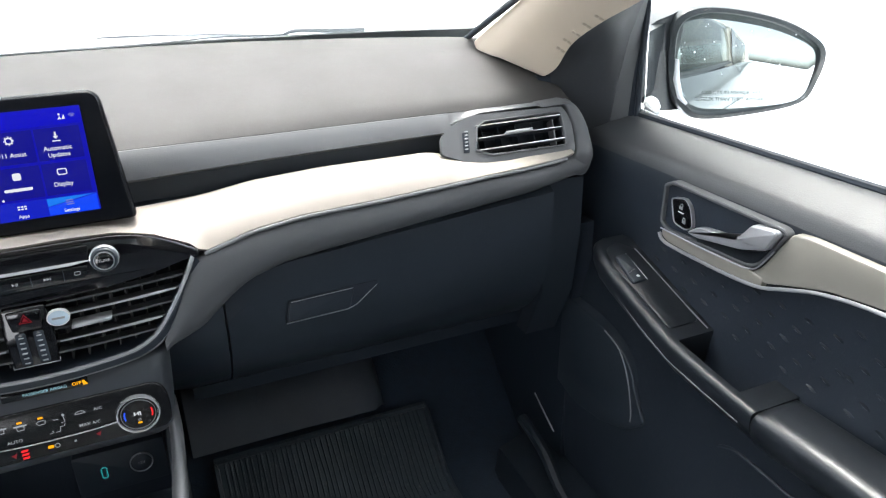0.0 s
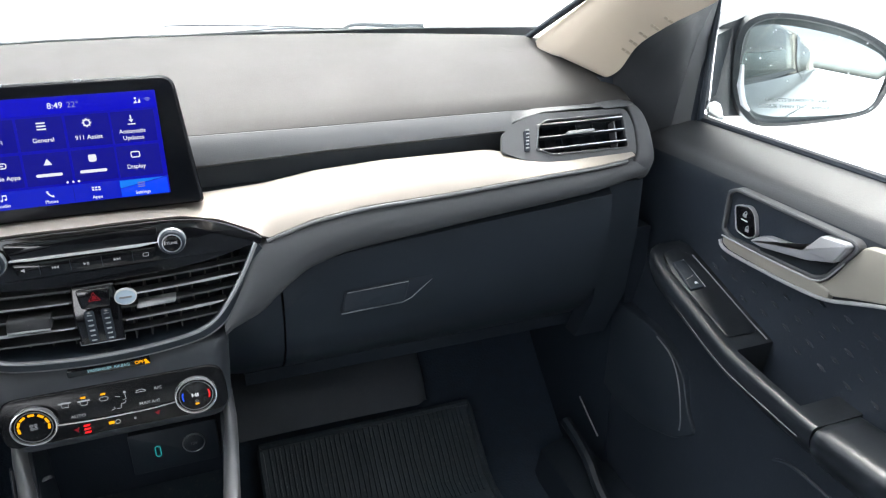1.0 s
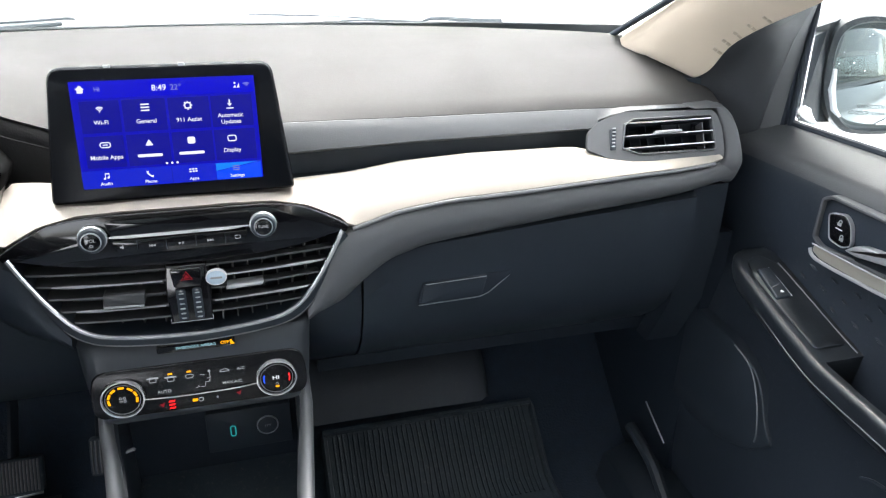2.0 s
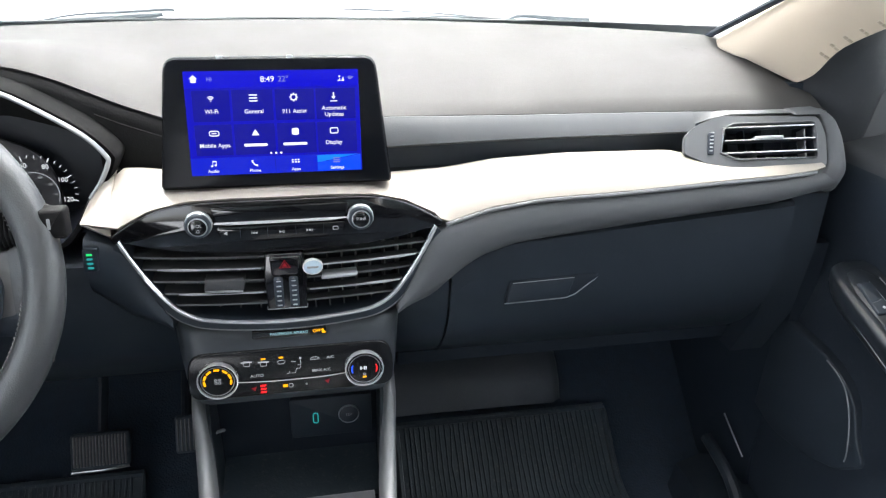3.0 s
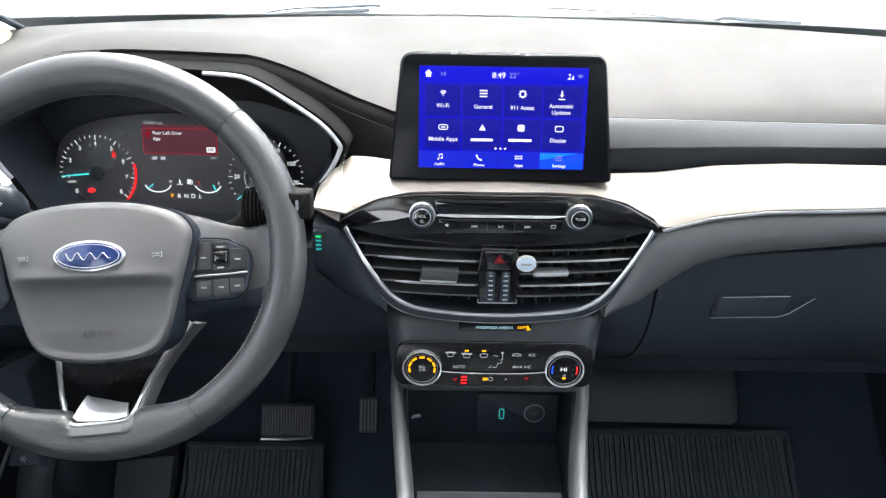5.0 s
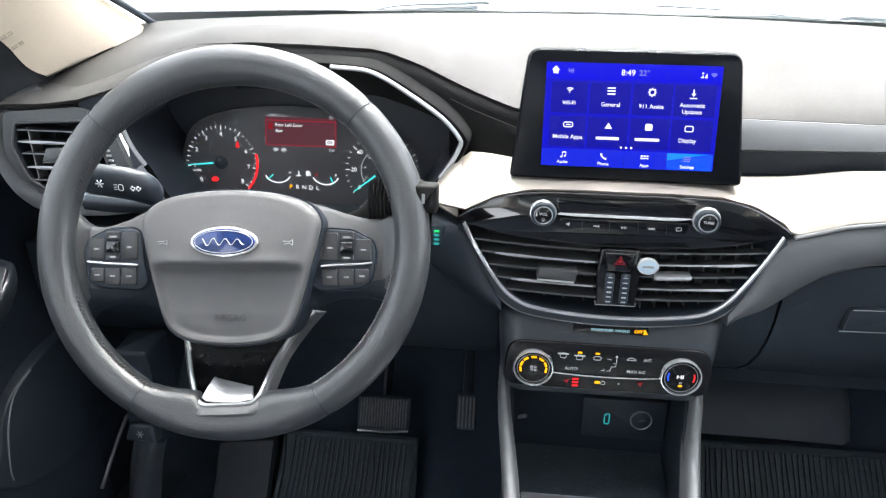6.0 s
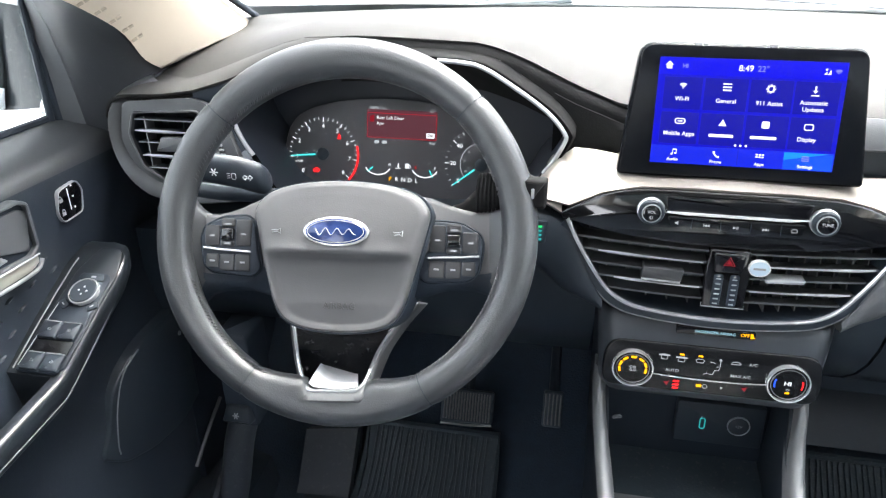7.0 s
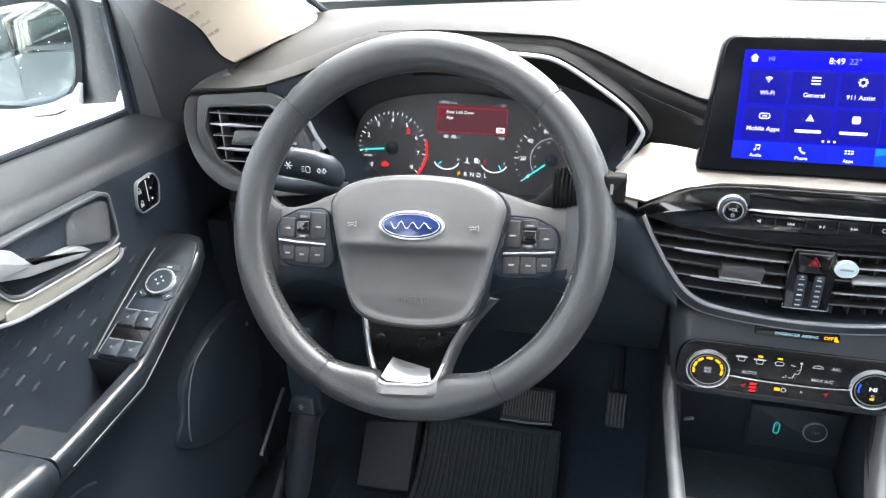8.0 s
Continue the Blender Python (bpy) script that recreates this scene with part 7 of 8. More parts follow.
for x in (-0.018, -0.008):
    part("status_symbol", prism(rect(x - 0.003, 0.0065, x + 0.003, 0.0105, 0.001, 2), 0, 0.0006, CL, 0.0001), SOFTWHITE, cluster)

# ---------------------------------------------------------------- outer air vents
# passenger's side
PV = plane_at((0.597, 0.027, 0.655), 36)
pv = thing("air_vent", "black louvred air vent in a grey end panel, passenger side", "air vent", at=(0.6, 0.03, 0.65), group="outer air vents")
pvl = lambda pts: [Vector((x - 0.597, (z - 0.655) * 1.235)) for x, z in pts]  # noqa: E731
hole = rounded(pvl([(0.526, 0.6405), (0.548, 0.6325), (0.661, 0.6315), (0.665, 0.6715), (0.549, 0.6715), (0.536, 0.666)]), [0.002, 0.003, 0.006, 0.006, 0.004, 0.003], 3)
plate = rounded(pvl([(0.480, 0.642), (0.484, 0.6600), (0.503, 0.6715), (0.535, 0.6795), (0.553, 0.6790), (0.671, 0.6765), (0.677, 0.655), (0.671, 0.622), (0.53, 0.618), (0.50, 0.634)]), [0.004, 0.006, 0.01, 0.01, 0.006, 0.01, 0.01, 0.01, 0.004, 0.004], 3)
part("surround", holed(plate, [hole], -0.006, 0.0, PV), FACE, pv, "grey satin surround")
part("opening_rim", hoop(hole, inset(hole, 0.0022), -0.004, 0.0022, PV, 0.0007), FACE, pv)
part("duct", rings([[PV @ Vector((q[0], q[1], d)) for q in inset(hole, 0.002)] for d in (0.0, -0.04)], caps=(False, True)), DEEP, pv)
for k, z in enumerate((0.667, 0.6535, 0.6405)):
    y = (z - 0.655) * 1.235
    x0, x1 = (-0.062, 0.065) if k < 2 else (-0.067, 0.063)
    b = part("slat", rings([[PV @ Vector((x, y + a, d)) for a, d in ((0.003, -0.018), (0.0016, -0.008), (0.0009, 0.0), (-0.0009, 0.0), (-0.0014, -0.008), (0.001, -0.018))] for x in np.linspace(x0, x1, 6)]), DARK, pv)
    part("slat_edge", tube([PV @ Vector((x, y, 0.0004)) for x in np.linspace(x0, x1, 6)], 0.0008 if k == 1 else 0.0011, 6), CHROME, b, "silver slat edge")
part("slat", prism(rect(-0.05, 0.0175, 0.064, 0.0190, 0.0005, 2), -0.015, -0.003, PV, 0.0004), DARK, pv)
for x in (-0.045, -0.02, 0.005, 0.03, 0.052):
    part("vane", prism(rect(x - 0.0008, -0.024, x + 0.0008, 0.022, 0.0003, 1), -0.036, -0.02, PV, 0.0003), DEEP, pv)
part("vane", prism([Vector((0.050, -0.024)), Vector((0.052, -0.024)), Vector((0.056, 0.012)), Vector((0.054, 0.012))], -0.02, -0.005, PV, 0.0004), GUN, pv)
part("vent_tab", prism(rounded([(-0.022, -0.0028), (0.018, -0.0022), (0.018, 0.0022), (-0.021, 0.0018)], 0.001, 3), -0.01, 0.004, PV, 0.0014), SILVER, pv, "silver thumb tab")
wl_ = part("wheel_slot", prism(rounded(pvl([(0.510, 0.6395), (0.518, 0.6395), (0.5225, 0.6615), (0.5145, 0.6615)]), 0.002, 3), -0.002, 0.0018, PV, 0.0004), DEEP, pv, "ribbed vent wheel")
part("wheel_ribs", join(*[prism(rect(-0.0022, -0.0008, 0.0022, 0.0008, 0.0004, 2), 0, 0.0028, on(PV, -0.0825 + 0.0011 * k, -0.0145 + 0.0046 * k), 0.0004) for k in range(6)]), SILVER, wl_)
# grey end of the dash round the vent
VENT_Y = [(0.57, 0.008), (0.60, 0.005), (0.6145, 0.003), (0.622, 0.006), (0.655, 0.027), (0.68, 0.046), (0.69, 0.052)]
frame_pairs = [((0.640, 0.6795), (0.640, 0.6780)), ((0.664, 0.6800), (0.656, 0.6780)), ((0.684, 0.6795), (0.670, 0.6775)), ((0.695, 0.673), (0.676, 0.672)), ((0.7005, 0.658), (0.6790, 0.657)), ((0.7025, 0.640), (0.6785, 0.640)), ((0.7015, 0.615), (0.6755, 0.627)), ((0.697, 0.592), (0.670, 0.6170)), ((0.690, 0.584), (0.662, 0.6115)), ((0.680, 0.586), (0.652, 0.608))]
outs, ins = smooth([(x, z, 0) for (x, z), _ in frame_pairs], 4), smooth([(x, z, 0) for _, (x, z) in frame_pairs], 4)
rows = []
for o, q in zip(outs, ins):
    row = []
    for k, d in ((0.0, 0.014), (0.0, 0.001), (0.1, -0.0015), (0.5, -0.0035), (0.85, -0.002), (1.0, 0.006), (1.0, 0.06)):
        x, z = q.x + (o.x - q.x) * k, q.y + (o.y - q.y) * k
        row.append((x, lerp(VENT_Y, z) + d, z))
    rows.append(row)
part("dash_end", slab(rows, (-0.003, 0.012, -0.003)), FACE, dash, "grey rounded end of the dash", 60)
part("end_fill", prism(rounded([(0.60, 0.565), (0.672, 0.566), (0.686, 0.588), (0.694, 0.612), (0.696, 0.64), (0.692, 0.664), (0.680, 0.672), (0.60, 0.672)], 0.006, 3), -0.06, -0.024, plane_at((0, 0.03, 0), 0), 0.004), DEEP, dash)
rows = []
for x in (0.500, 0.515, 0.53, 0.542, 0.553, 0.60, 0.65, 0.69):
    z = lerp([(0.500, 0.6625), (0.53, 0.6715), (0.553, 0.6782), (0.70, 0.6784)], x)
    y, c = max(lerp(VENT_Y, z), 0.046), lerp(CREASE, x)
    e = lerp([(0.50, 0.060), (0.53, 0.060), (0.553, y + 0.008), (0.7, y + 0.006)], x)
    rows.append([(x, 0.071, c - 0.0010), (x, 0.067, max(c - 0.004, z + 0.001)), (x, e + 0.002, z + 0.0010), (x, e, z), (x, e + 0.010, z - 0.006)])
part("dash_top_end", slab(rows, (0, 0.01, -0.004)), FACE, dash)

# driver's side
DV = plane_at((-0.635, 0.0, 0.632), 14)
dv = thing("air_vent", "black louvred air vent in a grey end panel, driver side", "air vent", at=(-0.635, 0.0, 0.632), group="outer air vents")
dvl = lambda pts: [Vector((x + 0.635, (z - 0.632) * 1.03)) for x, z in pts]  # noqa: E731
dplate = rounded(dvl([(-0.697, 0.677), (-0.60, 0.686), (-0.571, 0.668), (-0.546, 0.615), (-0.55, 0.585), (-0.60, 0.572), (-0.642, 0.5715), (-0.674, 0.590), (-0.701, 0.632)]), [0.008, 0.02, 0.006, 0.006, 0.01, 0.01, 0.012, 0.012, 0.014], 3)
dhole = rounded(dvl([(-0.684, 0.667), (-0.60, 0.672), (-0.583, 0.658), (-0.566, 0.60), (-0.60, 0.588), (-0.642, 0.587), (-0.672, 0.603), (-0.690, 0.640)]), 0.006, 3)
part("surround", holed(dplate, [dhole], -0.01, 0.0, DV), POD, dv, "grey satin surround")
part("opening_rim", hoop(dhole, inset(dhole, 0.003), -0.004, 0.003, DV, 0.001), POD, dv)
part("duct", rings([[DV @ Vector((q[0], q[1], d)) for q in inset(dhole, 0.0028)] for d in (0.0, -0.045)], caps=(False, True)), DEEP, dv)
for k, z in enumerate((0.658, 0.645, 0.632, 0.617, 0.603)):
    y = (z - 0.632) * 1.03
    x0 = lerp([(0.603, -0.030), (0.617, -0.038), (0.645, -0.047), (0.658, -0.047)], z)
    b = part("slat", rings([[DV @ Vector((x, y + a, d)) for a, d in ((0.003, -0.020), (0.0016, -0.008), (0.0009, -0.001), (-0.0009, -0.001), (-0.0014, -0.008), (0.001, -0.020))] for x in np.linspace(x0, 0.05, 6)]), DARK, dv)
    part("slat_edge", tube([DV @ Vector((x, y, -0.0005)) for x in np.linspace(x0, 0.05, 6)], 0.0008, 6, radii=[0.0007, 0.0022, 0.0022, 0.0012, 0.001, 0.001] if k in (1, 3) else None), SILVER if k in (1, 3) else GUN, b, "silver slat edge")
for x in (-0.036, -0.016, 0.004, 0.024):
    part("vane", prism(rect(x - 0.0008, -0.036, x + 0.0008, 0.03, 0.0003, 1), -0.04, -0.022, DV, 0.0003), DARK, dv)
part("vane", prism([Vector((-0.028, -0.036)), Vector((-0.026, -0.036)), Vector((-0.036, 0.03)), Vector((-0.038, 0.03))], -0.022, -0.004, DV, 0.0004), GUN, dv)
part("vent_tab", prism(rounded([(-0.018, -0.010), (0.022, -0.009), (0.024, 0.008), (-0.012, 0.008)], 0.003, 3), -0.012, 0.004, DV, 0.002), FACE, dv, "grey thumb tab")
part("wheel_ribs", join(*[prism(rect(0.066 - 0.002 * k, -0.016 + 0.0055 * k, 0.0715 - 0.002 * k, -0.0135 + 0.0055 * k, 0.0005, 2), -0.002, 0.003, DV, 0.0005) for k in range(6)]), SILVER, dv, "ribbed vent wheel")
end = [(-0.690, 0.060, 0.694), (-0.705, 0.035, 0.688), (-0.717, 0.018, 0.674), (-0.722, 0.010, 0.652), (-0.716, 0.002, 0.620), (-0.700, -0.007, 0.595), (-0.680, -0.012, 0.577), (-0.654, -0.014, 0.565), (-0.60, -0.014, 0.562), (-0.55, -0.012, 0.568)]
rows = []
for i, q in enumerate(smooth(end, 4)):
    c = Vector((-0.62, q.y, 0.632))
    e = (Vector((q.x, q.y, q.z)) - c).normalized()
    p = Vector(q)
    rows.append([p - e * 0.024 + Vector((0, 0.004, 0)), p - e * 0.016 + Vector((0, -0.004, 0)), p - e * 0.005 + Vector((0, -0.006, 0)), p + Vector((0, 0.003, 0)), p + Vector((0, 0.06, 0))])
part("dash_end", slab(rows, (0.002, 0.012, 0.002)), POD, dash, "grey rounded end of the dash", 60)
LIP_Y = [(-0.722, 0.012), (-0.64, 0.013), (-0.60, 0.020), (-0.56, 0.034), (-0.50, 0.050), (-0.44, 0.056)]
LIP_Z = [(-0.722, 0.679), (-0.69, 0.683), (-0.65, 0.6845), (-0.61, 0.689), (-0.57, 0.700), (-0.53, 0.715), (-0.49, 0.727), (-0.44, 0.730)]
brow, lip = [], []
for x in [-0.7235, -0.721, -0.716, -0.708] + list(np.linspace(-0.698, -0.44, 30)):
    fall = lerp([(-0.7235, 0.024), (-0.721, 0.014), (-0.716, 0.007), (-0.708, 0.002), (-0.698, 0.0)], x)
    h, yf, zf = hood_z(x) - fall, lerp(LIP_Y, x), lerp(LIP_Z, x) - fall
    brow.append([(x, 0.115, h + 0.0035), (x, 0.088, h + 0.0022), (x, 0.074, h - 0.0005), (x, 0.046 + 0.36 * yf - 0.004, 0.62 * h + 0.38 * zf + 0.0035), (x, 0.018 + 0.75 * yf - 0.004, 0.25 * h + 0.75 * zf + 0.0035), (x, yf, zf + 0.003), (x, yf + 0.001, zf), (x, yf + 0.02, zf - 0.004)])
    if x > -0.61:
        lip.append([(x, yf + 0.003, zf - 0.0005), (x, yf + 0.002, zf - 0.008), (x, yf + 0.010, zf - 0.030)])
part("hood_brow", slab(brow, (0, 0.010, -0.006)), PAD, dash, "grey rounded brow over the vent", 60)
part("brow_lip", slab(lip, (0, 0.012, 0)), DARK, dash, "black lip under the brow", 60)
part("hood_brow", slab([[(x, 0.074, hood_z(x) - 0.003), (x, 0.068, hood_z(x) - 0.006), (x, 0.064, hood_z(x) - 0.016), (x, 0.061, hood_z(x) - 0.030), (x, 0.064, hood_z(x) - 0.052)] for x in np.linspace(-0.44, -0.10, 32)], (0, 0.012, 0)), HOODBLACK, dash, "black brow over the instruments", 60)
part("inner_brow", slab([[(x, 0.06, lerp(HOOD, x) - 0.02), (x, 0.055, 0.66), (x, 0.055, 0.63)] for x in np.linspace(-0.19, -0.11, 8)], (0, 0.02, 0)), HOODBLACK, dash)

# glovebox handle
GB = plane_at((0.305, -0.004, 0.48), 3)
part("handle_recess", prism(rounded([(-0.046, -0.0165), (0.038, -0.0145), (0.074, 0.010), (0.076, 0.0165), (0.045, 0.0165), (-0.040, 0.0135)], 0.004, 3), -0.006, 0.0008, GB, 0.0004), DEEP, glove)
part("glovebox_handle", prism(rounded([(-0.044, -0.0155), (0.036, -0.0135), (0.044, 0.015), (-0.039, 0.0125)], 0.004, 3), -0.004, 0.0042, GB, 0.0022), DARK, glove, "black flap handle")
part("handle_edge", tube([GB @ Vector((x, y, 0.0040)) for x, y in ((-0.037, 0.0118), (0.042, 0.0142))], 0.0005, 5), SILVER, glove)
part("handle_edge", tube([GB @ Vector((x, y, 0.0012)) for x, y in ((-0.045, -0.0170), (0.0, -0.0158), (0.034, -0.0148), (0.046, -0.0105), (0.062, 0.002), (0.074, 0.011))], 0.0007, 6, radii=[0.0008, 0.0008, 0.0008, 0.0007, 0.0006, 0.0003]), SILVER, glove)

# ---------------------------------------------------------------- speaker grilles on the pad
for s in (-1, 1):
    g = thing("pad_speaker", "round perforated speaker grille set in the dash top", "speaker", at=(s * 0.615, 0.252, 0.72), group="pad speakers")
    m = Matrix.Translation((s * 0.611, 0.250, 0.7228)) @ Matrix.Rotation(radians(6.5), 4, "X") @ Matrix.Rotation(radians(s * 2), 4, "Y")
    part("grille_rim", hoop(disc(0, 0, 0.033, 36, 0.030), disc(0, 0, 0.030, 36, 0.027), -0.01, 0.0016, m, 0.0007), PAD, g)
    part("grille", prism(disc(0, 0, 0.0302, 36, 0.0272), -0.01, 0.0008, m, 0.0004), PAD, g)
    part("grille_ribs", join(*[prism(rect(-math.sqrt(max(0.0, 0.0265 ** 2 - y * y)), y - 0.0006, math.sqrt(max(0.0, 0.0265 ** 2 - y * y)), y + 0.0006, 0.0002, 1), 0, 0.0015, m, 0.0003) for y in np.linspace(-0.023, 0.023, 13)]), PAD, g)

# ---------------------------------------------------------------- footwells: mats, footrest, pedals
def mat_profile(x0, x1, rows, name, label):
    o = thing(name, label, "floor mat", at=((x0 + x1) / 2, 0.1, 0.02), group="floor mats")
    part("mat_sheet", slab([[(x, y, z) for x in np.linspace(x0, x1, 7)] for y, z in rows], (0, 0, -0.008)), RUBBER, o, "black rubber sheet")
    ribs = []
    rng = random.Random(5)
    for x in np.arange(x0 + 0.015, x1 - 0.012, 0.0085):
        cut = rng.uniform(-0.004, 0.004)
        pts = [Vector((x + rng.uniform(-0.001, 0.001) + (0.002 * math.sin(y * 60 + x * 37) if (int(x * 500) % 3 == 0) else 0), y, z + 0.002)) for y, z in rows if y > -0.05]
        pts[-1].y += cut
        ribs.append(tube(pts, 0.0021, 5))
    tagged(part("ribs", join(*ribs), RUBBER, o, "raised wavy ribs"), kind="stuff")
    rim = [Vector((x0, y, z + 0.003)) for y, z in rows] + [Vector((x1, y, z + 0.003)) for y, z in reversed(rows)]
    part("raised_rim", tube(rim, 0.006, 6, True), RUBBER, o)
    return o


mat_profile(0.150, 0.520, ((-0.6, 0.014), (-0.05, 0.014), (0.08, 0.016), (0.108, 0.024), (0.15, 0.056), (0.197, 0.096), (0.206, 0.104)), "floor_mat", "ribbed black rubber mat in the passenger footwell")
mat_profile(-0.470, -0.250, ((-0.6, 0.014), (-0.05, 0.014), (0.06, 0.016), (0.09, 0.022), (0.13, 0.045), (0.178, 0.088)), "floor_mat", "ribbed black rubber mat in the driver footwell")
toe = []
for x, lift in ((0.12, 0.0), (0.20, 0.001), (0.30, 0.0), (0.38, -0.003), (0.43, -0.006), (0.445, -0.010), (0.452, -0.020)):
    fade = 0.0 if x < 0.43 else (x - 0.43) * 0.8
    toe.append([(x, 0.214 + fade, 0.120 + lift * 0.5), (x, 0.219 + fade, 0.130 + lift), (x, 0.232 + fade, 0.155 + lift), (x, 0.252 + fade, 0.178 + lift), (x, 0.285 + fade, 0.20 + lift), (x, 0.33 + fade, 0.215 + lift)])
part("toe_panel", slab(toe, (0, 0.02, -0.01)), TOE, floor, "grey curved toe board", 60)
fb = thing("footrest", "grey plastic footrest beside the pedals", "footrest", at=(-0.52, 0.1, 0.06))
part("rest_plate", slab([[(-0.566, 0.128, 0.098), (-0.523, 0.133, 0.102), (-0.479, 0.137, 0.105)], [(-0.563, 0.068, 0.035), (-0.52, 0.070, 0.037), (-0.477, 0.071, 0.039)], [(-0.562, 0.055, 0.028), (-0.52, 0.056, 0.03), (-0.476, 0.057, 0.032)]], (0, 0.02, -0.012)), REST, fb, "plain grey plate")
part("rest_base", slab([[(-0.56, 0.075, 0.0), (-0.48, 0.075, 0.0)], [(-0.56, 0.12, 0.0), (-0.48, 0.12, 0.0)], [(-0.56, 0.15, 0.085), (-0.48, 0.15, 0.09)]], (0, 0.02, 0.012)), DEEP, fb)
BP = plane_at((-0.3025, 0.172, 0.150), 30)
brake = thing("brake_pedal", "wide ribbed rubber brake pedal with a steel edge", "pedal", at=(-0.3025, 0.172, 0.15))
part("pedal_pad", prism(rounded([(-0.043, -0.030), (0.042, -0.026), (0.042, 0.026), (-0.043, 0.026)], 0.006), -0.012, 0.0, BP, 0.003), RUBBER, brake, "rubber pad")
# ribs toned lighter than the rubber pad
part("pad_ribs", join(*[prism(rect(x - 0.0013, -0.023, x + 0.0013, 0.022, 0.0005, 2), -0.002, 0.0028, BP, 0.0008) for x in np.linspace(-0.037, 0.036, 17)]), PLATE, brake, "pale grey ribs")
part("steel_edge", tube([BP @ Vector(q) for q in ((-0.042, -0.031, -0.002), (0.0, -0.0305, -0.001), (0.041, -0.0275, -0.002))], 0.0021, 6), CHROME, brake, "bright steel edge")
part("pedal_arm", tube([BP @ Vector((0.0, 0.0, -0.012)), Vector((-0.30, 0.24, 0.22)), Vector((-0.30, 0.30, 0.36))], 0.009, 8, flat=0.5), DEEP, brake)
AP = plane_at((-0.166, 0.122, 0.205), 28)
accel = thing("accelerator_pedal", "slim ribbed accelerator pedal", "pedal", at=(-0.166, 0.122, 0.205))
part("pedal_pad", prism(rect(-0.015, -0.028, 0.015, 0.026, 0.005), -0.012, 0.0, AP, 0.003), RUBBER, accel, "rubber pad")
part("pad_ribs", join(*[prism(rect(x - 0.0012, -0.024, x + 0.0012, 0.022, 0.0004, 2), -0.002, 0.0022, AP, 0.0006) for x in np.linspace(-0.011, 0.011, 5)]), PLATE, accel, "pale grey ribs")
part("pedal_arm", tube([AP @ Vector((0, 0.02, -0.012)), Vector((-0.168, 0.24, 0.30)), Vector((-0.168, 0.30, 0.36))], 0.008, 8), DEEP, accel)
kick = thing("kick_panel", "dark rounded plastic panel beside the driver footrest", "panel", at=(-0.625, 0.0, 0.1))
part("panel_shell", tube(smooth([(-0.618, 0.045, 0.205), (-0.622, 0.015, 0.165), (-0.630, 0.0, 0.10), (-0.645, -0.010, 0.03), (-0.65, -0.012, 0.0)], 4), 0.022, 12, flat=1.0, radii=None), REST, kick, "dark grey rounded shell", 60)
# bonnet release below the left of the dash
rel = thing("bonnet_release", "black bonnet release lever under the dash", "lever", at=(-0.597, -0.02, 0.245))
part("lever_body", prism(rounded([(-0.022, -0.012), (0.022, -0.012), (0.016, 0.014), (-0.016, 0.014)], 0.005), -0.02, 0.006, plane_at((-0.597, -0.02, 0.245), 20), 0.004), DARK, rel)
part("lever_symbol", join(*[prism(rect(-0.005, -0.0007, 0.005, 0.0007, 0.0003, 1), 0.004, 0.0066, on(plane_at((-0.597, -0.02, 0.245), 20), 0, 0, 0, a), 0.0002) for a in (0, 60, 120)]), GREYPRINT, rel)
part("lever_mount", box(-0.62, -0.012, 0.222, -0.573, 0.05, 0.37, 0.006), DEEP, rel)

# ---------------------------------------------------------------- wipers and cowl outside the glass
cowl = solo("cowl_panel", slab([[(x, 0.56 - 0.08 * (x / 0.7) ** 2, 0.688), (x, 0.66 - 0.08 * (x / 0.7) ** 2, 0.70), (x, 0.80 - 0.08 * (x / 0.7) ** 2, 0.69)] for x in np.linspace(-0.75, 0.75, 9)], (0, 0, -0.03)), FRESHSNOW, "snow covered cowl panel below the windscreen", "cowl", kind="structure")
bonnet = solo("bonnet", slab([[(x, y - 0.08 * (x / 0.7) ** 2, z - 0.05 * (x / 0.7) ** 2) for x in np.linspace(-0.78, 0.78, 9)] for y, z in ((0.80, 0.688), (1.2, 0.66), (1.7, 0.60), (1.85, 0.45))], (0, 0, -0.04)), FRESHSNOW, "bonnet covered with fresh snow", "bonnet", kind="structure")
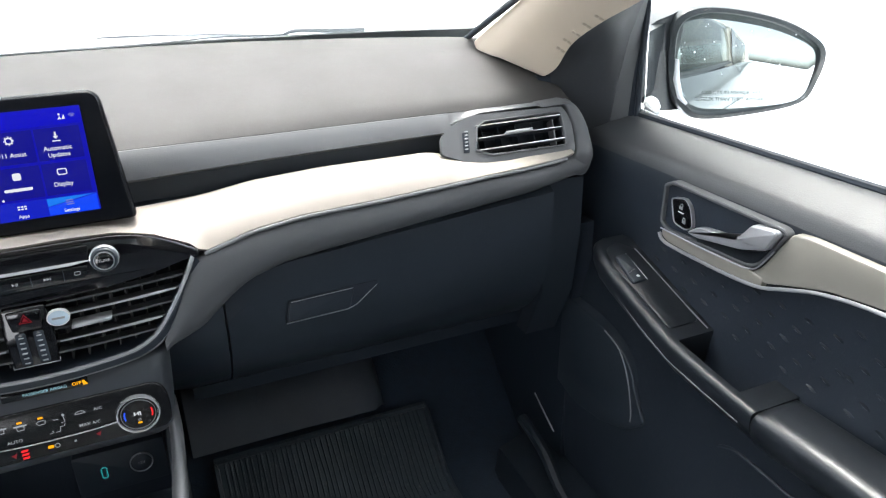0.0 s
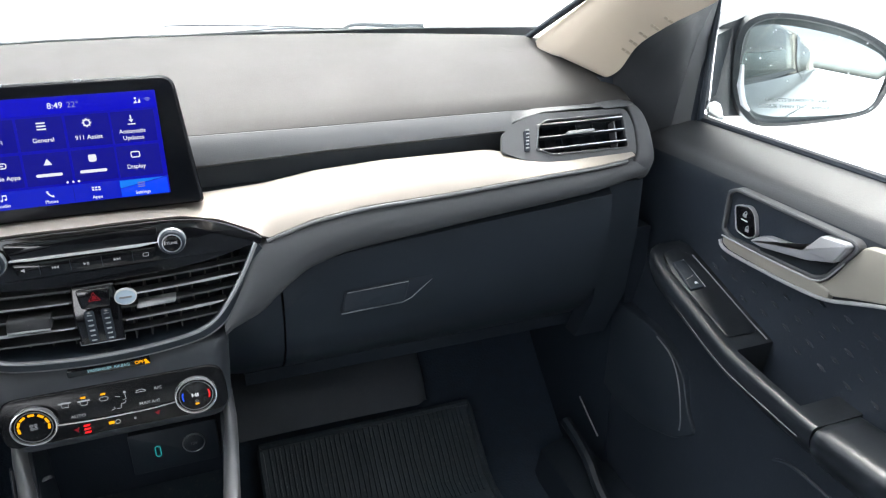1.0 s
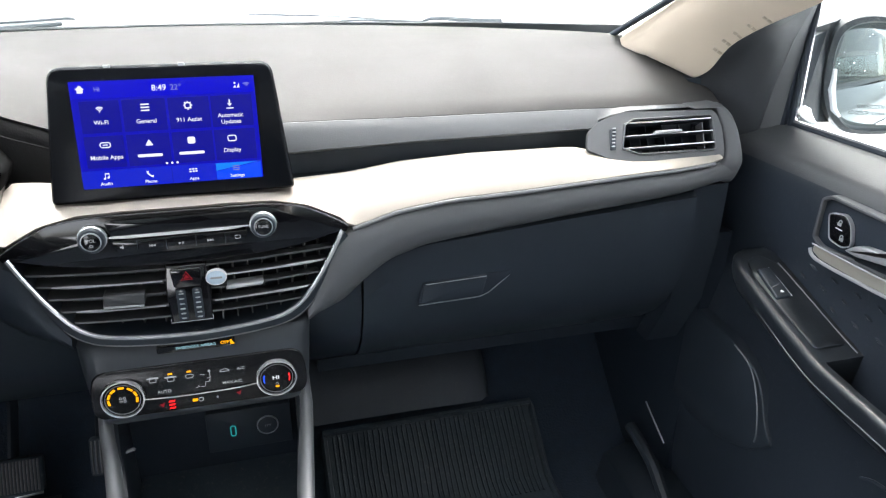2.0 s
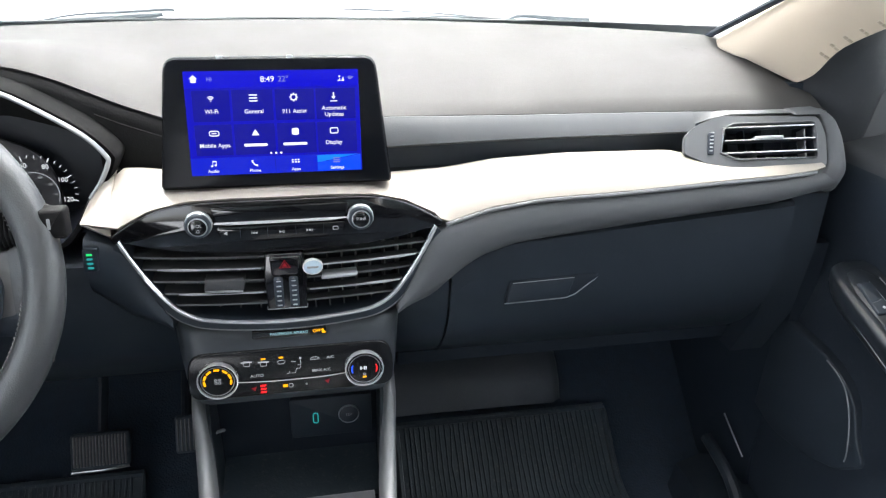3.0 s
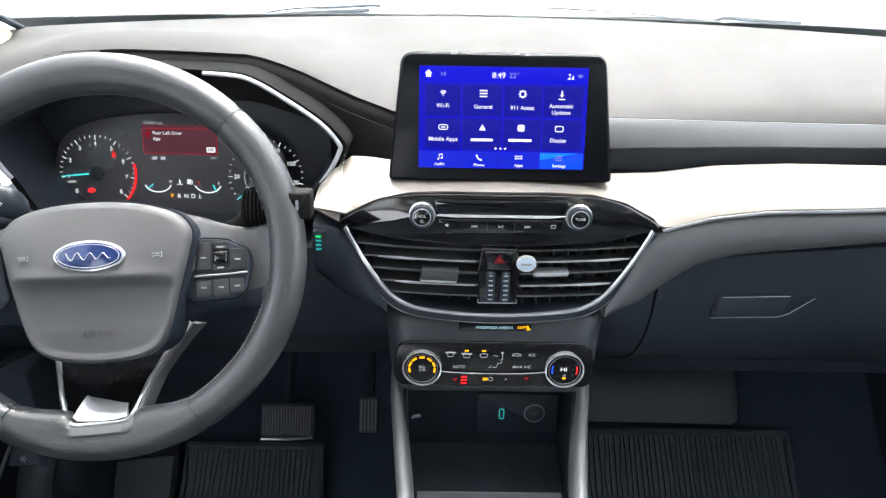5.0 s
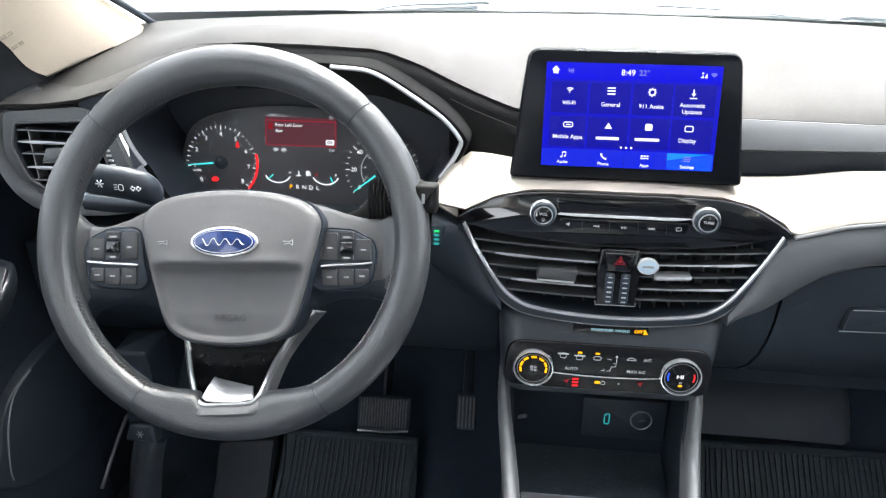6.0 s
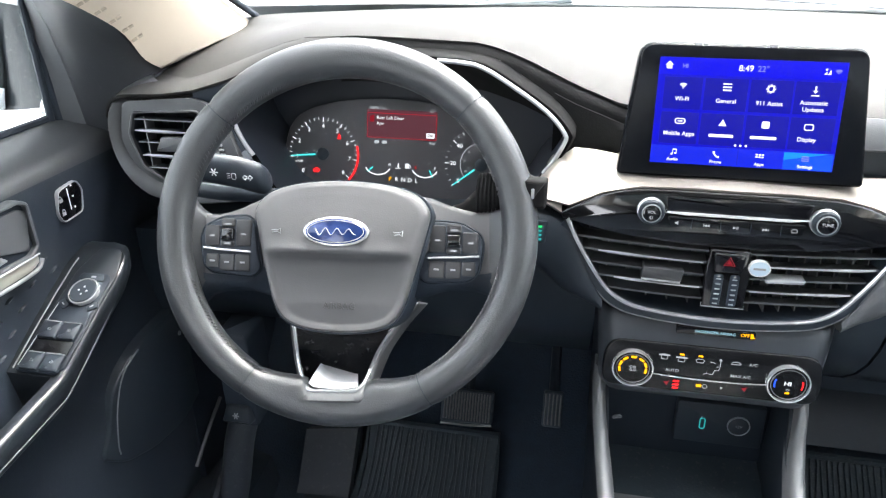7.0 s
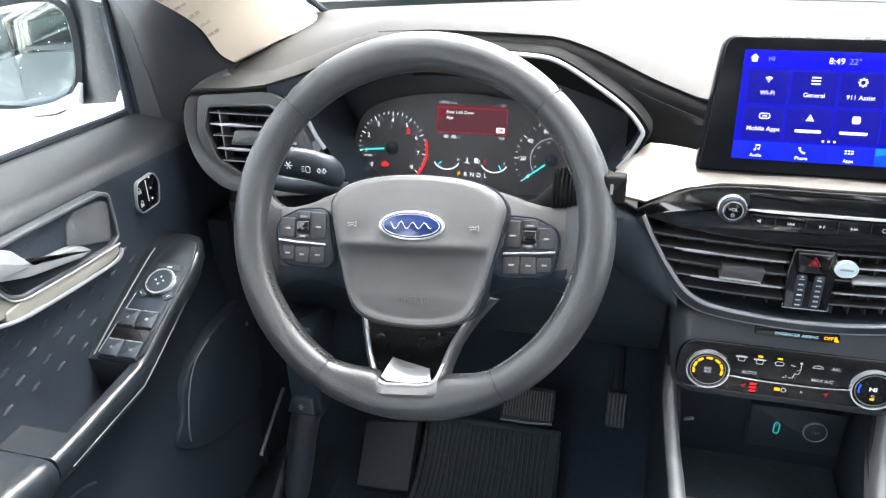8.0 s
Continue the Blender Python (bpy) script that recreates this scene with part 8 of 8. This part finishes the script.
def wiper(parts, ice):
    w = thing("wiper", "black windscreen wiper with ice on its blade", "wiper", at=parts[0][1][0], group="windscreen wipers")
    for name, pts, radii, label in parts:
        path = smooth(pts, 4)
        r = [lerp(list(enumerate(radii)), i * (len(radii) - 1) / (len(path) - 1)) for i in range(len(path))]
        part(name, tube(path, 0.003, 8, radii=r), FROSTED, w, label)
    for k, (a, b, r) in enumerate(ice):
        a, b = Vector(a), Vector(b)
        rng = random.Random(k)
        part("ice", tube([a.lerp(b, t) + Vector((0, 0, rng.uniform(-0.0015, 0.0015))) for t in np.linspace(0, 1, 8)], r, 7, radii=[r * q * rng.uniform(0.8, 1.2) for q in (0.3, 0.8, 1, 0.9, 1, 0.8, 0.9, 0.3)]), FRESHSNOW, w, "ice on the arm")


wiper([("blade", [(-0.415, 0.56, 0.7085), (-0.355, 0.56, 0.7155), (-0.24, 0.56, 0.7225), (-0.19, 0.56, 0.7265)], (0.0015, 0.0045, 0.0055, 0.0035), "iced wiper blade"),
       ("spine", [(-0.405, 0.565, 0.7110), (-0.33, 0.565, 0.7250), (-0.237, 0.565, 0.7305), (-0.180, 0.565, 0.7335), (-0.172, 0.565, 0.7300)], (0.0015, 0.0018, 0.0020, 0.0028, 0.0015), "thin spine of the blade"),
       ("arm", [(-0.25, 0.552, 0.7105), (-0.156, 0.552, 0.7150), (-0.100, 0.552, 0.7180), (-0.066, 0.552, 0.7190)], (0.0015, 0.0032, 0.0038, 0.0036), "wiper arm")],
      [((-0.30, 0.572, 0.7255), (-0.19, 0.572, 0.7315), 0.0040)])
wiper([("blade", [(0.16, 0.56, 0.7190), (0.284, 0.56, 0.7220), (0.357, 0.56, 0.7200), (0.415, 0.56, 0.7170)], (0.0012, 0.0016, 0.0022, 0.0016), "iced wiper blade"),
       ("spine", [(0.10, 0.57, 0.7335), (0.147, 0.57, 0.7325), (0.24, 0.57, 0.7285), (0.30, 0.57, 0.7245), (0.36, 0.57, 0.7190)], (0.0012, 0.0020, 0.0012, 0.0014, 0.0012), "thin spine of the blade"),
       ("arm", [(0.405, 0.56, 0.7180), (0.43, 0.56, 0.7230), (0.505, 0.56, 0.7180), (0.558, 0.56, 0.7165)], (0.0020, 0.0038, 0.0048, 0.0040), "wiper arm")],
      [((0.42, 0.570, 0.7235), (0.50, 0.570, 0.7240), 0.0035), ((0.22, 0.575, 0.7250), (0.34, 0.575, 0.7210), 0.0025)])
